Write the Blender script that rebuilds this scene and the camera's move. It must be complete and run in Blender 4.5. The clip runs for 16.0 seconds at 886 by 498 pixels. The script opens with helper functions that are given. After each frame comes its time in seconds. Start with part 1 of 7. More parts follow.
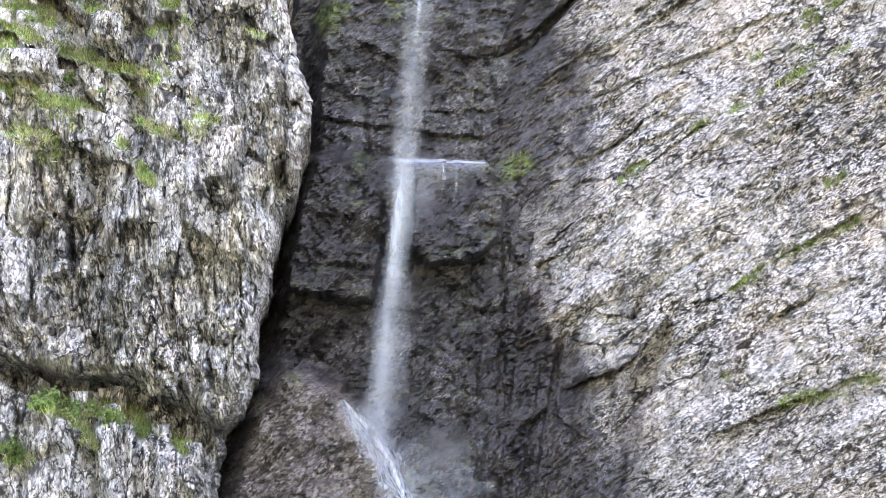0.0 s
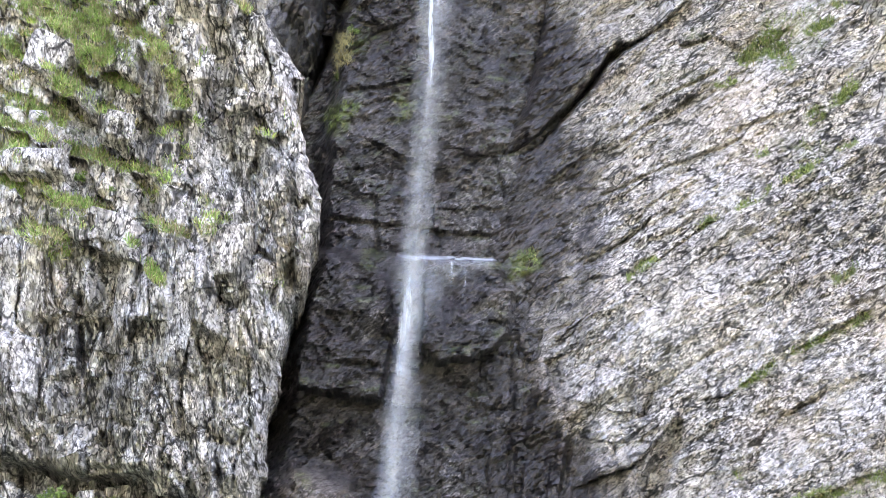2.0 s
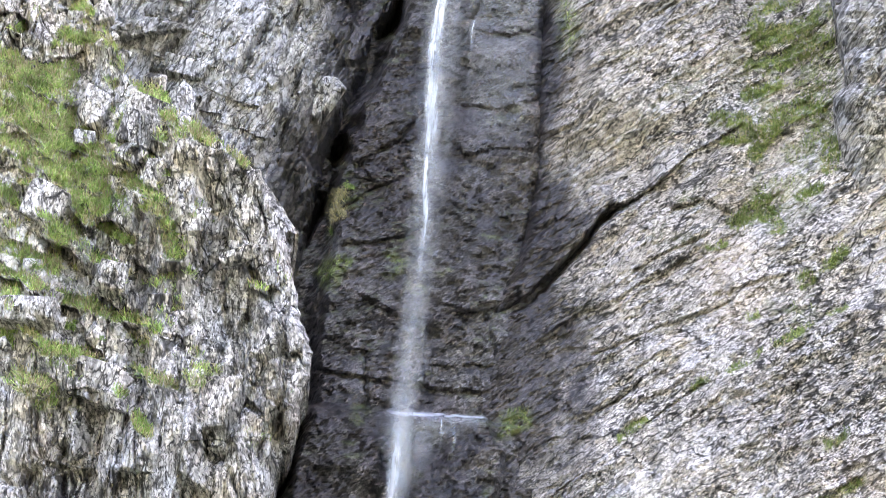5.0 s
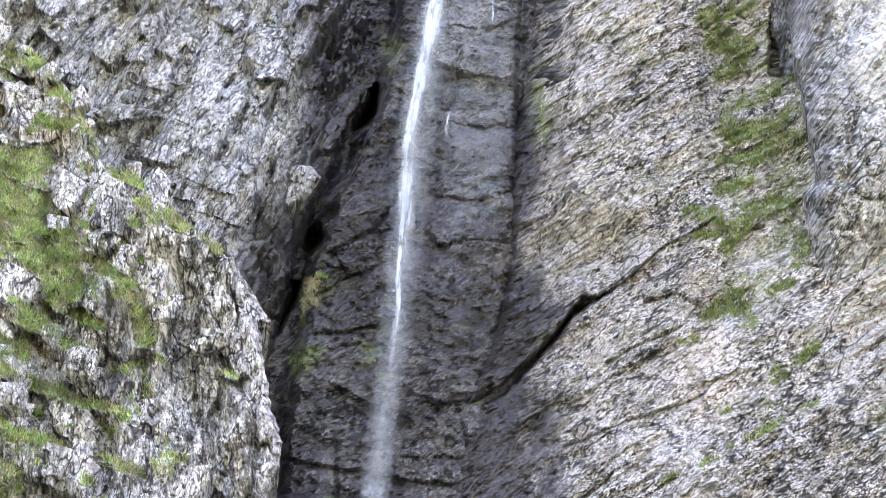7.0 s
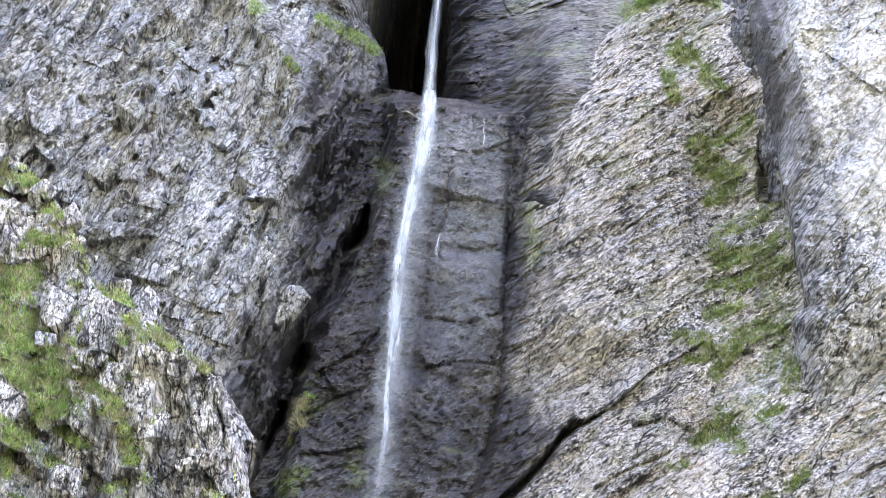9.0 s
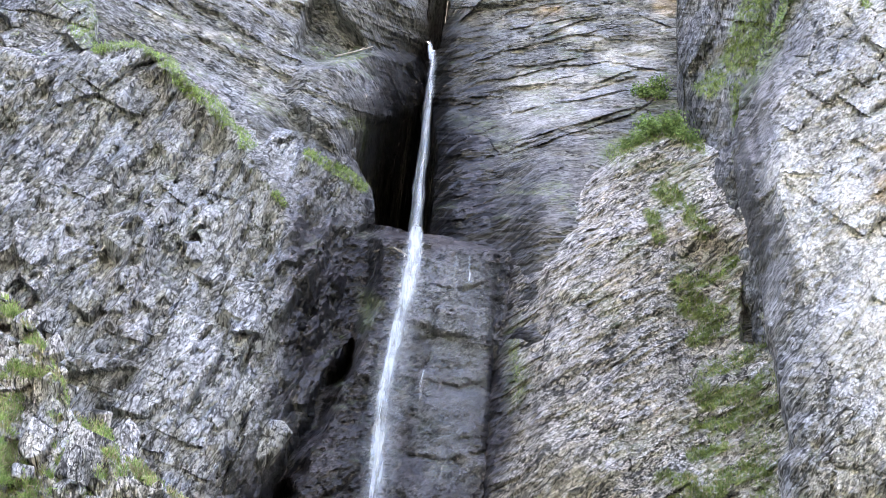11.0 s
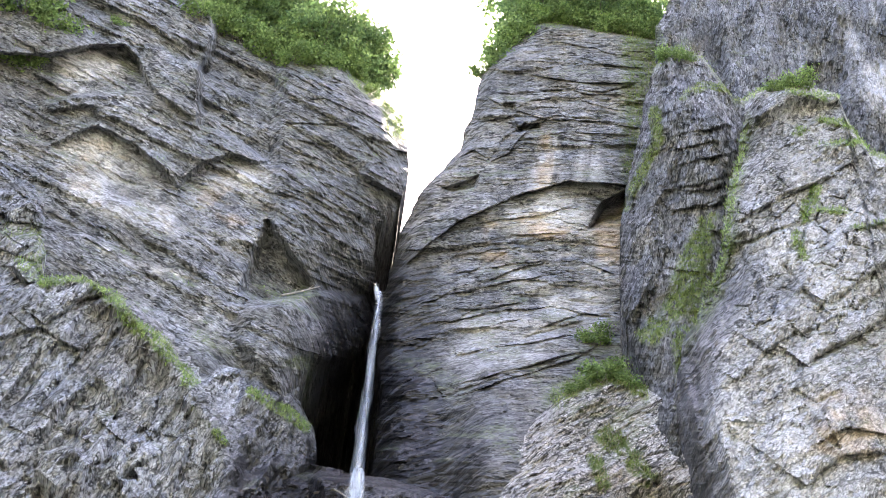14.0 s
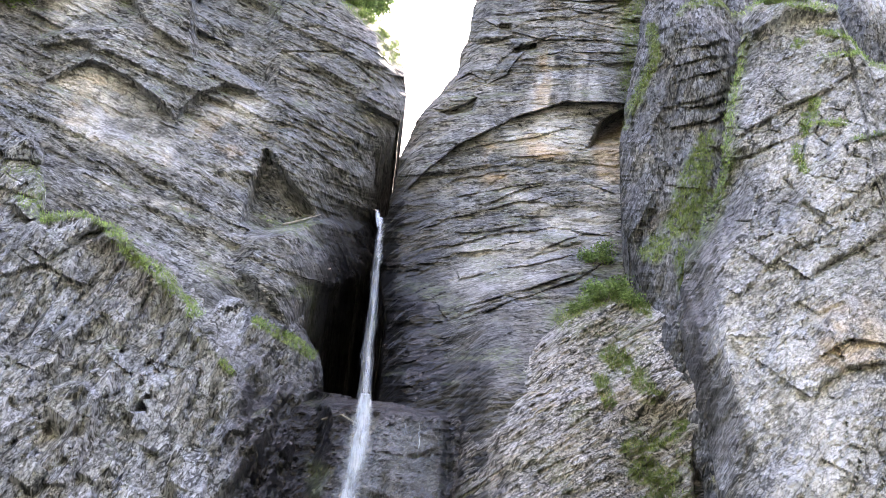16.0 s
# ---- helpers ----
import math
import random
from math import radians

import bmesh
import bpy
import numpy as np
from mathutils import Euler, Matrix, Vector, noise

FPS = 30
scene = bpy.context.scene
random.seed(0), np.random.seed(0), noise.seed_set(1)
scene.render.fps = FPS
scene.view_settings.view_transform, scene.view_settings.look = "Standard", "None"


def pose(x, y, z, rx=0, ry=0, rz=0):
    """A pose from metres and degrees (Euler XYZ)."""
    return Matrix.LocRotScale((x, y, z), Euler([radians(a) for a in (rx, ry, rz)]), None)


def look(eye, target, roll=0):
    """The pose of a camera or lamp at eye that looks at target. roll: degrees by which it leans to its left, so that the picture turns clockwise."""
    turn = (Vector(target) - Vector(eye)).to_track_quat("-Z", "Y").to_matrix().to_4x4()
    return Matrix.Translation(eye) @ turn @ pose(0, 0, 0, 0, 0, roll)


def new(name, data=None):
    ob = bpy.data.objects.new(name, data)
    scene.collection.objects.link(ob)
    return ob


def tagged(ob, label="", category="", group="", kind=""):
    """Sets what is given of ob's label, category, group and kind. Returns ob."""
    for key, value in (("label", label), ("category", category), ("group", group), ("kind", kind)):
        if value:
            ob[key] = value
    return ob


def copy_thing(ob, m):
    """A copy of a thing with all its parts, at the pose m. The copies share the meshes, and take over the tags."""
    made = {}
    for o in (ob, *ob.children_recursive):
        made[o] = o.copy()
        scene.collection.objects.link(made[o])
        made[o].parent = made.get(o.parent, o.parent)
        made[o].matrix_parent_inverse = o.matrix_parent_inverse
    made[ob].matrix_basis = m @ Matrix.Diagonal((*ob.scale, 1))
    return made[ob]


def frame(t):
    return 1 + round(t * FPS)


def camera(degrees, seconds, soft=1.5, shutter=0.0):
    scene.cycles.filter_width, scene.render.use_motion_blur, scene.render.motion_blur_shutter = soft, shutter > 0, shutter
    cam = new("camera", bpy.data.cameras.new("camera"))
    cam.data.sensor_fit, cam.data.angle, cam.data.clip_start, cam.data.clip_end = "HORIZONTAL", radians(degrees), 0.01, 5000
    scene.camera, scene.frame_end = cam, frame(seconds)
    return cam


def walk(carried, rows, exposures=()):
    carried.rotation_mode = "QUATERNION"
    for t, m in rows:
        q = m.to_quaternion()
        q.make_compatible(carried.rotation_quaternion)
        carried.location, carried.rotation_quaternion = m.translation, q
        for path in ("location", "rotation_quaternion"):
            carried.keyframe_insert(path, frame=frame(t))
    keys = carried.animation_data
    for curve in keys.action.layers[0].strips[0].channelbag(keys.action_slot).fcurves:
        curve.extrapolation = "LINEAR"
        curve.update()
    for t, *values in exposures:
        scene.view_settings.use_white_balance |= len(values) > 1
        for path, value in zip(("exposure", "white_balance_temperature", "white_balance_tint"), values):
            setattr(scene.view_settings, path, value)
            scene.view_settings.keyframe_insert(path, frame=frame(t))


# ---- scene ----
# ---- the camera: held by hand at one spot, tilting up the falls ----
EYE = (0.0, 0.0, 1.6)
TILT = [
    (0.0, 102.507, -3.373, -0.608),
    (0.5, 103.371, -3.429, -0.653),
    (1.0, 104.334, -3.417, -0.597),
    (1.5, 105.284, -3.328, -0.430),
    (2.0, 106.285, -3.297, -0.230),
    (2.5, 107.316, -3.347, -0.106),
    (3.0, 108.364, -3.514, -0.138),
    (3.5, 109.380, -3.747, -0.282),
    (4.0, 110.439, -4.007, -0.451),
    (4.5, 111.470, -4.192, -0.670),
    (5.0, 112.453, -4.300, -0.938),
    (5.5, 113.396, -4.355, -1.240),
    (6.0, 114.306, -4.387, -1.562),
    (6.5, 115.192, -4.422, -1.889),
    (7.0, 116.086, -4.493, -2.196),
    (7.5, 117.089, -4.606, -2.420),
    (8.0, 118.212, -4.695, -2.586),
    (8.5, 119.492, -4.809, -2.753),
    (9.0, 120.896, -4.894, -2.883),
    (9.5, 122.264, -4.977, -3.040),
    (10.0, 123.594, -5.072, -3.252),
    (10.5, 124.930, -5.177, -3.522),
    (11.0, 126.315, -5.291, -3.855),
    (11.5, 127.794, -5.411, -4.258),
    (12.0, 129.419, -5.519, -4.736),
    (12.5, 131.227, -5.543, -5.281),
    (13.0, 133.088, -5.442, -5.806),
    (13.5, 134.804, -5.176, -6.176),
    (14.0, 135.968, -4.757, -6.278),
    (14.5, 136.248, -4.284, -6.092),
    (15.0, 135.523, -3.861, -5.783),
    (15.5, 134.177, -3.586, -5.387),
    (16.0, 132.912, -3.552, -5.036),
]
cam = camera(33.71, 16.0, soft=0.8)
walk(cam, [(t, pose(*EYE, rx, ry, rz)) for t, rx, ry, rz in TILT],
     exposures=[(0.0, 4.14, 7350, 22), (4.0, 4.1, 7300, 22), (7.0, 4.04, 7050, 23), (9.0, 3.95, 6900, 23), (12.5, 3.69, 6750, 23), (14.5, 3.45, 6850, 24), (16.0, 3.43, 6950, 25)])

# ---- sky and sun: the sun stands behind the cliff, the face lies in open shade ----
SUN_ELEVATION, SUN_TURN = radians(58), radians(26)
world = bpy.data.worlds.new("sky")
scene.world = world
world.use_nodes = True
wt = world.node_tree
sky = wt.nodes.new("ShaderNodeTexSky")
sky.sky_type, sky.sun_disc = "NISHITA", False
sky.sun_elevation, sky.sun_rotation = SUN_ELEVATION, SUN_TURN
sky.air_density, sky.dust_density, sky.ozone_density = 1.0, 4.0, 1.0
wt.nodes["Background"].inputs["Strength"].default_value = 0.15
wt.links.new(sky.outputs["Color"], wt.nodes["Background"].inputs["Color"])
sun = new("sun", bpy.data.lights.new("sun", "SUN"))
sun.data.energy, sun.data.angle, sun.data.color = 2.2, radians(0.6), (1.0, 0.94, 0.82)
sun_way = Vector((math.sin(SUN_TURN) * math.cos(SUN_ELEVATION), math.cos(SUN_TURN) * math.cos(SUN_ELEVATION), math.sin(SUN_ELEVATION)))
sun.matrix_world = look(sun_way * 300, (0, 0, 0))


# ---- numbers that vary: value noise, layered noise, jointed blocks ----
def hashed(ix, iy, seed):
    h = (ix.astype(np.int64) * 374761393 + iy.astype(np.int64) * 668265263 + seed * 974711) & 0xFFFFFFFF
    h = ((h ^ (h >> 13)) * 1274126177) & 0xFFFFFFFF
    h = ((h ^ (h >> 16)) * 2246822519) & 0xFFFFFFFF
    return ((h ^ (h >> 15)) & 0xFFFFFF) / float(0x1000000)


def vnoise(a, b, seed=0):
    ia, ib = np.floor(a), np.floor(b)
    fa, fb = a - ia, b - ib
    fa, fb = fa * fa * (3 - 2 * fa), fb * fb * (3 - 2 * fb)
    top = hashed(ia, ib + 1, seed) * (1 - fa) + hashed(ia + 1, ib + 1, seed) * fa
    low = hashed(ia, ib, seed) * (1 - fa) + hashed(ia + 1, ib, seed) * fa
    return (low * (1 - fb) + top * fb) * 2 - 1


def fbm(a, b, seed=0, octaves=4, gain=0.5):
    out, amp, total = 0.0, 1.0, 0.0
    for k in range(octaves):
        out = out + amp * vnoise(a * 2.03 ** k + 7.1 * k, b * 2.03 ** k - 3.7 * k, seed + k)
        total, amp = total + amp, amp * gain
    return out / total


def ridged(a, b, seed=0, octaves=4):
    out, amp, total = 0.0, 1.0, 0.0
    for k in range(octaves):
        out = out + amp * (1 - np.abs(vnoise(a * 2.1 ** k, b * 2.1 ** k, seed + k)) * 2)
        total, amp = total + amp, amp * 0.5
    return out / total


def blocks(a, b, seed=0, tilt=0.6):
    """Jointed rock: each cell stands out by its own amount and leans its own way; and the nearness to a joint."""
    ia, ib = np.floor(a), np.floor(b)
    best = np.full(a.shape, 9.0)
    second = np.full(a.shape, 9.0)
    high, other = np.zeros(a.shape), np.zeros(a.shape)
    for da in (-1, 0, 1):
        for db in (-1, 0, 1):
            ca, cb = ia + da, ib + db
            pa, pb = ca + 0.1 + 0.8 * hashed(ca, cb, seed), cb + 0.1 + 0.8 * hashed(ca, cb, seed + 1)
            d = (np.abs(a - pa) ** 3 + np.abs(b - pb) ** 3) ** (1 / 3)
            lean = ((hashed(ca, cb, seed + 2) - 0.5) * (a - pa) + (hashed(ca, cb, seed + 3) - 0.5) * (b - pb)) * 2 * tilt
            value = hashed(ca, cb, seed + 4) * 2 - 1 + lean
            near = d < best
            other = np.where(near, high, np.where(d < second, value, other))
            second = np.where(near, best, np.minimum(second, d))
            high, best = np.where(near, value, high), np.where(near, d, best)
    keep = 0.5 + 0.5 * np.clip((second - best) * 6, 0, 1)
    return high * keep + other * (1 - keep), np.clip(1 - (second - best) * 7, 0, 1)


def smooth(lo, hi, v):
    k = np.clip((v - lo) / (hi - lo), 0, 1)
    return k * k * (3 - 2 * k)


def along(x, pts):
    """The value at x of a line through (x, value) points."""
    p = sorted(pts)
    return np.interp(x, [q[0] for q in p], [q[1] for q in p])


def across(z, pts):
    """The x at height z of a line through (x, z) points that runs up."""
    p = sorted((q[1], q[0]) for q in pts)
    return np.interp(z, [q[0] for q in p], [q[1] for q in p])


def inside(x, z, poly, soft=0.5):
    """About 1 inside the polygon of (x, z) points, falling to 0 within soft metres of its rim."""
    x, z = x + 0.22 * fbm(x * 0.8, z * 0.8, 61, 4, 0.6), z + 0.22 * fbm(x * 0.8, z * 0.8, 66, 4, 0.6)
    hit, dist = np.zeros(x.shape, bool), np.full(x.shape, 99.0)
    for (x0, z0), (x1, z1) in zip(poly, poly[1:] + poly[:1]):
        if z0 != z1:
            hit ^= ((z0 > z) != (z1 > z)) & (x < (x1 - x0) * (z - z0) / (z1 - z0) + x0)
        k = np.clip(((x - x0) * (x1 - x0) + (z - z0) * (z1 - z0)) / ((x1 - x0) ** 2 + (z1 - z0) ** 2 + 1e-9), 0, 1)
        dist = np.minimum(dist, np.hypot(x - x0 - k * (x1 - x0), z - z0 - k * (z1 - z0)))
    return smooth(-soft, soft, np.where(hit, dist, -dist))


def brow(x, z, pts, out, tail):
    """A bed that stands out above a line and hangs over it, dying away upwards over tail metres. Towards the viewer: negative."""
    lo, hi = min(p[0] for p in pts), max(p[0] for p in pts)
    d = z - along(x, pts) - 0.15 * vnoise(x * 1.3, x * 0 + 3.3, 77)
    ends = smooth(lo - 0.1, lo + 1.2, x) * (1 - smooth(hi - 1.2, hi + 0.1, x))
    ends = ends * (0.35 + 0.65 * smooth(-0.35, 0.3, vnoise(x * 0.9, z * 0.2, 78)))
    return -out * ends * np.where(d > 0, np.exp(-d / tail), 0) + 0.2 * np.abs(out) * ends * np.exp(-(d / 0.09) ** 2)


def beside(x, z, pts, width):
    lo, hi = min(p[0] for p in pts), max(p[0] for p in pts)
    d = z - along(x, pts)
    return np.exp(-(d / width) ** 2) * smooth(lo - 0.2, lo + 0.5, x) * (1 - smooth(hi - 0.5, hi + 0.2, x))


def away(x, z, pts):
    """How far (x, z) lies from a line through points."""
    best = np.full(x.shape, 99.0)
    for (x0, z0), (x1, z1) in zip(pts, pts[1:]):
        ex, ez = x1 - x0, z1 - z0
        k = np.clip(((x - x0) * ex + (z - z0) * ez) / (ex * ex + ez * ez + 1e-9), 0, 1)
        best = np.minimum(best, np.hypot(x - x0 - k * ex, z - z0 - k * ez))
    return best


def strips(x, z, lines):
    """About 1 along broken strips of turf, each a line and its half width."""
    u, w = x + 0.25 * fbm(x * 0.9, z * 0.9, 71, 4, 0.6), z + 0.25 * fbm(x * 0.9, z * 0.9, 76, 4, 0.6)
    out = np.zeros_like(x)
    for pts, width in lines:
        out = np.maximum(out, smooth(1.5, 0.6, away(u, w, pts) / width))
    return out


def treads(x, z, lines, out, tail):
    """Steps under strips of turf: the rock below each line stands out, dying away downwards."""
    y = np.zeros_like(x)
    for pts, width in lines:
        p = sorted(pts)
        lo, hi = p[0][0], p[-1][0]
        if hi - lo < 0.5:
            continue
        d = z - along(x, p) - 0.12 * vnoise(x * 1.7, x * 0 + 1.3, 79)
        ends = smooth(lo - 0.5, lo + 0.3, x) * (1 - smooth(hi - 0.3, hi + 0.5, x))
        y = y - out * ends * np.where(d < 0, np.exp(d / tail), np.exp(-d / 0.12))
    return y


def slabs(x, z, pieces, soft=0.14):
    """Flat-faced blocks: an outline, how far it stands out (+) or in (-), and how that grows to the right and upwards."""
    y = np.zeros_like(x)
    for poly, out, by_x, by_z in pieces:
        cx, cz = sum(p[0] for p in poly) / len(poly), sum(p[1] for p in poly) / len(poly)
        y = y - inside(x, z, poly, soft) * (out + by_x * (x - cx) + by_z * (z - cz))
    return y


def joints(x, z, lines):
    return sum(crevice(x, z, pts, width, deep, step) for pts, width, deep, step in lines)


def roofs(x, z, lines):
    return sum(brow(x, z, pts, out, tail) for pts, out, tail in lines)


# ---- materials ----
def node(tree, kind, operation="", **values):
    n = tree.nodes.new("ShaderNode" + kind)
    if operation:
        n.operation = operation
    for key, value in values.items():
        n.inputs[key].default_value = value
    return n


def blank(name):
    m = bpy.data.materials.new(name)
    m.use_nodes = True
    return m, m.node_tree, m.node_tree.nodes["Principled BSDF"]


def ramp(tree, source, stops):
    r = tree.nodes.new("ShaderNodeValToRGB")
    while len(r.color_ramp.elements) < len(stops):
        r.color_ramp.elements.new(0.5)
    for e, (at, c) in zip(r.color_ramp.elements, stops):
        e.position, e.color = at, (*c, 1) if len(c) == 3 else c
    tree.links.new(source, r.inputs["Fac"])
    return r.outputs["Color"]


def grey(v):
    return (v, v, v)


def blend(tree, how, fac, one, two):
    m = tree.nodes.new("ShaderNodeMix")
    m.data_type, m.blend_type = "RGBA", how
    for socket, value in ((m.inputs[0], fac), (m.inputs[6], one), (m.inputs[7], two)):
        if hasattr(value, "links"):
            tree.links.new(value, socket)
        elif isinstance(value, tuple):
            socket.default_value = (*value, 1)
        else:
            socket.default_value = value
    return m.outputs[2]


def attribute(tree, name):
    a = tree.nodes.new("ShaderNodeAttribute")
    a.attribute_name = name
    return a.outputs["Fac"]


def bedded(tree, turn, stretch):
    """Coordinates whose first axis runs along the beds, drawn out by stretch."""
    g = tree.nodes.new("ShaderNodeNewGeometry")
    turned = node(tree, "Mapping")
    turned.inputs["Rotation"].default_value = (0, radians(turn), 0)
    tree.links.new(g.outputs["Position"], turned.inputs["Vector"])
    scaled = node(tree, "Mapping")
    scaled.inputs["Scale"].default_value = (1 / stretch, 0.1, 1)
    tree.links.new(turned.outputs["Vector"], scaled.inputs["Vector"])
    return g.outputs["Position"], scaled.outputs["Vector"]


def noise_of(tree, vector, scale, detail=6.0, rough=0.6, distort=0.0):
    n = node(tree, "TexNoise", Scale=scale, Detail=detail, Roughness=rough, Distortion=distort)
    tree.links.new(vector, n.inputs["Vector"])
    return n.outputs["Fac"]


def shards(tree, vector, scale):
    """Angular broken pieces: a random colour for each piece."""
    v = node(tree, "TexVoronoi", Scale=scale, Randomness=1.0)
    v.distance = "CHEBYCHEV"
    tree.links.new(vector, v.inputs["Vector"])
    return v.outputs["Color"]


def rock_material(name, dark, mid, light, turn=0.0, stretch=3.0, bump=0.6, tone=1.0, tilt=1.0, crack=1.0, pits=1.0, finer=1.0, runs=0.4, warm=0.9, net_ink=0.35):
    """Weathered limestone broken along its beds: angular shards, thin dark joints, dirt-filled pits, pale lichen and
    seepage;
    damp with painted shade, moss, pale and warm come from masks stored on the rock."""
    m, tree, bsdf = blank(name)
    where, straight = bedded(tree, turn, stretch)
    sway = node(tree, "TexNoise", Scale=0.9, Detail=2.0, Roughness=0.5)
    tree.links.new(where, sway.inputs["Vector"])
    bend = node(tree, "VectorMath", operation="MULTIPLY_ADD")
    tree.links.new(sway.outputs["Color"], bend.inputs[0])
    bend.inputs[1].default_value = (0.25, 0.25, 0.25)
    tree.links.new(straight, bend.inputs[2])
    beds = bend.outputs[0]
    broad = ramp(tree, noise_of(tree, where, 0.16, 5, 0.6, 0.6), [(0.3, dark), (0.5, mid), (0.72, light)])
    colour = broad
    g = tree.nodes.new("ShaderNodeNewGeometry")
    normal = g.outputs["Normal"]
    for scale, deep, lean in ((0.6, 0.22, 0.4), (1.5, 0.28, 0.6), (3.6 * finer, 0.34, 0.65), (8.0 * finer, 0.4, 0.7)):
        piece = shards(tree, beds, scale)
        tones = ramp(tree, piece, [(0.2, grey(1 - deep * tone)), (0.5, grey(1.0)), (0.8, grey(1 + 0.6 * deep * tone))])
        colour = blend(tree, "MULTIPLY", 1.0, colour, tones)
        off = node(tree, "VectorMath", operation="MULTIPLY_ADD")
        tree.links.new(piece, off.inputs[0])
        off.inputs[1].default_value = (lean * tilt,) * 3
        tree.links.new(normal, off.inputs[2])
        centred = node(tree, "VectorMath", operation="SUBTRACT")
        tree.links.new(off.outputs[0], centred.inputs[0])
        centred.inputs[1].default_value = (lean * tilt * 0.5,) * 3
        normal = centred.outputs[0]
    unit = node(tree, "VectorMath", operation="NORMALIZE")
    tree.links.new(normal, unit.inputs[0])
    for scale, deep, wide in ((0.8, 0.1, 0.014), (2.1, 0.12, 0.02), (5.0 * finer, 0.2, 0.035)):
        low = grey(1 - crack * (1 - deep))
        seam = ramp(tree, noise_of(tree, beds, scale, 3, 0.5), [(0.49 - 2 * wide, grey(1.0)), (0.49 - 0.6 * wide, low), (0.49 + 0.3 * wide, low), (0.49 + wide, grey(1.0))])
        gaps = ramp(tree, noise_of(tree, where, 0.6 * scale, 3, 0.6), [(0.45, grey(0.0)), (0.52, grey(1.0))])
        colour = blend(tree, "MULTIPLY", gaps, colour, seam)
    patchy = ramp(tree, noise_of(tree, beds, 0.45, 4, 0.6), [(0.38, grey(0.25)), (0.6, grey(1.0))])
    for scale, edge, deep in ((3.2 * finer, 0.4, 0.14), (8.0 * finer, 0.43, 0.16), (15.0 * finer, 0.44, 0.3)):
        hollow = ramp(tree, noise_of(tree, beds, scale, 2, 0.5), [(edge - 0.03, grey(1 - pits * (1 - deep))), (edge + 0.035, grey(1.0)), (0.58, grey(1.0)), (0.66, grey(1 + 0.3 * pits))])
        colour = blend(tree, "MULTIPLY", patchy, colour, hollow)
    for scale, wide in ((1.7, 0.07), (4.4 * finer, 0.11)):
        net = node(tree, "TexVoronoi", Scale=scale, Randomness=1.0)
        net.feature = "DISTANCE_TO_EDGE"
        tree.links.new(beds, net.inputs["Vector"])
        lines = ramp(tree, net.outputs["Distance"], [(wide * 0.2, grey(1 - 0.85 * net_ink)), (wide, grey(1.0))])
        gaps = ramp(tree, noise_of(tree, where, 0.7 * scale, 3, 0.6), [(0.46, grey(0.0)), (0.5, grey(1.0))])
        colour = blend(tree, "MULTIPLY", gaps, colour, lines)
    tint = ramp(tree, noise_of(tree, where, 0.5, 4, 0.55), [(0.35, (0.95, 0.99, 1.04)), (0.6, (1.03, 1.0, 0.95)), (0.75, (1.1, 0.99, 0.86))])
    colour = blend(tree, "MULTIPLY", warm, colour, tint)
    streaks = node(tree, "Mapping")
    streaks.inputs["Scale"].default_value = (1.6, 0.8, 0.12)
    tree.links.new(where, streaks.inputs["Vector"])
    run = ramp(tree, noise_of(tree, streaks.outputs["Vector"], 1.0, 6, 0.62), [(0.4, grey(0.42)), (0.52, grey(1.0)), (0.66, grey(1.22))])
    colour = blend(tree, "MULTIPLY", runs, colour, run)
    relative = ramp(tree, colour, [(0.0, grey(0.3)), (0.12, grey(0.7)), (0.26, grey(1.0)), (0.45, grey(1.15)), (1.0, grey(1.3))])
    colour = blend(tree, "MIX", attribute(tree, "pale"), colour, blend(tree, "MULTIPLY", 1.0, (0.6, 0.588, 0.565), relative))
    colour = blend(tree, "MIX", attribute(tree, "warm"), colour, blend(tree, "MULTIPLY", 1.0, (0.6, 0.43, 0.26), relative))
    # darkens damp rock, and holds shade painted on flank, lobe and prow
    wet_shade_mask = attribute(tree, "wet_shade")
    darkened = blend(tree, "MULTIPLY", 1.0, colour, (0.088, 0.08, 0.084))
    colour = blend(tree, "MIX", wet_shade_mask, colour, darkened)
    green = ramp(tree, noise_of(tree, where, 2.4, 5, 0.65), [(0.3, (0.05, 0.06, 0.025)), (0.5, (0.09, 0.125, 0.03)), (0.7, (0.19, 0.2, 0.085))])
    patch = node(tree, "Math", operation="MULTIPLY")
    tree.links.new(attribute(tree, "moss"), patch.inputs[0])
    tree.links.new(ramp(tree, noise_of(tree, where, 3.1, 6, 0.7), [(0.42, grey(0.0)), (0.52, grey(1.0))]), patch.inputs[1])
    colour = blend(tree, "MIX", patch.outputs[0], colour, green)
    tree.links.new(colour, bsdf.inputs["Base Color"])
    tree.links.new(ramp(tree, wet_shade_mask, [(0.0, grey(0.9)), (1.0, grey(0.36))]), bsdf.inputs["Roughness"])
    bsdf.inputs["Specular IOR Level"].default_value = 0.35
    crests = node(tree, "TexNoise", Scale=2.4 * finer, Detail=6.0, Roughness=0.6)
    crests.noise_type = "RIDGED_MULTIFRACTAL"
    tree.links.new(beds, crests.inputs["Vector"])
    height = node(tree, "Math", operation="MULTIPLY_ADD")
    tree.links.new(crests.outputs["Fac"], height.inputs[0])
    height.inputs[1].default_value = 0.5
    tree.links.new(noise_of(tree, beds, 7.0 * finer, 5, 0.7), height.inputs[2])
    b = node(tree, "Bump", Strength=bump, Distance=0.08)
    tree.links.new(height.outputs[0], b.inputs["Height"])
    tree.links.new(unit.outputs[0], b.inputs["Normal"])
    tree.links.new(b.outputs["Normal"], bsdf.inputs["Normal"])
    return m


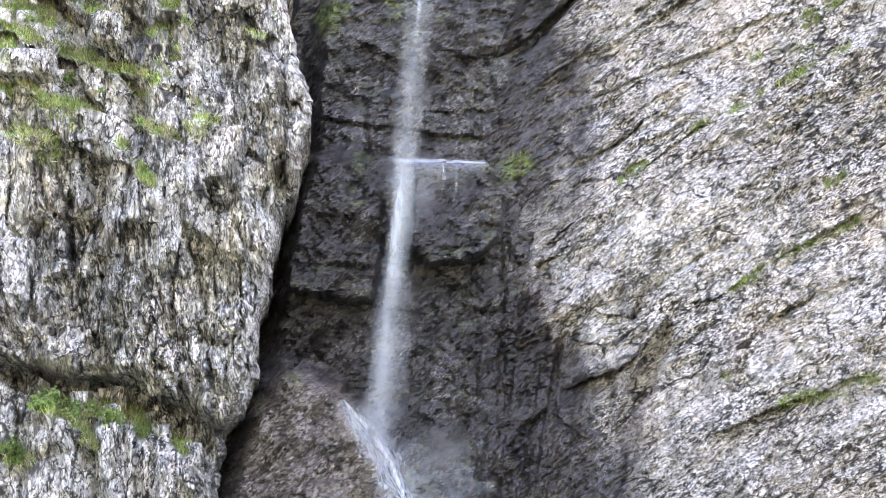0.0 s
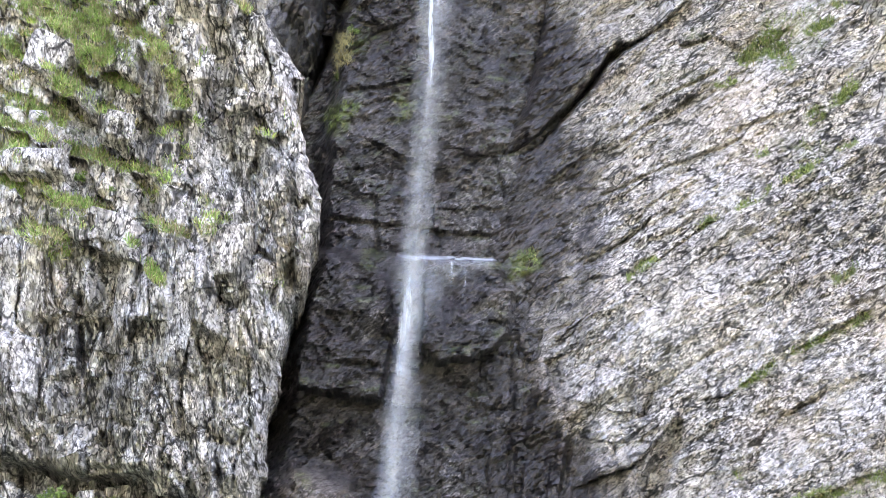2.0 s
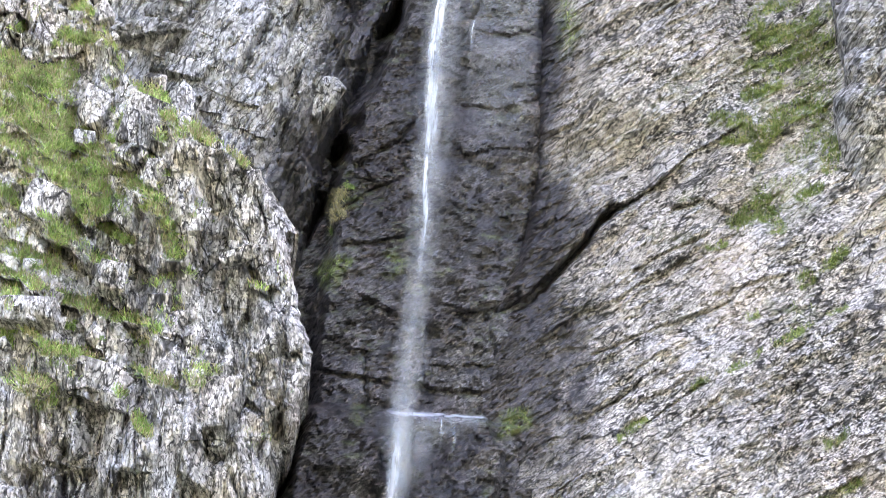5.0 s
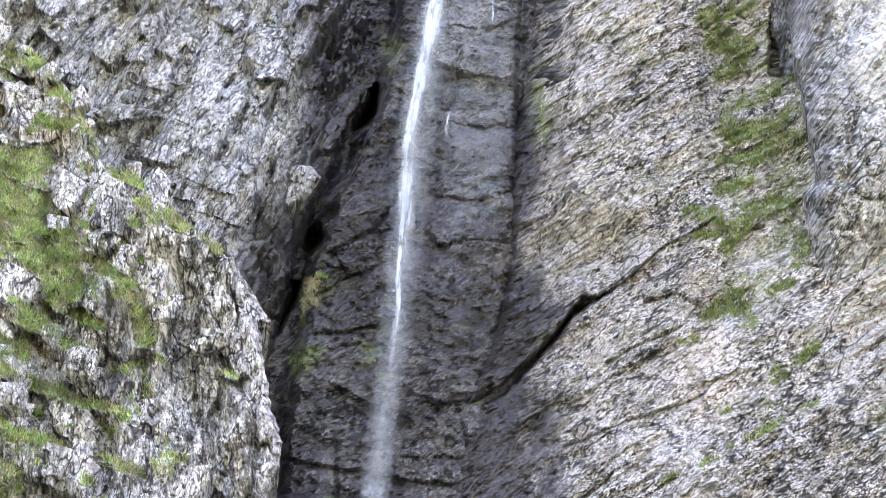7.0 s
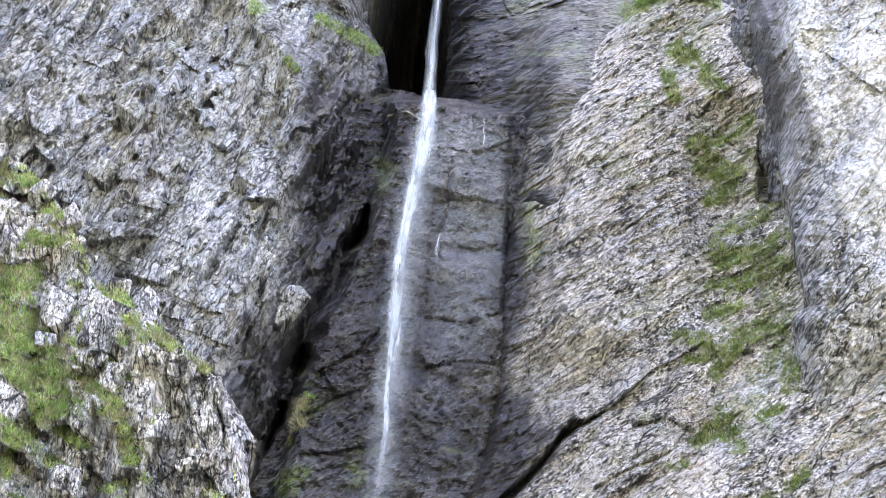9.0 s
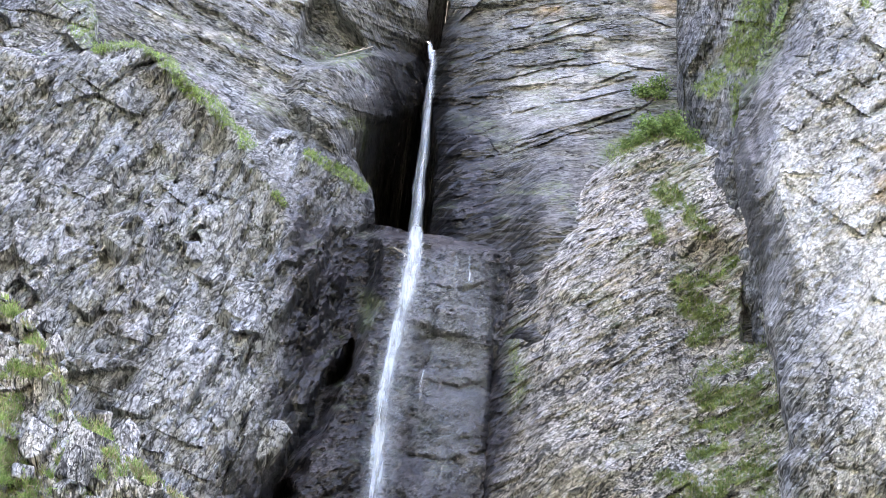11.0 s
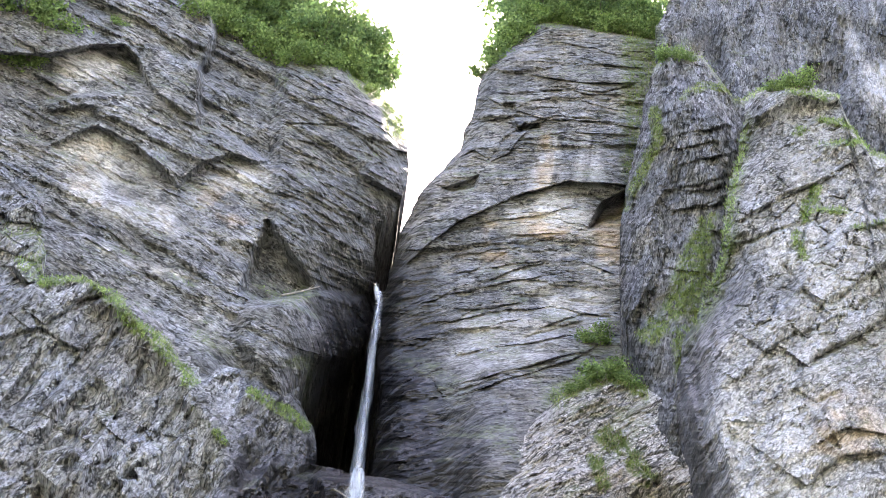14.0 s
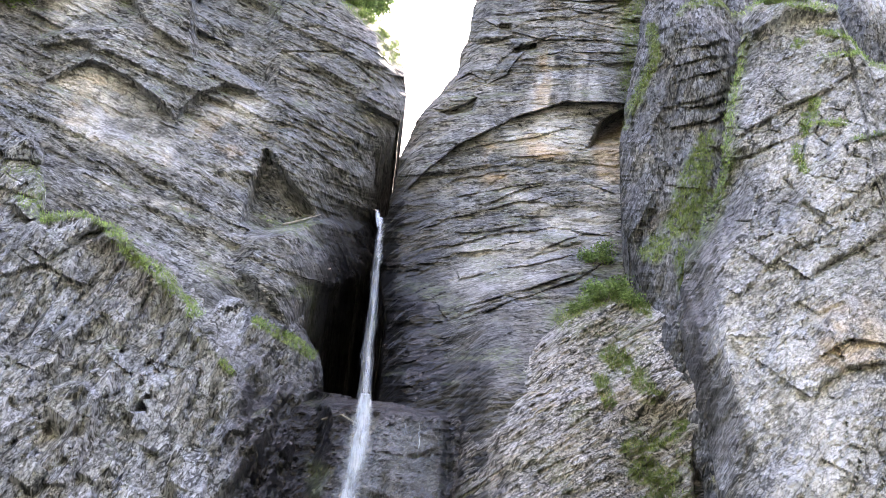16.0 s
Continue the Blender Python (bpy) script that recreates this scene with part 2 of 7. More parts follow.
def leafy_material(name, low, high, through_light=0.35):
    """Leaves or blades: each its own green, letting some light through."""
    m, tree, bsdf = blank(name)
    g = tree.nodes.new("ShaderNodeNewGeometry")
    colour = ramp(tree, g.outputs["Random Per Island"], [(0.0, low), (1.0, high)])
    shift = ramp(tree, noise_of(tree, g.outputs["Position"], 0.9, 3, 0.6), [(0.35, grey(0.6)), (0.65, grey(1.3))])
    colour = blend(tree, "MULTIPLY", 1.0, colour, shift)
    tree.links.new(colour, bsdf.inputs["Base Color"])
    bsdf.inputs["Roughness"].default_value = 0.6
    bsdf.inputs["Specular IOR Level"].default_value = 0.25
    glow = node(tree, "BsdfTranslucent")
    tree.links.new(colour, glow.inputs["Color"])
    mix = node(tree, "MixShader", Fac=through_light)
    tree.links.new(bsdf.outputs[0], mix.inputs[1])
    tree.links.new(glow.outputs[0], mix.inputs[2])
    tree.links.new(mix.outputs[0], tree.nodes["Material Output"].inputs["Surface"])
    return m


def bark_material(name, low, high):
    m, tree, bsdf = blank(name)
    where, beds = bedded(tree, 90, 5)
    tree.links.new(ramp(tree, noise_of(tree, beds, 6, 6, 0.7), [(0.3, low), (0.7, high)]), bsdf.inputs["Base Color"])
    bsdf.inputs["Roughness"].default_value = 0.9
    return m


def water_material(name, thin, dense, streak=2.2, along_fall=0.16):
    """Falling water broken into white drops: streaks drawn out down the fall, clear between them."""
    m, tree, bsdf = blank(name)
    g = tree.nodes.new("ShaderNodeNewGeometry")
    drawn = node(tree, "Mapping")
    drawn.inputs["Scale"].default_value = (streak, streak, along_fall)
    tree.links.new(g.outputs["Position"], drawn.inputs["Vector"])
    strands = noise_of(tree, drawn.outputs["Vector"], 2.0, 6, 0.65, 0.2)
    puffs = noise_of(tree, g.outputs["Position"], 0.55, 4, 0.6)
    both = node(tree, "Math", operation="MULTIPLY_ADD")
    tree.links.new(strands, both.inputs[0])
    both.inputs[1].default_value = 0.65
    half = node(tree, "Math", operation="MULTIPLY")
    tree.links.new(puffs, half.inputs[0])
    half.inputs[1].default_value = 0.35
    tree.links.new(half.outputs[0], both.inputs[2])
    cover = ramp(tree, both.outputs[0], [(0.36, grey(thin)), (0.6, grey(dense))])
    fade = node(tree, "Math", operation="MULTIPLY")
    tree.links.new(cover, fade.inputs[0])
    tree.links.new(attribute(tree, "body"), fade.inputs[1])
    bsdf.inputs["Base Color"].default_value = (0.74, 0.79, 0.85, 1)
    bsdf.inputs["Roughness"].default_value = 0.5
    glow = node(tree, "BsdfTranslucent", Color=(0.74, 0.79, 0.85, 1))
    lit = node(tree, "MixShader", Fac=0.5)
    tree.links.new(bsdf.outputs[0], lit.inputs[1])
    tree.links.new(glow.outputs[0], lit.inputs[2])
    clear = node(tree, "BsdfTransparent")
    mix = node(tree, "MixShader")
    tree.links.new(fade.outputs[0], mix.inputs[0])
    tree.links.new(clear.outputs[0], mix.inputs[1])
    tree.links.new(lit.outputs[0], mix.inputs[2])
    tree.links.new(mix.outputs[0], tree.nodes["Material Output"].inputs["Surface"])
    return m


def ground_material():
    m, tree, bsdf = blank("meadow_and_scree")
    g = tree.nodes.new("ShaderNodeNewGeometry")
    where = g.outputs["Position"]
    stones = ramp(tree, noise_of(tree, where, 2.5, 8, 0.7), [(0.35, (0.12, 0.115, 0.1)), (0.65, (0.42, 0.4, 0.37))])
    turf = ramp(tree, noise_of(tree, where, 1.1, 8, 0.7), [(0.3, (0.03, 0.055, 0.015)), (0.7, (0.1, 0.13, 0.04))])
    cover = ramp(tree, noise_of(tree, where, 0.06, 6, 0.65), [(0.42, grey(0)), (0.55, grey(1))])
    tree.links.new(blend(tree, "MIX", cover, stones, turf), bsdf.inputs["Base Color"])
    bsdf.inputs["Roughness"].default_value = 0.95
    b = node(tree, "Bump", Strength=0.7, Distance=0.15)
    tree.links.new(noise_of(tree, where, 3.0, 8, 0.7), b.inputs["Height"])
    tree.links.new(b.outputs["Normal"], bsdf.inputs["Normal"])
    return m


ROCK_LEFT = rock_material("grey_limestone_upright", (0.36, 0.35, 0.33), (0.48, 0.468, 0.443), (0.6, 0.583, 0.553), turn=97, stretch=2.6, tone=0.75, tilt=1.1, crack=1.0, pits=0.65, finer=1.25, warm=0.7, net_ink=0.55)
ROCK_UPPER = rock_material("blue_grey_limestone", (0.26, 0.266, 0.27), (0.355, 0.362, 0.363), (0.46, 0.463, 0.46), turn=75, stretch=2.4, tone=0.65, tilt=1.2, crack=0.9, pits=0.3, finer=1.1, warm=0.25, net_ink=0.55)
ROCK_TOP = rock_material("layered_grey_limestone", (0.185, 0.188, 0.192), (0.26, 0.263, 0.263), (0.345, 0.345, 0.34), turn=-26, stretch=3.2, tone=0.5, tilt=0.9, crack=0.9, pits=0.6, finer=1.3, warm=0.7)
ROCK_RIGHT = rock_material("pinkish_grey_limestone", (0.4, 0.375, 0.354), (0.48, 0.454, 0.43), (0.57, 0.54, 0.512), turn=38, stretch=2.0, tone=0.55, tilt=0.95, crack=0.95, pits=1.0, finer=1.8, runs=0.25, warm=0.5)
ROCK_BEDS = rock_material("banded_limestone", (0.18, 0.181, 0.18), (0.25, 0.248, 0.242), (0.34, 0.33, 0.312), turn=8, stretch=4.0, tone=0.5, tilt=0.9, crack=0.9, pits=0.6, finer=1.3, warm=0.8)
ROCK_PILLAR = rock_material("pale_pillar_limestone", (0.25, 0.251, 0.25), (0.33, 0.329, 0.324), (0.42, 0.414, 0.404), turn=50, stretch=2.0, tone=0.45, tilt=0.85, crack=0.9, pits=0.7, finer=1.35, warm=0.35)
ROCK_MOSSY = rock_material("upright_grey_limestone", (0.14, 0.142, 0.143), (0.2, 0.201, 0.2), (0.27, 0.268, 0.262), turn=84, stretch=4.0, tone=0.6, tilt=1.0, crack=0.9, pits=0.65, finer=1.25, warm=0.7)
ROCK_WET = rock_material("wet_dark_limestone", (0.34, 0.328, 0.326), (0.44, 0.424, 0.42), (0.56, 0.54, 0.535), turn=40, stretch=1.9, bump=0.8, tone=1.0, tilt=1.4, pits=0.7, finer=1.5, warm=0.5, net_ink=0.5)
GRASS = leafy_material("mountain_grass", (0.1, 0.21, 0.04), (0.4, 0.53, 0.17), 0.3)
MOSS_TUFTS = leafy_material("dark_moss_and_grass", (0.07, 0.12, 0.025), (0.27, 0.34, 0.11), 0.25)
DRY_GRASS = leafy_material("bleached_grass", (0.2, 0.19, 0.09), (0.42, 0.38, 0.22), 0.2)
LEAVES = leafy_material("beech_leaves", (0.08, 0.15, 0.055), (0.2, 0.3, 0.1), 0.45)
HERB = leafy_material("herb_leaves", (0.09, 0.16, 0.045), (0.24, 0.34, 0.11), 0.35)
BARK = bark_material("bark", (0.05, 0.04, 0.03), (0.2, 0.17, 0.14))
DEAD_WOOD = bark_material("bleached_wood", (0.2, 0.18, 0.15), (0.45, 0.41, 0.36))
JET = water_material("white_water", 0.0, 0.85, 2.6, 0.12)
VEIL = water_material("thin_spray", 0.03, 0.45, 1.7, 0.09)
FILM = water_material("water_film", 0.15, 1.0, 3.0, 0.5)
RILL = water_material("white_rill", 0.7, 1.0, 1.0, 1.0)
GROUND = ground_material()


# ---- building ----
def link_mesh(name, verts, faces, material, attributes=None, parent=None, smooth_faces=True):
    me = bpy.data.meshes.new(name)
    verts, faces = np.asarray(verts, np.float32), np.asarray(faces, np.int32)
    n, k = faces.shape
    me.vertices.add(len(verts))
    me.vertices.foreach_set("co", verts.ravel())
    me.loops.add(n * k)
    me.loops.foreach_set("vertex_index", faces.ravel())
    me.polygons.add(n)
    me.polygons.foreach_set("loop_start", np.arange(0, n * k, k, dtype=np.int32))
    me.polygons.foreach_set("use_smooth", np.full(n, smooth_faces))
    me.update(calc_edges=True)
    for key, value in (attributes or {}).items():
        me.attributes.new(key, "FLOAT", "POINT").data.foreach_set("value", np.asarray(value, np.float32).ravel())
    me.materials.append(material)
    ob = new(name, me)
    ob.parent = parent
    return ob


def part(name, bm, material, parent, label=""):
    me = bpy.data.meshes.new(name)
    bm.to_mesh(me)
    bm.free()
    me.materials.append(material)
    ob = new(name, me)
    ob.parent = parent
    return tagged(ob, label)


def grid_faces(rows, cols):
    i = np.arange((rows - 1) * cols).reshape(rows - 1, cols)[:, :-1].ravel()
    return np.stack([i, i + 1, i + cols + 1, i + cols], 1)


def cliff(name, label, material, plane, left, right, top, foot, relief, coats, cell=0.12, back=10.0, curl=(1.2, 1.2, 0.8), ragged=0.35):
    """A standing mass of rock between two upright outlines and a top line, its face on a leaning plane (y0, by x, by z)
    with relief(x, z) metres in (+) or out (-), its flanks and top running back. coats(x, z, up) gives damp with painted
    shade, moss, pale and warm. Returns the face's points, for what grows on it."""
    high = max(p[1] for p in top)
    wide = max(p[0] for p in right) - min(p[0] for p in left)
    rows, cols = int((high - foot) / cell), int(wide / cell)
    s, t = np.meshgrid(np.linspace(0, 1, cols), np.linspace(0, 1, rows))
    z = foot + t * (high - foot)
    for _ in range(4):
        xl, xr = across(z, left), across(z, right)
        xl, xr = xl + ragged * fbm(z * 0.7, xl * 0 + 1.7, 11, 5, 0.65), xr + ragged * fbm(z * 0.7, xr * 0 + 5.1, 12, 5, 0.65)
        x = xl + s * (xr - xl)
        crest = along(x, top)
        z = foot + t * (crest + ragged * fbm(x * 0.6, x * 0 + 9.1, 13) - foot)
    y = relief(x, z)
    for gap, width, far in ((x - xl, curl[0], 1.6), (xr - x, curl[1], 1.6), (crest - z, curl[2], 1.0)):
        if width > 0:
            y = y + far * np.clip(1 - gap / width, 0, 1) ** 2
    # the relief goes in and out along lines fanning out from the valley floor, so that no bed is sheared sideways
    flat = plane[0] + plane[1] * x + plane[2] * z
    fan = 1 + y / flat
    y = flat + y
    u, w = x, z
    x, z = x * fan, EYE[2] + (z - EYE[2]) * fan
    dz, dx = np.gradient(y, axis=0) / (np.gradient(w, axis=0) + 1e-6), np.gradient(y, axis=1) / (np.gradient(u, axis=1) + 1e-6)
    up = dz / np.sqrt(1 + dz ** 2 + dx ** 2)
    coat = dict(zip(("wet_shade", "moss", "pale", "warm"), (np.clip(c + 0 * x, 0, 1) for c in coats(u, w, up))))
    face = np.stack([x, y, z], -1)
    # the flanks and the top run back, slightly hidden from the front
    runs = [0.25, 0.6, 1.0, 1.5, 2.1, 2.8, 3.7, 5.0, 7.0]
    runs = [r for r in runs if r < back] + [back]
    sides = []
    for edge, sign in ((face[:, :1], -1), (face[:, -1:], 1)):
        cols_ = []
        for r in runs:
            c = (edge - EYE) * (1 + r / 60) + EYE
            c[..., 2] = edge[..., 2]
            c[..., 0] += (0.006 * r + 0.09 * fbm(edge[..., 2] * 0.9, edge[..., 2] * 0 + r * 0.5, 17, 4) - 0.02) * sign * min(1.0, r)
            cols_.append(c)
        sides.append(cols_)
    full = np.concatenate(sides[0][::-1] + [face] + sides[1], 1)
    lid = full[-1:].copy()
    lid[..., 0] *= 1 + back / lid[..., 1]
    lid[..., 1] += back
    lid[..., 2] += 0.5
    full = np.concatenate([full, lid], 0)
    n = len(runs)
    coat = {k: np.pad(v, ((0, 1), (n, n)), mode="edge") for k, v in coat.items()}
    link = link_mesh(name, full.reshape(-1, 3), grid_faces(*full.shape[:2]), material, coat, smooth_faces=False)
    tagged(link, label, "cliff", kind="structure")
    normal = np.stack([dx, -np.ones_like(dx), dz], -1)
    return dict(face=face, normal=normal / np.linalg.norm(normal, axis=-1, keepdims=True), moss=coat["moss"][:-1, n:-n], up=up, cell=cell, plan=(u, w))


def beds(x, z, turn):
    c, s_ = math.cos(radians(turn)), math.sin(radians(turn))
    return x * c + z * s_, -x * s_ + z * c


def rough(x, z, turn, seed, big=1.0, mid=1.0, fine=1.0, stretch=2.0, size=1.0, slits=0.5, pits=1.0):
    """The relief of jointed, bedded rock: large blocks, smaller blocks, open cracks along the beds, splinters and pits."""
    a, b = beds(x, z, turn)
    a, b = a + 0.45 * fbm(x * 0.4, z * 0.4, seed + 50), b + 0.3 * fbm(x * 0.5, z * 0.5, seed + 60)
    h1, j1 = blocks(a / (4.2 * stretch * size), b / (3.0 * size), seed)
    h2, j2 = blocks(a / (1.25 * stretch * size), b / (0.95 * size), seed + 10, 0.9)
    h3, j3 = blocks(a / (0.5 * stretch * size), b / (0.36 * size), seed + 20, 1.0)
    h4, j4 = blocks(a / (0.22 * stretch), b / 0.19, seed + 70, 1.0)
    where = smooth(-0.3, 0.4, fbm(x * 0.35, z * 0.35, seed + 6, 2))
    y = big * (0.8 * h1 + 0.12 * j1 * smooth(-0.2, 0.4, vnoise(x * 0.3, z * 0.3, seed + 5)))
    y = y + mid * (0.42 * h2 + 0.07 * j2 * where) * (0.35 + 0.65 * smooth(-0.4, 0.3, fbm(x * 0.22, z * 0.22, seed + 7, 2)))
    y = y + fine * ((0.22 * h3 + 0.04 * j3) * (0.3 + 0.7 * where) + 0.1 * h4 + 0.02 * j4)
    y = y + big * 0.7 * fbm(x * 0.14, z * 0.14, seed + 30, 3)
    crack = np.clip(1 - np.abs(vnoise(a * 0.3 / size, b * 0.8 / size, seed + 45)) * 14, 0, 1) * smooth(0.0, 0.4, vnoise(a * 0.4, b * 0.4, seed + 46))
    slit = np.clip(1 - np.abs(vnoise(a * 0.9 / size, b * 2.6 / size, seed + 47)) * 7, 0, 1) * smooth(0.0, 0.4, vnoise(a * 0.6, b * 0.9, seed + 48))
    y = y + mid * 0.18 * crack + slits * 0.14 * slit
    h5, j5 = blocks((a + 0.3 * b) / 0.42, (b - 0.2 * a) / 0.28, seed + 75, 1.2)
    return y + pits * (0.05 * fbm(x * 3.1, z * 3.1, seed + 40, 3, 0.65) + 0.09 * h5)


def crevice(x, z, pts, width, deep, step=0.0, reach=1.5):
    """An open joint along a line, the rock on the left of its run standing out by step."""
    best, side = np.full(x.shape, 99.0), np.zeros(x.shape)
    wx, wz = x + 0.14 * fbm(x * 1.2, z * 1.2, 91, 3), z + 0.14 * fbm(x * 1.2, z * 1.2, 95, 3)
    for (x0, z0), (x1, z1) in zip(pts, pts[1:]):
        ex, ez = x1 - x0, z1 - z0
        k = ((wx - x0) * ex + (wz - z0) * ez) / (ex * ex + ez * ez)
        kk = np.clip(k, 0, 1)
        d = np.hypot(wx - x0 - kk * ex, wz - z0 - kk * ez)
        left = np.where((k > -0.05) & (k < 1.05), smooth(-0.1, 0.1, (ex * (wz - z0) - ez * (wx - x0)) / math.hypot(ex, ez)), 0.0)
        near = d < best
        side, best = np.where(near, left, side), np.where(near, d, best)
    broken = 0.4 + 0.6 * smooth(-0.25, 0.35, fbm(x * 0.9, z * 0.9, 97, 2))
    return deep * 0.4 * broken * np.exp(-(best / (0.06 + 0.5 * width)) ** 2) - 0.7 * step * side * np.exp(-best / reach)



# ---- the ground: scree and meadow, rising to the foot of the cliff ----
def ground():
    near = np.linspace(-90, 90, 91)
    far = np.array([110, 140, 180, 230, 290, 360, 440, 600, 900, 1500, 2600])
    xs = np.concatenate([-far[::-1], near, far])
    ys = np.concatenate([-far[::-1], near, far])
    x, y = np.meshgrid(xs, ys)
    # the high slope behind the viewer is unseen, added to block low sky light
    z = 2.2 * smooth(5, 55, y) + 0.25 * fbm(x * 0.15, y * 0.15, 3) * smooth(3, 9, np.hypot(x, y)) + 210 * smooth(70, 430, -y + 25 * fbm(x * 0.01, y * 0.01, 8)) + 150 * smooth(430, 1500, -y)
    ob = link_mesh("ground", np.stack([x, y, z], -1).reshape(-1, 3), grid_faces(*x.shape), GROUND)
    tagged(ob, "grey scree and thin meadow below the cliff, with an added unseen slope opposite", "ground", kind="structure")


ground()

# ---- the wet wall behind the falls ----
BLOCK = [(-1.7, 18.8), (1.4, 19), (2.4, 17.7), (2.3, 15.7), (0.9, 14.6), (-0.7, 14.4), (-1.5, 15.2)]
SHELF = [(-7.1, 18.3), (-6.1, 18.9), (-4.6, 18.7), (-3.6, 18.3), (-2.8, 17.6), (-2.6, 15.1), (-2.9, 12.6), (-6.6, 12.9)]
WET_JOINTS = [([(-3.9, 21.8), (-3.7, 19.1)], .1, .9, .2),
              ([(-6.6, 20.7), (-4.2, 20.5), (-1.2, 20.3)], .1, .9, .3),
              ([(-1.2, 20.2), (1, 20.2), (2.8, 19.9)], .1, .8, .3),
              ([(-2.8, 17.4), (-2.6, 15.1), (-2.9, 12.6)], .16, 1.3, .5),
              ([(2.6, 15.8), (2.8, 14.9), (3.1, 14.5)], .2, 1.2, .5),
              ([(0.9, 12.6), (2.4, 12.3), (4, 12.3)], .1, .8, .3),
              ([(2.4, 11.5), (2.7, 10.5), (2.5, 9.1)], .12, .8, .3),
              ([(-7.1, 14.1), (-4.7, 14), (-3.2, 14.1)], .1, .7, .2),
              ([(-7.3, 11.6), (-6, 12.4), (-5.8, 12.9)], .12, .8, .3)]
WET_HIGH = [([(-5.4, 26.8), (-3.9, 27.1), (-2.7, 27.5), (-1.8, 28.1)], .12, 1.0, .4),
            ([(3.1, 41.8), (3.4, 37.7), (3.6, 33.2), (3.5, 31.4)], .12, .9, .3),
            ([(-0.1, 43.6), (-0.1, 40.4), (-1.1, 37.2)], .14, .9, .3),
            ([(-1, 41.3), (0.9, 41.9), (2.7, 41.7)], .1, .6, .15),
            ([(-0.3, 39), (1.7, 38.8), (3.1, 39.4)], .1, .6, .15),
            ([(-0.5, 34.6), (1.5, 34.5), (3.1, 35.4)], .1, .6, .15),
            ([(-0.2, 31.9), (1.6, 32.5), (3.2, 32.4)], .1, .6, .15),
            ([(-5.2, 31), (-3.5, 32.4), (-2.3, 34.4)], .1, .6, .2),
            ([(-5.7, 28.6), (-4.3, 29.9), (-2.8, 30.7)], .12, .8, .3),
            ([(-0.8, 45), (1.3, 44.8), (2.7, 45.8)], .1, .7, .2)]
WET_HOLES = [[(-4.9, 38.1), (-4.6, 39.8), (-4.1, 40.8), (-3.9, 39.6), (-4.2, 38.4)],
             [(-6.6, 31.6), (-6, 32.5), (-5.6, 31.9), (-6.2, 30.9)]]
WET_HOLE_LOW = [(-7.9, 26.8), (-7.7, 28.4), (-7.3, 29.2), (-6.5, 29.3), (-6.5, 28.3), (-7.2, 26.7)]
BULGE = [(-10.5, -2), (-8.6, 4.2), (-7.7, 7.6), (-6.5, 9.6), (-4.1, 8.8), (-2.8, 7.2), (-1.0, 4.5), (0.5, -2)]
CRACK = [(-0.5, 24.0), (0.8, 23.9), (3.3, 25.3), (5.4, 27.6), (6.4, 29)]


def wet_depth(x, z):
    y = rough(x, z, -24, 101, big=0.35, mid=0.16, fine=0.4, stretch=1.3, size=1.0, slits=0.05, pits=0.4)
    y = y + 1.0 * smooth(18.75, 19.15, z + 0.02 * x) - 1.1 * inside(x, z, BLOCK, 0.16) - (0.9 + 0.12 * (16 - z)) * inside(x, z, SHELF, 0.2)
    y = y - 2.6 * inside(x, z, BULGE, 0.7)
    y = y + brow(x, z, CRACK, 0.7, 5.0) + brow(x, z, [(-5.5, 21.9), (-1, 21.3), (3, 21.6)], 0.2, 1.0)
    y = y + 0.5 * np.exp(-((x - along(z, [(24, 2.4), (32, 3.6), (38, 3.2), (48, 3.0)])) / 0.25) ** 2) * smooth(24, 27, z)
    y = y + joints(x, z, WET_JOINTS) + joints(x, z, WET_HIGH) + crevice(x, z, [(2.4, 15.8), (2.5, 11.3), (2.9, 7.5)], 0.2, 0.7, 0.3) + crevice(x, z, [(1.3, 23.9), (2.0, 21.8)], 0.18, 0.6, 0.3)
    cleft = along(z, [(8, -8.0), (12.7, -7.0), (17.7, -6.4), (19.3, -6.0), (22, -6.3), (26, -6.3), (32, -5.8), (35, -5.0), (38, -4.4), (40, -3.8), (43.5, -3.3), (48, -3.6)])
    y = y + 2.6 * smooth(0.5, -0.5, x - cleft + 0.5 * fbm(x * 0.6, z * 0.5, 117)) * smooth(7, 10, z)
    for hole in WET_HOLES + [WET_HOLE_LOW]:
        y = y + 4.5 * inside(x, z, hole, 0.2)
    # thin beds across the dark wall, broken into blocks
    a, b = beds(x, z, 12)
    thin, _ = blocks((a + 0.5 * fbm(x * 0.5, z * 0.5, 141)) / 1.5, (b + 0.3 * fbm(x * 0.6, z * 0.6, 142)) / 0.5, 143, 1.0)
    y = y + 0.09 * thin * (0.3 + 0.7 * smooth(-0.3, 0.3, fbm(x * 0.3, z * 0.3, 144)))
    return y + 2.5 * smooth(47.6, 48.4, z)


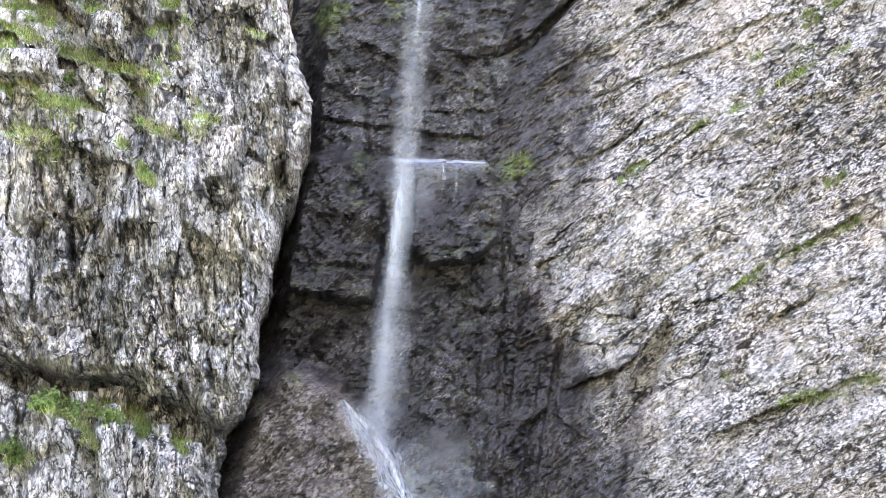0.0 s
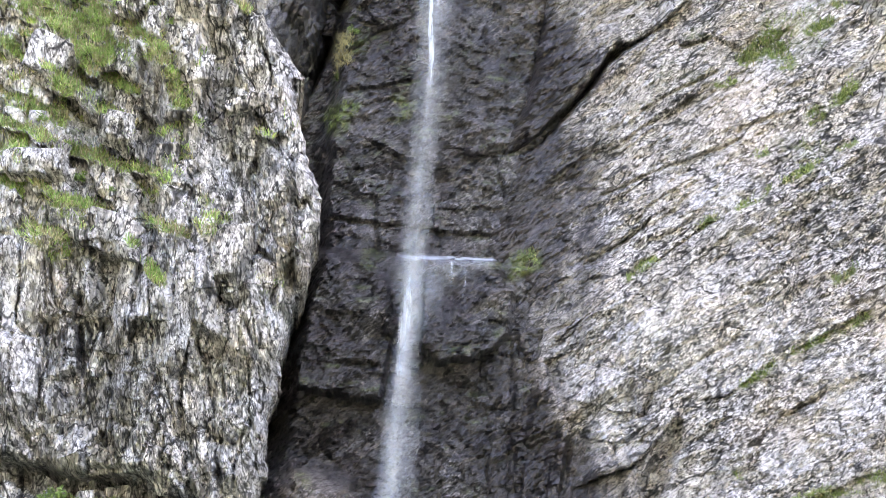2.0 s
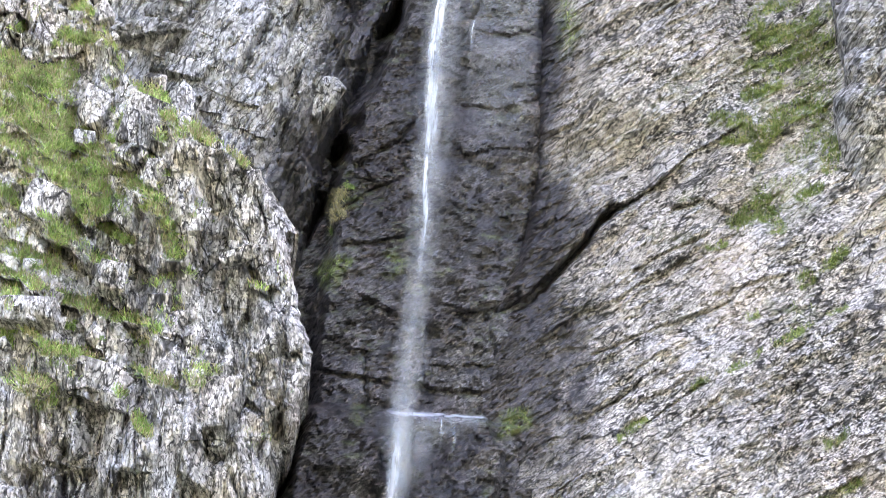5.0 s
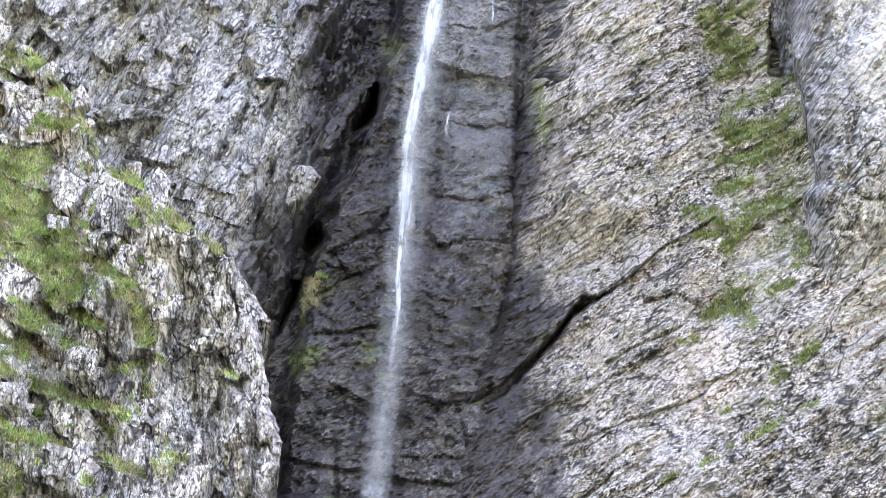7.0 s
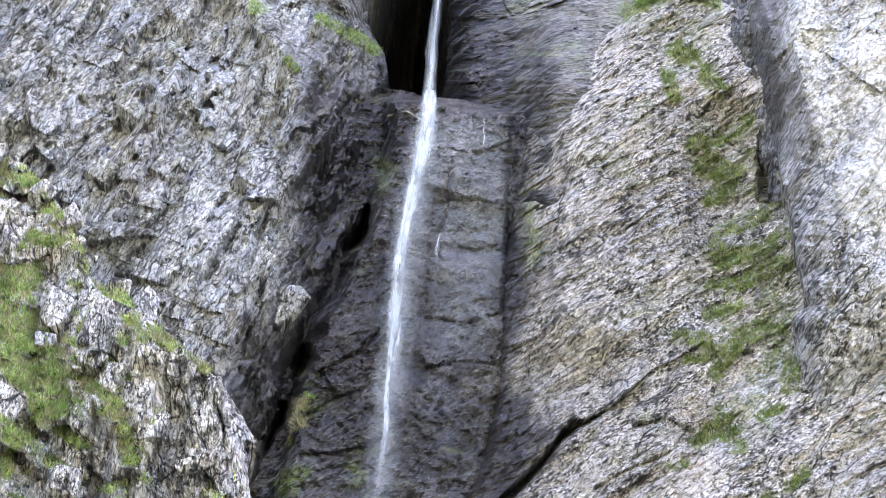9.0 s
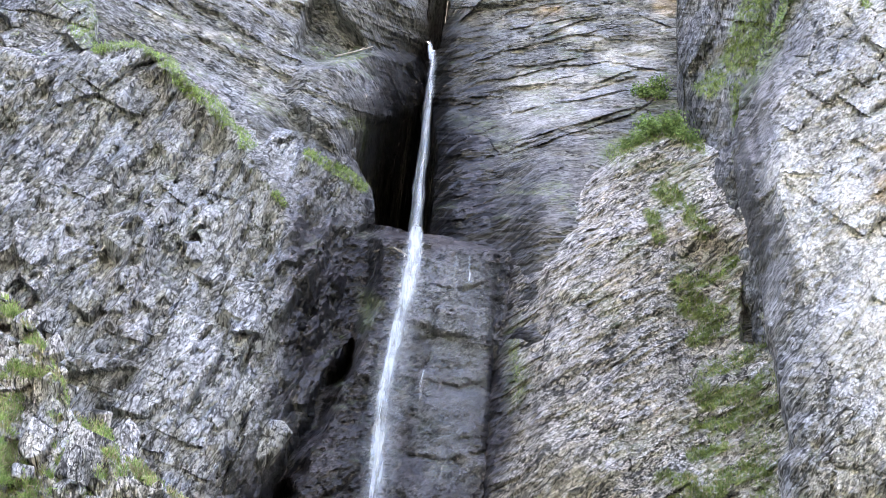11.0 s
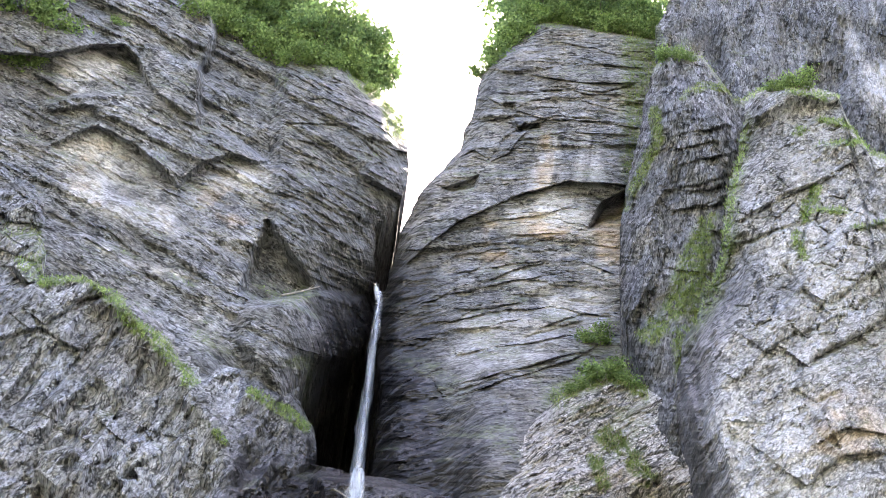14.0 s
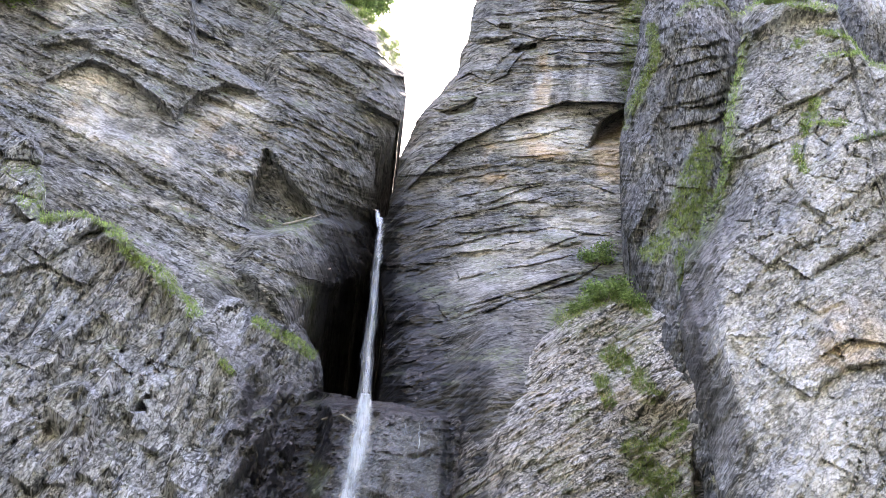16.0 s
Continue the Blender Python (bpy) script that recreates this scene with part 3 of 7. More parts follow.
def wet_coats(x, z, up):
    wet_shade = 0.94 + 0.15 * fbm(x * 0.3, z * 0.3, 21) - 0.05 * smooth(34, 42, z) * smooth(-2.5, -1.0, x) - 0.2 * smooth(0.1, 0.7, fbm(x * 0.8, z * 0.6, 22)) + 0.06 * smooth(-1.8, -3.0, x) * smooth(28, 32, z) - 0.12 * smooth(18.8, 20.5, z) * smooth(29, 25, z)
    moss = 0.9 * inside(x, z, [(-6.5, 24.4), (-4.2, 25.6), (-2.6, 25.4), (-2.6, 26.6), (-5, 26.4), (-7, 26)], 0.4) * smooth(-0.3, 0.3, vnoise(x * 1.5, z * 1.5, 5))
    moss = moss + 0.75 * inside(x, z, [(-6.0, 27), (-5.0, 28.5), (-5.0, 31), (-6.4, 30)], 0.6) * smooth(-0.1, 0.3, fbm(x * 1.3, z * 1.0, 24))
    moss = moss + 0.8 * inside(x, z, [(2.1, 18.2), (3.4, 18.8), (3.4, 19.6), (2.3, 19.4)], 0.25)
    moss = moss + 0.7 * inside(x, z, [(-3.6, 41.5), (-2.9, 43.5), (-3.9, 44)], 0.5) + 0.35 * smooth(0.3, 0.6, up) * smooth(0, 0.5, vnoise(x, z, 9))
    hump = inside(x, z, BULGE, 0.6)
    return wet_shade - 0.22 * hump, moss, 0, 0.12 * smooth(0.1, 0.5, fbm(x * 0.2, z * 0.12, 23)) + 0.12 * hump


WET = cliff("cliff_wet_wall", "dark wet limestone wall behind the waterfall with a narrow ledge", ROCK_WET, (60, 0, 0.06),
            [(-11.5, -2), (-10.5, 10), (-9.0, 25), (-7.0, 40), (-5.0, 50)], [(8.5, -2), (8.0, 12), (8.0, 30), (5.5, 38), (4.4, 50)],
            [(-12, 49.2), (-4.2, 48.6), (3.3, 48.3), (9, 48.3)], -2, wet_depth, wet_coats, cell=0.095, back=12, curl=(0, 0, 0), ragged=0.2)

# ---- the lower left buttress ----
L1_TOP = [(-24, 37), (-19.8, 36.1), (-18.3, 35.6), (-16.3, 33.6), (-15.2, 32.0), (-14.3, 30.3), (-12.3, 29.5), (-10.7, 28.3), (-9.2, 27.6), (-8.1, 26.2), (-6.5, 24.3), (-4, 23)]
L1_RIGHT = [(-7.6, -2), (-7.6, 3.7), (-7.5, 5.8), (-6.5, 8.6), (-6.6, 10.5), (-6.4, 13.0), (-6.1, 15.3), (-5.8, 16.5), (-5.45, 19.4), (-6.0, 20.6), (-6.4, 21.8), (-7.0, 23.1), (-6.7, 24.2)]
OVERHANG_LIP = [(-18, 8.6), (-15.4, 7.9), (-14.3, 7.8), (-12.9, 7.5), (-11.0, 7.9), (-9.8, 7.2), (-8.5, 6.5), (-7.4, 6.1)]


RECESS = OVERHANG_LIP + [(-7.6, 4.0), (-8.8, 5.3), (-10.7, 6.3), (-12.0, 6.8), (-13.2, 6.6), (-14.1, 6.8), (-15.6, 7.0), (-18, 8.0)]
BOULDER = [(-14.1, 6.8), (-13.2, 6.6), (-12.0, 6.8), (-10.7, 6.3), (-8.8, 5.3), (-8.0, 3.7), (-7.8, -3), (-13.6, -3), (-13.9, 3)]


LEFT_SLABS = [([(-14.7, 29.9), (-13, 29.7), (-12.6, 27.5), (-13.5, 27.6), (-14.1, 26.6), (-14.8, 27.2)], .5, .1, -.2),
              ([(-14, 27.4), (-13.3, 27.3), (-13.7, 26.2), (-14.4, 26.3)], .7, 0, 0),
              ([(-15.8, 28), (-15.3, 27.9), (-15.1, 27.3), (-15.6, 27.3)], -.8, 0, 0),
              ([(-13.2, 26.8), (-12.5, 26.7), (-12.4, 25.5), (-13, 25.6)], .6, 0, 0),
              ([(-9.7, 22.7), (-8.6, 23.7), (-8.3, 23.4), (-9.2, 22.5)], .7, 0, -.5),
              ([(-8.2, 22.5), (-7.6, 23), (-7.1, 22.7), (-7.2, 21.9), (-7.8, 21.8)], .5, 0, -.3),
              ([(-12.3, 27.9), (-11.4, 28.1), (-11, 27.5), (-11.1, 26.8), (-11.9, 27.1)], .4, 0, -.2),
              ([(-11.3, 24.9), (-10.6, 25.2), (-10.3, 23.9), (-10.7, 23.6)], .4, 0, 0)]
LEFT_STEPS = [([(-14.3, 21.8), (-13.1, 21.6), (-12.9, 20.6), (-13.8, 20.7)], .7, 0, -.2),
              ([(-12.9, 20.8), (-12.5, 20.7), (-12.4, 20), (-12.7, 20)], .7, 0, 0),
              ([(-17.3, 19.8), (-16.6, 20.1), (-15.6, 19.9), (-15.4, 18.9), (-17.1, 18.7)], .8, 0, -.4),
              ([(-14.6, 17.5), (-13.7, 17.4), (-12.8, 16.8), (-12.2, 16.7), (-12, 15.8), (-14.3, 16.2)], .7, 0, -.3),
              ([(-17.7, 24.7), (-16.8, 24.9), (-16, 24), (-15.6, 22.7), (-16.8, 23.5), (-17.5, 24)], .6, 0, -.2),
              ([(-15.1, 13.2), (-14.5, 13.3), (-14.3, 11.6), (-14.9, 11.1)], -.35, .2, 0),
              ([(-10.2, 18), (-9.2, 17.8), (-8.2, 16.7), (-7, 16.6), (-6.5, 13), (-7.6, 12), (-9.8, 13.9)], .5, -.2, 0),
              ([(-11.1, 16.9), (-10.3, 17), (-9.6, 11.7), (-10.4, 11.6)], .4, .3, 0),
              ([(-6.6, 16.6), (-6.3, 16.9), (-5.9, 14.4), (-6, 12.6), (-6.4, 10.8), (-6.7, 10.3), (-6.7, 12.5), (-6.6, 14.5)], -.9, -.4, 0)]
LEFT_JOINTS = [([(-11.9, 12.3), (-11.9, 13.6), (-12.1, 15.4), (-12.3, 17.1)], .14, 1.1, .5),
               ([(-10.5, 19.1), (-10.3, 17), (-10.1, 15.2)], .12, 1.0, .6),
               ([(-9.3, 17.9), (-8.6, 17.3), (-8.1, 16.9), (-7.3, 16.7)], .2, 1.0, .3),
               ([(-12.7, 13.7), (-12.9, 15.7), (-13, 16.4)], .12, .8, .3),
               ([(-11.1, 10.5), (-10.8, 11.3)], .16, 1.4, .3),
               ([(-10.7, 13.8), (-10.9, 16), (-10.9, 16.9)], .1, .8, .3),
               ([(-9.1, 20.6), (-9, 18.6), (-9, 17.7)], .1, .7, -.3),
               ([(-7.6, 15.5), (-7.2, 13.8), (-7.3, 11.6)], .1, .7, .3),
               ([(-9.1, 15.3), (-8.9, 13.1), (-8.4, 10.8)], .1, .8, -.3),
               ([(-13.9, 15.1), (-13.8, 13.4), (-13.3, 11.3)], .12, .8, .4)]
LEFT_BREAKS = [([(-8.9, 9.8), (-8.4, 9.5), (-7.9, 9.3), (-7.4, 9.9)], .25, 1.0, .7),
               ([(-11.1, 8.8), (-11.1, 7.9), (-12.6, 7.9)], .2, .9, .4),
               ([(-9.6, 11), (-9.7, 9.8), (-8.9, 8.1)], .15, .8, .3),
               ([(-8.2, 12.8), (-7.7, 11.3), (-8.4, 10.3)], .15, .8, .3),
               ([(-15, 8.8), (-14.3, 7.8), (-13.9, 7.1)], .2, .9, -.5),
               ([(-10.1, 8.4), (-9.1, 7.5), (-8.5, 6.5)], .15, .8, .4),
               ([(-13.2, 12.8), (-12.8, 11.6), (-12.8, 9.8)], .15, .7, .3),
               ([(-14.4, 13.5), (-14.6, 11.8), (-14.9, 9.6)], .12, .7, -.3)]
TURF_HIGH = [([(-19.7, 35.3), (-18.4, 34.9), (-17, 33.6), (-15.6, 32.2), (-14.4, 31)], .35),
             ([(-18, 29.6), (-16.8, 28.5), (-15.5, 26.6), (-14.8, 26)], .5),
             ([(-18.1, 28.5), (-16.9, 26.8), (-16.2, 25.7)], .5),
             ([(-14.3, 30.6), (-12.8, 29.5)], .25),
             ([(-12, 28.6), (-10.8, 28.6), (-9.4, 27.5)], .25),
             ([(-20.1, 37.3), (-18.4, 35.9)], .3)]
TURF_MID = [([(-19.5, 29.3), (-18, 28.2), (-16.7, 26.9), (-15.3, 26.4), (-14.1, 26.1)], .5),
            ([(-19.2, 27.7), (-18.1, 27.2), (-16.8, 26.3), (-15.6, 25.3), (-14.8, 24.8)], .5),
            ([(-19, 26.4), (-17.6, 25.9), (-16.7, 25.3), (-16, 25.1)], .35),
            ([(-17.1, 30.1), (-17.2, 29), (-16.7, 27.7)], .5),
            ([(-18.6, 24.3), (-17.6, 23.7), (-16.5, 23.2), (-15.6, 22.6)], .28),
            ([(-15.8, 24.8), (-15.2, 24.7), (-14.8, 23.9), (-15.2, 23)], .35),
            ([(-14.5, 23.5), (-13.6, 23.2), (-13.2, 22.9)], .25),
            ([(-13.5, 25.5), (-12.9, 25.3), (-12.3, 25.1)], .25),
            ([(-12.5, 24.7), (-11.8, 23.9), (-11.3, 22.7)], .35),
            ([(-12.9, 29.1), (-12.1, 28.4), (-11.2, 28.3), (-10, 28)], .2)]
TURF_LOW = [([(-18.1, 22), (-16.9, 21.7), (-15.6, 21.3)], .3),
            ([(-17.9, 20.9), (-17.1, 20.6), (-15.8, 20.3)], .2),
            ([(-14.2, 21.9), (-13.6, 21.7), (-13, 21.6)], .15),
            ([(-14.4, 19.9), (-13.6, 19.6), (-12.6, 19.6), (-11.5, 19.4)], .2),
            ([(-17.5, 18.5), (-16.5, 18.5), (-15.2, 17.9), (-14.2, 17.8), (-13.1, 17.4), (-12.3, 16.7)], .22),
            ([(-16, 16.6), (-14.9, 16.3), (-14.8, 15.9)], .38),
            ([(-12.2, 17.7), (-11.4, 17.3), (-10.6, 17.2)], .2),
            ([(-11.6, 15.7), (-11.1, 15.1)], .22),
            ([(-8.4, 21.9), (-7.8, 21.8)], .12)]
TURF_FOOT = [([(-13.4, 6.5), (-12.4, 6.5), (-11.3, 6.5), (-10.5, 6.3)], .3),
             ([(-10.4, 5.9), (-9.6, 5.9), (-8.8, 5.4)], .2),
             ([(-14.9, 4.7), (-14, 4.5)], .3),
             ([(-12.7, 6.2), (-12, 5.2)], .25)]


def turf_left(x, z):
    return strips(x, z, TURF_HIGH + TURF_MID + TURF_LOW + TURF_FOOT)


def left_depth(x, z):
    y = rough(x, z, 97, 201, big=0.9, mid=0.9, fine=0.25, stretch=2.4, size=0.85, slits=0.3, pits=0.1)
    y = y + 1.9 * inside(x, z, RECESS, 0.55) - 0.9 * inside(x, z, BOULDER, 0.6)
    y = y - 0.9 * smooth(6, 0, z - along(x, OVERHANG_LIP)) * smooth(-0.1, 0.1, z - along(x, OVERHANG_LIP))
    # the lower face hangs over
    y = y + 0.32 * np.clip(13.5 - z, 0, 7) * smooth(-17, -13, x)
    # splintered upright ribs
    rib = ridged(x * 0.5 + 0.06 * z, z * 0.05, 211, 3)
    y = y - 0.45 * rib * (1 - smooth(17, 21, z - 0.3 * x - 4))
    # the grassed slope falls back in uneven steps
    slope = smooth(-9.5, -15.5, x + 0.35 * (z - 24)) * smooth(15.5, 20, z)
    y = y + slope * (0.2 * (z - 17))
    warp = z + 0.35 * x + 2.2 * fbm(x * 0.33, z * 0.33, 212)
    steps = warp / 2.3
    y = y + slope * 0.9 * (smooth(0.35, 1.0, steps - np.floor(steps)) - 0.5) * (0.3 + 0.7 * smooth(-0.3, 0.3, vnoise(x * 0.4, z * 0.4, 213)))
    y = y + joints(x, z, LEFT_JOINTS) + joints(x, z, LEFT_BREAKS) + slabs(x, z, LEFT_SLABS) + slabs(x, z, LEFT_STEPS)
    y = y + treads(x, z, TURF_MID + TURF_LOW, 0.55, 1.1) + brow(x, z, [(-15.0, 15.9), (-14.3, 16.3), (-13.2, 16.7), (-12.5, 16.1)], 0.5, 0.9)
    column, joint = blocks((x + 0.12 * z + 0.25 * fbm(x * 0.35, z * 0.35, 231)) / 0.85, z / 3.2, 232, 0.8)
    y = y + (0.42 * column + 0.4 * joint ** 2) * (1 - turf_left(x, z)) * (0.25 + 0.75 * smooth(-0.3, 0.25, fbm(x * 0.3, z * 0.25, 233)))
    rib, slot = blocks((x + 0.12 * z + 0.3 * fbm(x * 0.3, z * 0.2, 241)) / 1.9, z / 7.5, 242, 0.7)
    y = y + (0.55 * rib + 0.35 * slot ** 2) * (1 - turf_left(x, z)) * smooth(28, 22, z)
    tuft, _ = blocks(x / 0.75 + 0.3 * z, z / 0.55, 228, 1.0)
    y = y - 0.22 * turf_left(x, z) * tuft
    return y - 0.5 * inside(x, z, [(-9.5, 22.8), (-8.7, 23.7), (-8.2, 23.5), (-8.9, 22.5)], 0.12) + 0.5 * np.clip(x + 7.3, 0, 2) * smooth(13, 9, z)


def left_coats(x, z, up):
    slope = smooth(-9.5, -14.5, x + 0.35 * (z - 24)) * smooth(16, 19.5, z)
    moss = slope * smooth(0.0, 0.4, up + 0.35 * fbm(x * 0.5, z * 0.5, 221)) * smooth(-0.35, 0.05, fbm(x * 0.4, z * 0.55, 222)) * 1.2
    moss = 0.3 * moss + 1.1 * turf_left(x, z) * smooth(-0.25, 0.12, fbm(x * 1.5, z * 1.9, 227, 5, 0.65) + 0.45 * up)
    moss = moss + 0.8 * smooth(0.34, 0.5, fbm(x * 1.2, z * 1.5, 237) + 0.15 * up) * smooth(-8.5, -12.5, x + 0.35 * (z - 24)) * smooth(15, 19, z)
    moss = moss + 0.4 * smooth(0.45, 0.7, up) * smooth(0.3, 0.6, vnoise(x * 0.7, z * 0.7, 223)) * smooth(10, 15, z)
    # darker towards the lower right corner, and in random streaks
    wet_shade = 0.5 * smooth(-9.5, -6.5, x) * (1 - smooth(4.5, 8.5, z)) + 0.3 * smooth(0.2, 0.6, fbm(x * 0.25, z * 0.08, 224))
    return wet_shade, moss, 0.25 * smooth(0.1, 0.5, fbm(x * 0.5, z * 0.15, 225)), 0.1 * smooth(0.25, 0.6, fbm(x * 0.3, z * 0.3, 226))


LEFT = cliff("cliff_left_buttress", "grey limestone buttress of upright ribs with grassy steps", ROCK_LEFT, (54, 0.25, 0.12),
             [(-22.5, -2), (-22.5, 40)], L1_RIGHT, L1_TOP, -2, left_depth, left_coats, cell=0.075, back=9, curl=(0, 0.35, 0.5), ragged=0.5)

# ---- the pale shoulder above it, and its ridge ----
L2_RIGHT = [(-8.0, 18), (-7.2, 26.9), (-6.5, 31.8), (-5.6, 35.1), (-5.0, 37.9), (-4.4, 40.0), (-4.0, 43.4), (-4.3, 47.2), (-3.7, 49.3), (-4.2, 51.2), (-5.5, 53.6), (-6.1, 57.4)]
L2_TOP = [(-34, 57.5), (-27, 56.2), (-23.6, 56.2), (-22.4, 56.6), (-20.7, 58.0), (-18.7, 58.8), (-15.5, 57.5), (-12, 55.4), (-9.7, 54.6), (-5.7, 54.6), (-3, 54)]
RIDGE = [(40.5, -8.9), (47.4, -8.1), (50.2, -9.5), (52.6, -11.3), (54.9, -13.6), (57.0, -15.7), (59, -18)]


SHOULDER_SLABS = [([(-17.3, 43.2), (-17.3, 45.8), (-16.1, 46.6), (-15.1, 45.7), (-15, 44.1), (-15.6, 43)], .9, 0, .5),
                  ([(-19, 38.3), (-17.9, 37.9), (-17.9, 36.5), (-18.5, 37.4)], -.7, 0, 0),
                  ([(-11, 42.9), (-9.1, 43.7), (-8.7, 40.5), (-10, 40.2)], .7, .2, -.2),
                  ([(-22.1, 45), (-20.6, 45.8), (-18.8, 44), (-19.3, 39.9), (-20.6, 41)], .6, 0, -.2),
                  ([(-17.9, 42.4), (-15.8, 47.4), (-14.4, 47.7), (-15.3, 40.1), (-17.1, 39.7)], .5, .2, 0),
                  ([(-15.3, 39.1), (-13.5, 42.7), (-13.4, 39.1), (-15.2, 37.1)], .5, -.2, 0),
                  ([(-17.3, 36.9), (-15.3, 37.7), (-13.9, 37.3), (-16.4, 36.2)], .6, 0, -.3),
                  ([(-13.4, 45.3), (-12.7, 45.4), (-12.3, 44.2), (-13, 44)], .7, 0, .3)]
SHOULDER_JOINTS = [([(-18.9, 41.6), (-17.7, 42.8), (-17.3, 43.4), (-16.3, 44)], .14, 1.0, .4),
                   ([(-14, 38.7), (-13.7, 40.8), (-13.5, 42.7)], .14, 1.0, .5),
                   ([(-12.2, 35.4), (-11.8, 37.8), (-11.1, 40.3)], .14, 1.1, .5),
                   ([(-11.8, 32.9), (-11, 36.3), (-10.1, 38.8)], .16, 1.2, .6),
                   ([(-10.2, 33.6), (-9.3, 37.3), (-8.9, 40.1)], .16, 1.2, .6),
                   ([(-9.3, 32), (-8.5, 35.8), (-8.5, 39.2)], .16, 1.1, .5),
                   ([(-14.7, 35.5), (-13.7, 39.1)], .14, 1.0, .4),
                   ([(-11, 43.2), (-10.6, 45.9), (-10.4, 48.7)], .14, 1.0, .4),
                   ([(-15, 44.5), (-14.7, 46.5), (-14.6, 49.2)], .14, 1.0, .5),
                   ([(-15.1, 33.5), (-14, 33.4), (-12.9, 33.4)], .12, 1.0, .5),
                   ([(-15.3, 34.6), (-14, 34.7), (-13, 35.1)], .12, .9, .4),
                   ([(-14.9, 45.7), (-13.6, 46.5), (-12.4, 48.2)], .12, .9, -.4)]
SHOULDER_HIGH = [([(-19.6, 54.6), (-18.5, 56.8), (-16.2, 58.6)], .2, 1.2, .6),
                 ([(-21.4, 52.7), (-20, 54.1), (-17.6, 53.1)], .16, 1.0, .5),
                 ([(-17.2, 48.2), (-16.6, 51.7), (-16, 55.4)], .16, 1.0, .4),
                 ([(-15.2, 47.3), (-14.5, 50.7), (-14.1, 54.2)], .16, 1.0, .4),
                 ([(-13.8, 47.7), (-12.7, 49.2), (-12.8, 51.2)], .14, 1.0, .5),
                 ([(-18.8, 47), (-18, 50.4), (-17.3, 53.2)], .16, 1.0, .4),
                 ([(-11.1, 48.8), (-10.8, 51.8), (-11.4, 53.3)], .16, 1.0, .4)]
SHOULDER_TURF = [([(-20.7, 57.5), (-19.6, 58.4), (-18.3, 58.6), (-16.8, 57.7)], .4),
                 ([(-16.8, 57.7), (-15.1, 55.7), (-13.7, 55.2), (-12.5, 53.8), (-11.6, 52.8)], .5),
                 ([(-7.9, 52.9), (-6.6, 52.4), (-4.9, 51.5)], .4),
                 ([(-10.7, 51), (-8.8, 49.1)], .2)]


def shoulder_depth(x, z):
    y = rough(x, z, 76, 301, big=0.9, mid=0.9, fine=0.25, stretch=2.2, size=0.95, slits=0.2, pits=0.1)
    side = x - along(z, RIDGE)
    y = y + 1.8 * smooth(-0.3, 1.2, side) * smooth(42, 48, z) - 0.9 * np.exp(-(side / 1.6) ** 2) * smooth(46, 51, z)
    lobe = inside(x, z, [(-8.6, 53.2), (-5.6, 53.8), (-4.0, 50.6), (-4.6, 45), (-7.6, 42), (-8.6, 47)], 0.9)
    y = y - 1.3 * lobe
    # the dark right flank turns away into the cleft
    y = y + 0.6 * np.clip(x - along(z, [(26, -10.6), (32.2, -9.3), (36.2, -8.6), (40.3, -8.5), (45.6, -9.0), (51.3, -9.5), (54, -9.0)]), 0, 9) ** 1.1
    y = y + joints(x, z, SHOULDER_JOINTS) + joints(x, z, SHOULDER_HIGH) + slabs(x, z, SHOULDER_SLABS)
    a, b = beds(x, z, 76)
    slab, joint = blocks((a + 0.2 * fbm(x * 0.3, z * 0.3, 332)) / 4.6, (b + 0.15 * fbm(x * 0.4, z * 0.4, 333)) / 0.85, 334, 0.8)
    y = y + (0.42 * slab + 0.18 * joint ** 2) * (0.2 + 0.8 * smooth(-0.25, 0.3, fbm(x * 0.22, z * 0.22, 335)))
    y = y + crevice(x, z, [(-21.4, 57.2), (-22.6, 55.4), (-25.2, 52.4), (-28, 50)], 0.5, 1.4, 0.7)
    return y


def shoulder_coats(x, z, up):
    side = x - along(z, RIDGE)
    moss = 1.1 * strips(x, z, SHOULDER_TURF) * smooth(-0.5, 0.0, fbm(x * 0.9, z * 0.9, 326))
    moss = moss + 0.35 * smooth(0.4, 0.65, up) * smooth(0.15, 0.5, vnoise(x * 0.6, z * 0.6, 323)) + 0.9 * beside(x, z, [(-25, 39.5), (-20.3, 37.4), (-18, 35), (-16.2, 33.0)], 1.0)
    # right flank: partly damp, partly shade painted where the face turns away
    wet_shade = 0.92 * smooth(-0.6, 1.6, x - along(z, [(26, -10.4), (32.2, -9.2), (36.2, -8.4), (40.3, -8.4), (45.6, -8.9), (51.3, -9.0)]) + 0.8 * fbm(x * 0.8, z * 0.25, 325)) * (1 - 0.45 * smooth(47, 51, z)) + 0.2 * smooth(0.1, 0.5, fbm(x * 0.2, z * 0.2, 321))
    pale = 0.15 * smooth(0.0, 0.5, fbm(x * 0.35, z * 0.35, 322)) * (1 - smooth(-11, -8, x))
    return wet_shade, moss, pale, 0.04 * smooth(0.1, 0.4, fbm(x * 0.25, z * 0.25, 324))


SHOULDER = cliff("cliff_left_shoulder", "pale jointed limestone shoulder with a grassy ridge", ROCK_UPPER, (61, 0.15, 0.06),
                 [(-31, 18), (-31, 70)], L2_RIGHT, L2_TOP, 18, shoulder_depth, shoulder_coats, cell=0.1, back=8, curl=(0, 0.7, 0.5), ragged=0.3)

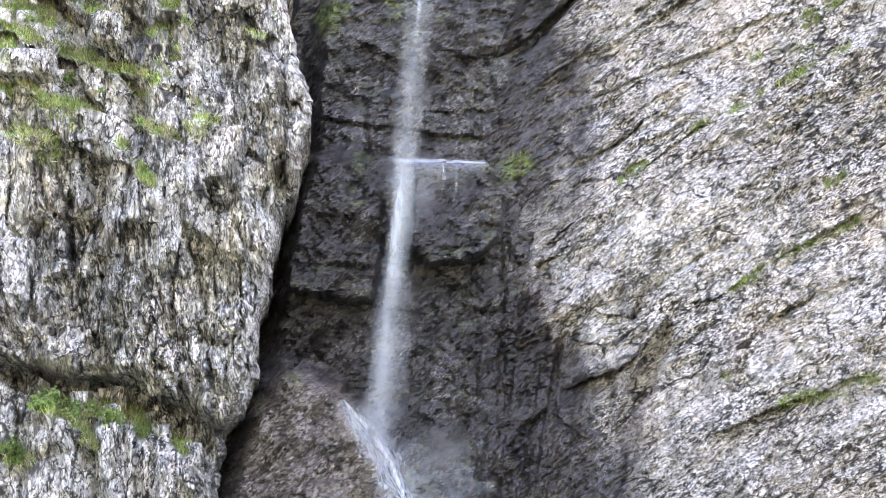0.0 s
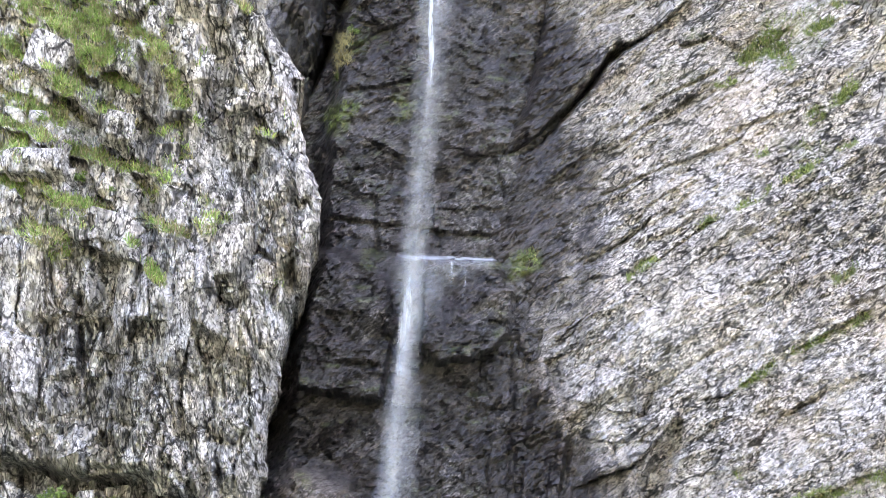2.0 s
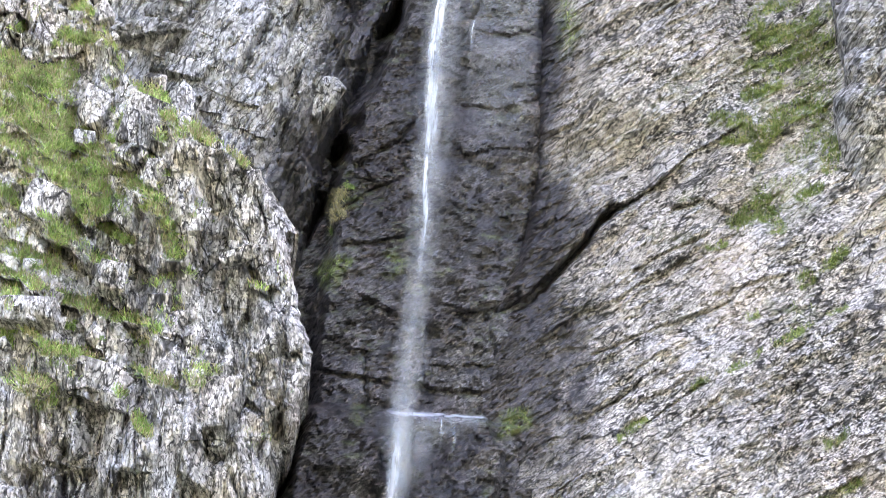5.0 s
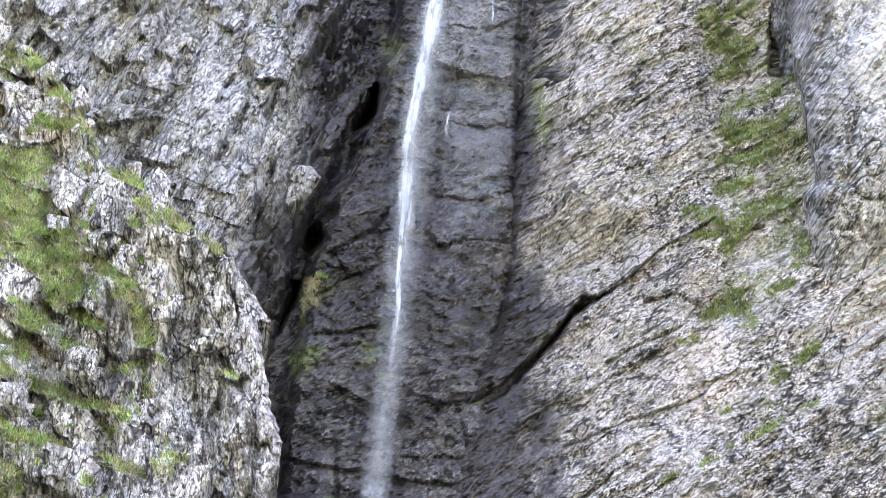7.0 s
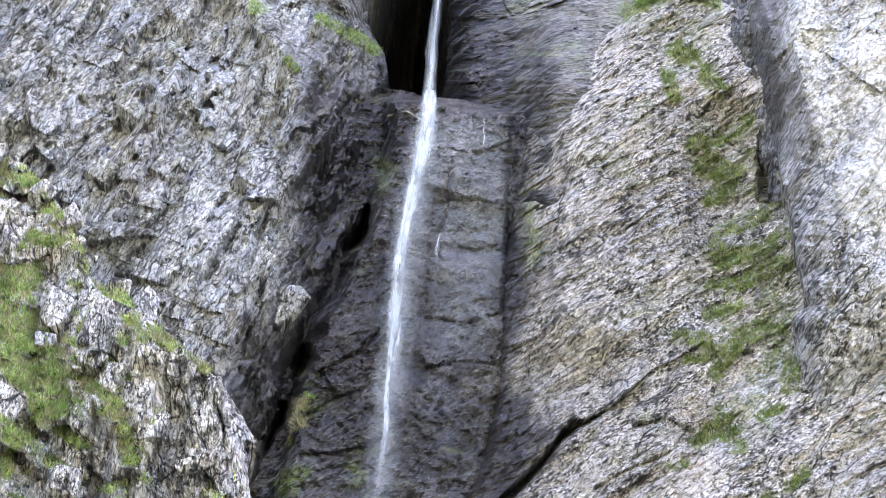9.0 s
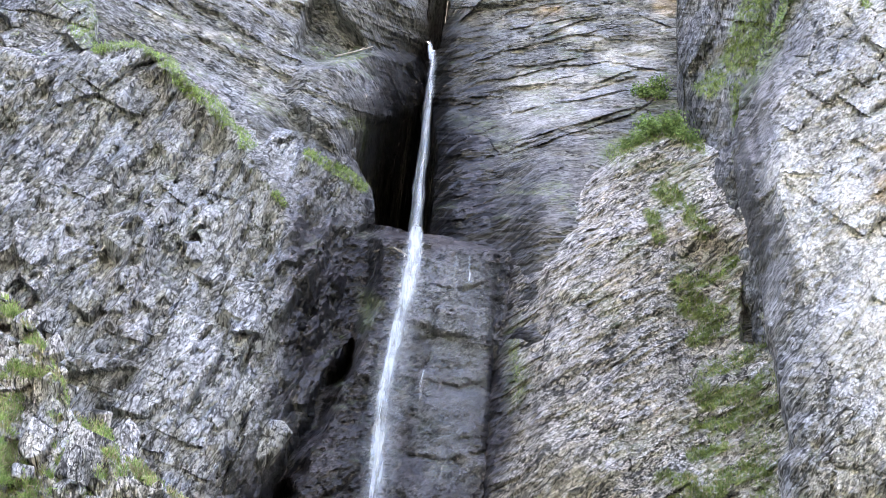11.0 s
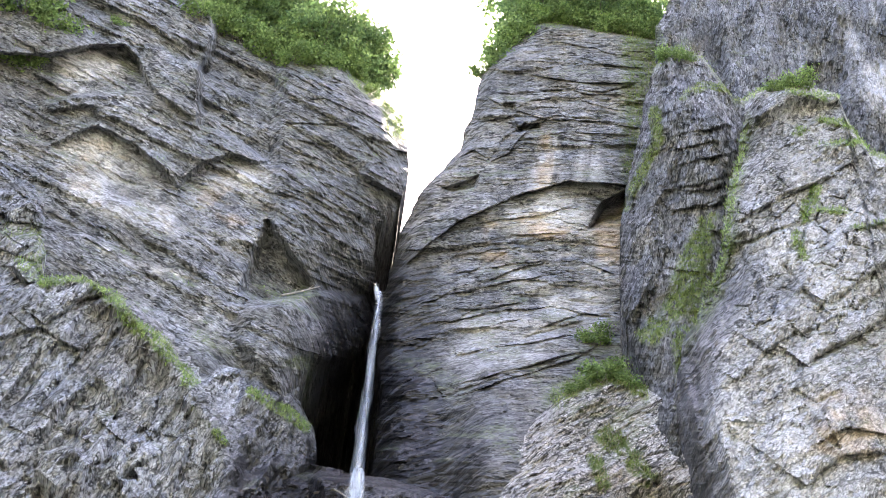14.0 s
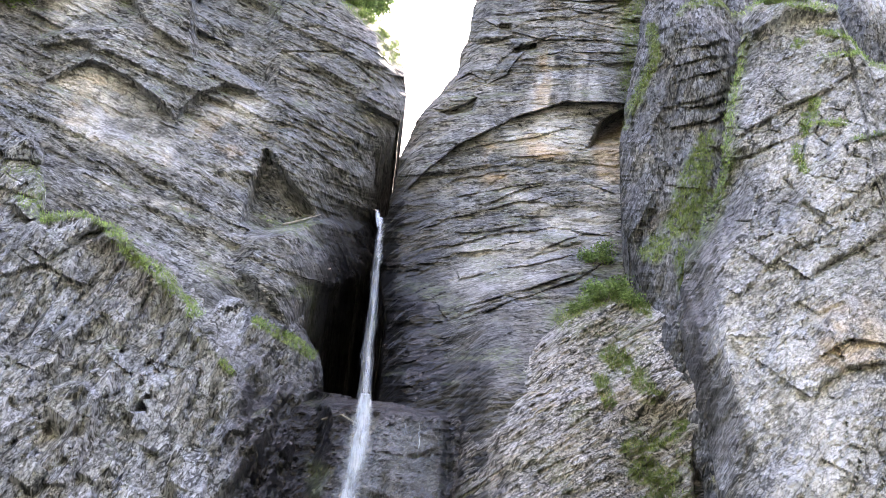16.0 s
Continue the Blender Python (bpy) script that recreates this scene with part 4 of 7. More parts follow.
# ---- a blocky turret between the shoulder and the upper wall ----
def turret_depth(x, z):
    y = rough(x, z, 66, 361, big=1.0, mid=0.7, fine=0.45, stretch=2.0, size=1.0, slits=0.5, pits=0.2)
    chunk, joint = blocks(x / 2.1 + 0.25 * z, z / 1.7 - 0.25 * x, 362, 1.0)
    return y + 0.6 * chunk + 0.3 * joint ** 2


def turret_coats(x, z, up):
    moss = 0.7 * smooth(0.3, 0.6, up) * smooth(0.0, 0.4, vnoise(x * 0.7, z * 0.7, 363)) + 0.6 * smooth(-23.4, -22.0, x + 0.4 * fbm(x, z * 0.5, 364)) * smooth(56, 60, z) * smooth(65, 63, z)
    return 0.12 * smooth(0.0, 0.4, fbm(x * 0.4, z * 0.2, 365)), moss, 0.15 * smooth(0.1, 0.4, fbm(x * 0.3, z * 0.3, 366)), 0


TURRET = cliff("cliff_left_turret", "blocky blue-grey limestone turret above the grassy shoulder", ROCK_UPPER, (62.6, 0.15, 0.06),
               [(-34, 46), (-34, 70)], [(-19.5, 46), (-20.6, 54.8), (-21.3, 58.5), (-21.7, 61.2), (-22.6, 63.9), (-23.5, 66.2)], [(-36, 67.2), (-29, 66.3), (-23, 65.9)], 46, turret_depth, turret_coats, cell=0.11, back=6, curl=(0, 0.8, 0.6), ragged=0.3)

# ---- the upper left wall, its prow over the gorge ----
L3_RIGHT = [(-5.9, 44), (-5.9, 56.7), (-5.4, 58.2), (-3.0, 59.6), (-2.3, 61.5), (-2.1, 64.6), (-2.3, 65.9), (-2.8, 69.0), (-3.0, 71.7), (-1.9, 73.9), (-1.4, 77.7), (-1.6, 81), (-2.5, 85.0), (-3.9, 86.2), (-5.4, 88.0), (-6.6, 90)]
L3_TOP = [(-40, 98), (-35.0, 98), (-29.1, 97), (-21.4, 97.2), (-19, 94), (-17.4, 91.4), (-12.9, 89.8), (-9.8, 89.0), (-7.3, 89.6), (-3, 87)]
LOBE = [(-10.2, 60.4), (-9.7, 62.2), (-8.2, 63.3), (-5.9, 64.8), (-3.0, 64.9), (-1.5, 61), (-3.5, 59.5), (-5.8, 57.2), (-6.5, 55.2), (-9.8, 58.9)]
TRIANGLE = [(-10.4, 63.4), (-10.0, 70.2), (-6.2, 65.0), (-9.1, 62.6)]
PALE_LEFT = [(-24.2, 72.9), (-22.4, 75.4), (-19.9, 74.1), (-16.9, 71.7), (-15.9, 69.7), (-14.4, 73.1), (-12.4, 75), (-10.5, 75), (-10.1, 66.8), (-13.5, 66.8), (-17.2, 67.3), (-22, 68.1)]
PALE_TOP = [(-27.3, 83), (-23.1, 85.4), (-22.3, 80.4), (-25.7, 78.5)]


APRON = [(-30, 67.2), (-23.5, 66.2), (-21.7, 65.9), (-19.7, 65.2), (-17.1, 64.5), (-14.5, 63.5), (-10.8, 62.2)]


UPPER_ROOFS = [([(-28.7, 81.5), (-27.2, 83.3), (-25.5, 84.5), (-23.4, 85.6), (-21.8, 84.1), (-19.9, 81.2), (-18.1, 80.2), (-16.6, 78.7)], .9, 2.5),
               ([(-25.1, 73.3), (-24.1, 74.4), (-22.8, 76.2), (-22.7, 77.2)], .8, 1.6),
               ([(-20.9, 75.5), (-19.2, 74.6), (-17.8, 73.5), (-16.4, 71.9)], .7, 1.8),
               ([(-16.4, 71.9), (-15.1, 74.8), (-13.4, 76.2), (-11.5, 76.1)], .7, 1.5),
               ([(-21.3, 66.6), (-19.9, 66.5), (-18.6, 65.8), (-16.9, 64.6)], .8, 1.2),
               ([(-10.6, 83.2), (-8.4, 84.7), (-5.8, 84), (-2.6, 81.7)], .6, 1.5)]
UPPER_JOINTS = [([(-10, 79.2), (-7.6, 79.3), (-4.1, 76.8)], .12, .7, .2),
                ([(-10, 76.4), (-7.1, 75.2), (-3.5, 71.6)], .12, .7, .2),
                ([(-8.9, 72.2), (-6.4, 70.7), (-3.9, 68.1)], .12, .7, .2),
                ([(-10.3, 80.9), (-6.4, 82.2), (-2.8, 79.8)], .12, .7, .2),
                ([(-9.4, 75.1), (-5.2, 72.8), (-3, 70)], .12, .7, .2),
                ([(-8.1, 69), (-5.6, 67), (-2.9, 66.2)], .12, .7, .2),
                ([(-9.7, 82.5), (-5.5, 81.5), (-2.3, 78)], .12, .7, .2)]


UPPER_TIERS = [([(-31.8, 81.6), (-28.2, 82.5), (-25.5, 84.6), (-23.2, 85.8), (-21.6, 84.1), (-19.8, 81.1), (-18.1, 80.2), (-16.2, 78.5), (-17.2, 84.3), (-17.1, 88.8), (-19.1, 100.3), (-35.5, 93.4)], 1.6, 0, .05),
               ([(-26.4, 77.5), (-24.9, 78.9), (-22.1, 80.4), (-19.8, 81.1), (-18.1, 80.2), (-16.2, 78.5), (-16, 75.4), (-16.3, 71.9), (-17.8, 73.4), (-19.2, 74.5), (-20.9, 75.5), (-22.7, 76.3), (-24.1, 74.4), (-25.1, 73.1)], .9, 0, 0),
               ([(-26, 76.7), (-23.5, 78.2), (-22.8, 76.7), (-24.1, 74.6), (-25.1, 73.3)], -.6, 0, 0),
               ([(-16.2, 78.5), (-13.7, 77.9), (-11.1, 76.4), (-11.5, 76.1), (-13.4, 76.2), (-15.1, 74.8), (-16.2, 72), (-16, 75.4)], .7, 0, 0),
               ([(-19.1, 100.3), (-17.1, 88.8), (-17.2, 84.3), (-16.1, 78.5), (-13.7, 77.9), (-10.8, 76.5), (-12.1, 87.6), (-14.5, 102.3)], -.7, 0, 0)]


def upper_depth(x, z):
    y = rough(x, z, -24, 401, big=0.5, mid=0.22, fine=0.25, stretch=2.4, size=0.9, slits=0.1, pits=0.35) + slabs(x, z, UPPER_TIERS, 0.3)
    a, b = beds(x, z, -26)
    layer = (b + 0.9 * fbm(x * 0.2, z * 0.2, 411)) / 0.8
    y = y + 0.07 * (layer - np.floor(layer)) * smooth(64, 70, z) * smooth(-0.3, 0.3, fbm(x * 0.2, z * 0.2, 412))
    y = y - 1.5 * inside(x, z, LOBE, 0.6) + 1.6 * inside(x, z, TRIANGLE, 0.4)
    y = y - 0.8 * smooth(-10.8, -9.8, x + 0.1 * (z - 75)) * smooth(64, 70, z)
    # the swollen prow hangs over below its belly
    y = y + 0.012 * np.clip(84 - z, 0, 20) ** 2 * smooth(-9.5, -4.0, x + 0.1 * (z - 75))
    # the sunny rim of the prow slopes back under its turf
    rim = np.minimum(along(x, L3_TOP) - z, across(z, L3_RIGHT) - x)
    y = y + 1.1 * np.clip(1.7 - rim, 0, 1.7) * smooth(-7.6, -6.4, x) * smooth(80.5, 83, z)
    y = y + 2.6 * smooth(-8, -1, x) ** 2 * smooth(72, 60, z)
    # a smoother apron slopes out below the pale ledge; an arched hollow over the scar
    drop = along(x, APRON) - z
    y = y - (0.16 * np.clip(drop, 0, 5) + 0.3 * smooth(-0.1, 0.15, drop)) * smooth(-9.0, -11.6, x)
    y = y + 0.4 * roofs(x, z, UPPER_ROOFS) + 0.6 * joints(x, z, UPPER_JOINTS)
    leaf, _ = blocks((a + 0.6 * fbm(x * 0.3, z * 0.3, 431)) / 3.0, (b + 0.5 * fbm(x * 0.3, z * 0.3, 432)) / 0.55, 433, 0.9)
    y = y + 0.1 * leaf * smooth(62, 66, z) * smooth(0.2, 1.4, across(z, L3_RIGHT) - x)
    y = y + crevice(x, z, [(-10.4, 60.5), (-9.9, 62.7), (-7.0, 64.0), (-5.3, 65.0)], 0.15, 0.6, -0.3, 2.5)
    return y


def upper_coats(x, z, up):
    pale = 0.85 * inside(x, z, PALE_LEFT, 0.9) * smooth(-0.5, 0.15, fbm(x * 0.35, z * 0.35, 421)) + 0.85 * inside(x, z, PALE_TOP, 0.5) * smooth(-0.35, 0.2, fbm(x * 0.6, z * 0.5, 422))
    pale = pale + 0.7 * beside(x, z, [(-21.7, 65.5), (-18.3, 64.3), (-16.9, 63.8), (-15, 63.7), (-12.8, 63.1)], 0.4) * smooth(-0.3, 0.2, vnoise(x * 1.4, z * 1.4, 4))
    moss = 0.5 * smooth(0.3, 0.6, up) * smooth(0.0, 0.5, vnoise(x * 0.5, z * 0.5, 423)) + 0.7 * smooth(-2.8, 0.2, z - along(x, L3_TOP)) * smooth(-0.4, 0.2, fbm(x * 0.7, z * 0.7, 424)) * smooth(-21, -17, x)
    rim = np.minimum(along(x, L3_TOP) - z, across(z, L3_RIGHT) - x)
    moss = moss + 1.0 * smooth(1.9, 1.3, rim) * smooth(-7.6, -6.4, x) * smooth(80.5, 83, z)
    # shade painted on lobe, gorge edge and overhanging prow; random damp streaks besides
    wet_shade = 1.0 * smooth(-7.5, -4, x) * smooth(70, 61, z) + 0.5 * smooth(-4, -2, x) * smooth(78, 70, z) + 0.15 * smooth(0.1, 0.5, fbm(x * 0.3, z * 0.1, 425)) + 0.2 * smooth(-11.4, -10.2, x + 0.1 * (z - 75)) * smooth(62, 66, z)
    return wet_shade, moss, pale, 0.3 * inside(x, z, PALE_LEFT, 1.5) * smooth(0.25, 0.55, fbm(x * 0.5, z * 0.5, 426))


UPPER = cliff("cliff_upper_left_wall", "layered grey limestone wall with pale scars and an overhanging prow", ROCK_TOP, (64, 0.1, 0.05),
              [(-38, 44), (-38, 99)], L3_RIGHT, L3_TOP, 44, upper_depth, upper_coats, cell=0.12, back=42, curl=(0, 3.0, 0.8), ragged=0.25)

# ---- the back of the cave and the gorge floor from which the water springs ----
def gorge_depth(x, z):
    y = rough(x, z, 20, 501, big=1.0, mid=0.9, fine=0.9, stretch=1.6)
    return y


cliff("cliff_gorge_back", "dark wet rock at the back of the gorge cave", ROCK_WET, (100, 0, 0.04),
              [(-16, 30), (-16, 101)], [(10, 30), (10, 101)], [(-16, 100), (-5.2, 98.6), (-3.6, 93.8), (-1.6, 92.5), (-0.2, 94.8), (10, 100)], 30,
              gorge_depth, lambda x, z, up: (0.05, 0.5 * smooth(0.2, 0.6, up) * smooth(85, 90, z), 0, 0), cell=0.35, back=14, curl=(0, 0, 0.5))

# ---- the right-hand wall: steep beds with grassy cracks ----
R1_TOP = [(-2, 49.3), (0.6, 48.9), (3.7, 49.0), (4.8, 49.2), (6.4, 52.0), (9.0, 54.9), (11.4, 56.1), (13.3, 54.6), (16, 52), (30, 50)]
R1_LEFT = [(0.6, -2), (0.8, 5), (0.6, 24), (2.4, 27), (2.8, 32), (2.9, 39), (3.2, 44.8), (3.2, 50)]
R1_WET = [(0, 7.4), (4.9, 7.2), (7.8, 7.4), (10.3, 6.4), (12.3, 4.4), (14.6, 3.8), (16.6, 4.5), (20.1, 5.6), (23, 5.7), (26.4, 5.2), (29, 5.4), (33, 4.2), (39.4, 4.6), (46.5, 4.2), (52, 4.4)]
BED_A = [(3.7, 14.9), (4.8, 16.1), (6.1, 17.1), (7, 17.8), (8.6, 19.1), (9.2, 19.5), (10.3, 20.3), (11.4, 20.8), (12.4, 21.4), (13.5, 22.2), (14.7, 22.8), (15.6, 23.3)]
BED_B = [(9.3, 12.4), (10, 12.7), (10.7, 12.8), (11.3, 13.3), (11.9, 13.8), (13.3, 14.7), (14.3, 15.2), (15.7, 15.9), (16.6, 16.6)]
BED_C = [(10.2, 7.3), (11.8, 8), (12.8, 8.5), (13.5, 8.8), (14.3, 9.1), (15, 9.4), (16.3, 9.7)]
BED_D = [(1.6, 24.2), (3.3, 25.3), (5.6, 27.8), (6.1, 28.9), (8.3, 30.0), (9.9, 31.5), (12.5, 33.1)]
BED_E = [(5, 9.2), (6, 9.6), (7.1, 10), (7.7, 10.5), (8.2, 11.1), (8.5, 11.5), (9.3, 12.4)]
RIGHT_BEDS = [([(5.6, 18.9), (6.9, 19.7), (7.4, 20.1), (8.8, 20.9), (9.4, 21.6)], .08, .7, .12),
              ([(6.9, 24.5), (7.6, 25), (9.2, 25.9)], .08, .6, .1),
              ([(11.4, 24.3), (12.5, 24.8), (13.6, 25)], .08, .6, .1),
              ([(9.2, 28.8), (10.4, 29.1), (11.5, 28.2)], .14, .9, .3),
              ([(7.7, 12.8), (8.6, 13.5), (9.2, 14), (10.5, 14.8), (11.3, 15.4)], .06, .5, .1),
              ([(7.6, 25.9), (8.3, 26.4), (9.2, 26.7), (10.6, 27.3)], .08, .7, .1),
              ([(7.7, 12.1), (7.9, 12.8), (8.1, 13.5)], .16, 1.3, .5),
              ([(11.9, 17.4), (13.4, 18.2), (15, 18.8)], .08, .6, .1),
              ([(12.8, 12), (14.2, 12.8), (15.6, 13.5)], .08, .6, .1),
              ([(6, 22), (7.6, 22.6), (9.2, 23.2), (11.4, 23.9)], .07, .6, .1),
              ([(9.2, 10.5), (10.4, 11.8), (11, 12)], .08, .6, .1)]
BED_TURF = [([(11.4, 20.8), (12.4, 21.5)], .16),
            ([(13.2, 21.8), (14.3, 22.6)], .14),
            ([(10, 20.1), (10.4, 20.5)], .14),
            ([(7.1, 18.2), (8.2, 18.7)], .15),
            ([(11.5, 13.3), (12.5, 14)], .14),
            ([(13.3, 14.6), (14.5, 15.1), (15.7, 15.9)], .15),
            ([(13, 8.7), (14.1, 9.1), (15, 9.2), (16.1, 9.5)], .2),
            ([(12, 23.1), (12.4, 23.2)], .12),
            ([(14.2, 24.4), (14.6, 24.6)], .14),
            ([(15.1, 23.1), (15.6, 23.3)], .12),
            ([(10.6, 26.6), (11.4, 26.7)], .14),
            ([(11, 9.8), (11.2, 9.6)], .1)]
GULLY_TURF = [([(11.2, 51.4), (12.5, 49.4), (13.2, 47.8)], .5),
              ([(12.1, 44.5), (13.2, 44.6), (14.3, 45.4)], .5),
              ([(12.4, 43), (13.3, 42.4)], .55),
              ([(12.6, 40.8), (13.3, 41.4)], .5),
              ([(15.4, 39.9), (14.4, 39.1), (13.2, 38.7), (12.5, 37.5)], .3),
              ([(13.2, 37), (14.4, 37.4), (15.6, 37.9)], .5),
              ([(12.7, 35.5), (14.1, 35.9), (15.5, 36.6)], .5),
              ([(12.4, 34.3), (13.6, 34.7)], .4),
              ([(11.2, 33.3), (13, 32.4), (15.1, 32.9)], .35),
              ([(10.6, 49.9), (11.1, 47.8)], .3)]
GULLY_LOW = [([(11.3, 32), (12.7, 32)], .25),
             ([(12.6, 31), (13.6, 32.8), (14.5, 33.5)], .35),
             ([(11.9, 27.7), (12.8, 28.7), (13.2, 27.2)], .35),
             ([(14.3, 28.7), (15, 29.1)], .25),
             ([(14.2, 24.7), (14.6, 24.9)], .2),
             ([(15.4, 29.9), (15.7, 31.2)], .3),
             ([(14.7, 17.4), (15.3, 17.8)], .2),
             ([(15, 25.1), (15.7, 25.8)], .25)]
GASH = [(14.9, 44.4), (15.1, 42.9), (15.4, 40.9), (15.1, 40), (14.7, 40.3), (14.7, 42.8)]
GULLY = [(12.0, 46.5), (13.6, 47.5), (15.6, 44.9), (16.4, 39.4), (16.2, 36.3), (16.2, 31.7), (13.6, 27.5), (11.9, 27.7), (12.6, 31.6), (11.8, 37.1)]


def right_depth(x, z):
    y = rough(x, z, 33, 601, big=0.4, mid=0.22, fine=0.45, stretch=1.5, size=1.1, slits=0.05, pits=0.3)
    y = y - 0.34 * ridged(x * 1.3 - 0.1 * z, z * 0.1, 611, 3) * smooth(19, 15, z - 0.6 * x + 3)
    a, b = beds(x, z, 34)
    lamina, _ = blocks((a + 0.5 * fbm(x * 0.4, z * 0.4, 651)) / 2.2, (b + 0.4 * fbm(x * 0.4, z * 0.4, 652)) / 0.42, 653, 1.0)
    y = y + 0.13 * lamina * (0.25 + 0.75 * smooth(14, 24, z - 0.4 * x + 4)) * (0.4 + 0.6 * smooth(-0.2, 0.3, fbm(x * 0.3, z * 0.3, 654)))
    layer = (b + 0.5 * fbm(x * 0.25, z * 0.25, 612)) / 1.6
    y = y + 0.02 * (layer - np.floor(layer)) * smooth(-0.2, 0.3, fbm(x * 0.25, z * 0.25, 613))
    y = y + 1.2 * joints(x, z, RIGHT_BEDS) + crevice(x, z, [(3.9, 14.5), (4.9, 11.3), (4.5, 8.5), (3.0, 6.8)], 0.25, 0.7, -0.6)
    for line, out, tail in ((BED_A, 0.3, 1.6), (BED_B, 0.4, 2.0), (BED_C, 0.7, 2.0), (BED_D, 0.7, 3.5), (BED_E, 0.8, 2.5)):
        y = y + brow(x, z, line, out, tail)
    # the gaping undercut of the great slanting bed
    under = z - along(x, BED_D) + 0.18 + 0.3 * fbm(x * 1.6, z * 0.8, 641, 4, 0.6)
    y = y + 1.9 * np.exp(-(under / (0.1 + 0.2 * smooth(0.2, -0.3, np.abs(x - 4.6) / 3 - 0.6 + 0.2 * vnoise(x * 1.1, x * 0, 642)))) ** 2) * smooth(0.8, 1.8, x) * smooth(8.6, 5.8, x)
    # below the first bed the rock swells forward; the notch under the broken corner
    y = y - 0.3 * smooth(0.1, -0.25, z - along(x, BED_A)) * smooth(3.4, 6, x) * smooth(-9, -3, z - along(x, BED_A))
    y = y + 0.8 * inside(x, z, [(7.6, 9.2), (9.0, 11.9), (9.2, 11.0), (8.4, 8.8), (7.8, 8.2)], 0.2)
    y = y - 1.7 * inside(x, z, [(4.4, 33), (4.6, 47.4), (7, 51.5), (10, 54), (11.5, 46), (11.2, 37), (9, 33.5)], 2.2)
    y = y + 3.0 * inside(x, z, GASH, 0.2) + 1.0 * inside(x, z, GULLY, 1.0) + treads(x, z, GULLY_TURF, 0.4, 1.0)
    return y


def right_coats(x, z, up):
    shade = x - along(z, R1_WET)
    wet_shade = smooth(2.0, -1.8, shade + 2.4 * fbm(x * 0.9, z * 0.35, 621, 5, 0.65)) * 0.95
    wet_shade = wet_shade + 0.28 * smooth(0.0, 0.4, fbm(x * 0.5, z * 0.1, 622)) * smooth(4.5, 0.5, shade)
    wet_shade = wet_shade + 0.08 * smooth(28, 40, z) + 0.12 * smooth(0.0, 0.4, fbm(x * 0.4, z * 0.15, 630)) * smooth(24, 32, z)
    moss = 1.1 * strips(x, z, BED_TURF + GULLY_TURF + GULLY_LOW) * smooth(-0.6, -0.1, fbm(x * 1.1, z * 1.4, 640)) + 0.5 * inside(x, z, GULLY, 1.2) * smooth(-0.05, 0.3, 0.8 * fbm(x * 0.5 - 0.3 * z, z * 0.45, 623) + 1.1 * fbm(x * 1.3 - 0.7 * z, z * 1.1, 631) + 0.3 * up)
    moss = moss + 0.35 * smooth(5.5, 9, x) * smooth(0.15, 0.5, fbm(x * 0.4, z * 0.4, 625)) * smooth(24, 30, z) + 0.7 * inside(x, z, [(2.1, 18.4), (3.5, 18.9), (3.4, 19.7), (2.2, 19.5)], 0.3)
    moss = moss + 0.9 * inside(x, z, [(8.6, 54.2), (11.4, 55.2), (13.4, 53.2), (13.6, 55.5), (11.4, 57), (8.8, 55.6)], 0.4)
    moss = moss + 0.7 * smooth(-0.1, 0.3, fbm(x * 1.5, z * 1.7, 632)) * smooth(11.5, 14, x) * smooth(20, 25, z) * smooth(34, 30, z) * smooth(0, 0.4, fbm(x * 0.5, z * 0.5, 626)) + 0.5 * inside(x, z, [(5, 39), (4.3, 44), (3.6, 43), (4.2, 38)], 0.5)
    pale = 0.3 * inside(x, z, [(6.2, 16.4), (9.5, 18.5), (10.5, 15.5), (9.2, 12.6), (6.2, 11.4), (5.6, 14)], 1.2) * smooth(-0.4, 0.3, fbm(x * 0.5, z * 0.4, 627))
    return wet_shade, moss, pale + 0.15 * smooth(0.1, 0.5, fbm(x * 0.3, z * 0.3, 628)), 0.1 * smooth(0.1, 0.5, fbm(x * 0.25, z * 0.25, 629))


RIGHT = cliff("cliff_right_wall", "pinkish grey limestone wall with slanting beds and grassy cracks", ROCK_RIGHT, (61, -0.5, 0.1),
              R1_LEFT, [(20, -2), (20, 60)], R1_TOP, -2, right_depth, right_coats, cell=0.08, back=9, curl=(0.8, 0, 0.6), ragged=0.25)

# ---- the banded wall above the falls on the right ----
R4_LEFT = [(-1.5, 44), (-0.9, 53.1), (-0.9, 59.4), (-1.9, 64.5), (-2.1, 66.8), (-1.4, 70.8), (-1.3, 74.2), (-0.5, 77.9), (0.5, 79.9), (1.9, 83.2), (2.8, 88.8), (3.0, 92.5), (4.2, 95.5), (5.5, 97.4), (7.2, 100.8)]
R4_TOP = [(-3, 101), (7.2, 100.8), (10.0, 100.4), (16.3, 99.1), (24, 100)]
BAND_A = [(-1, 70.2), (0.7, 72.9), (2.4, 75.3), (4.7, 77.3), (7, 79), (10.1, 80.5), (13, 80.6), (14.6, 80.4)]
BAND_B = [(2.8, 59.0), (6.9, 61.2), (10.3, 62.9), (13.5, 65.7)]
BAND_C = [(3.2, 90.3), (5.6, 88.6), (8.4, 87.6), (12, 87.8), (15.5, 87.1)]
PALE_RIGHT = [(5.5, 76.6), (7, 78.5), (10.2, 79.7), (11.4, 76.5), (13.7, 78.5), (13.4, 70.9), (12.1, 65.6), (8.8, 66.8), (6.5, 70.4), (4.6, 71.3), (4, 74.7)]
PALE_LOW = [(3, 66.3), (6.6, 67.2), (10.3, 66.4), (8.6, 62.8), (3.4, 60.5), (2.2, 62.8)]


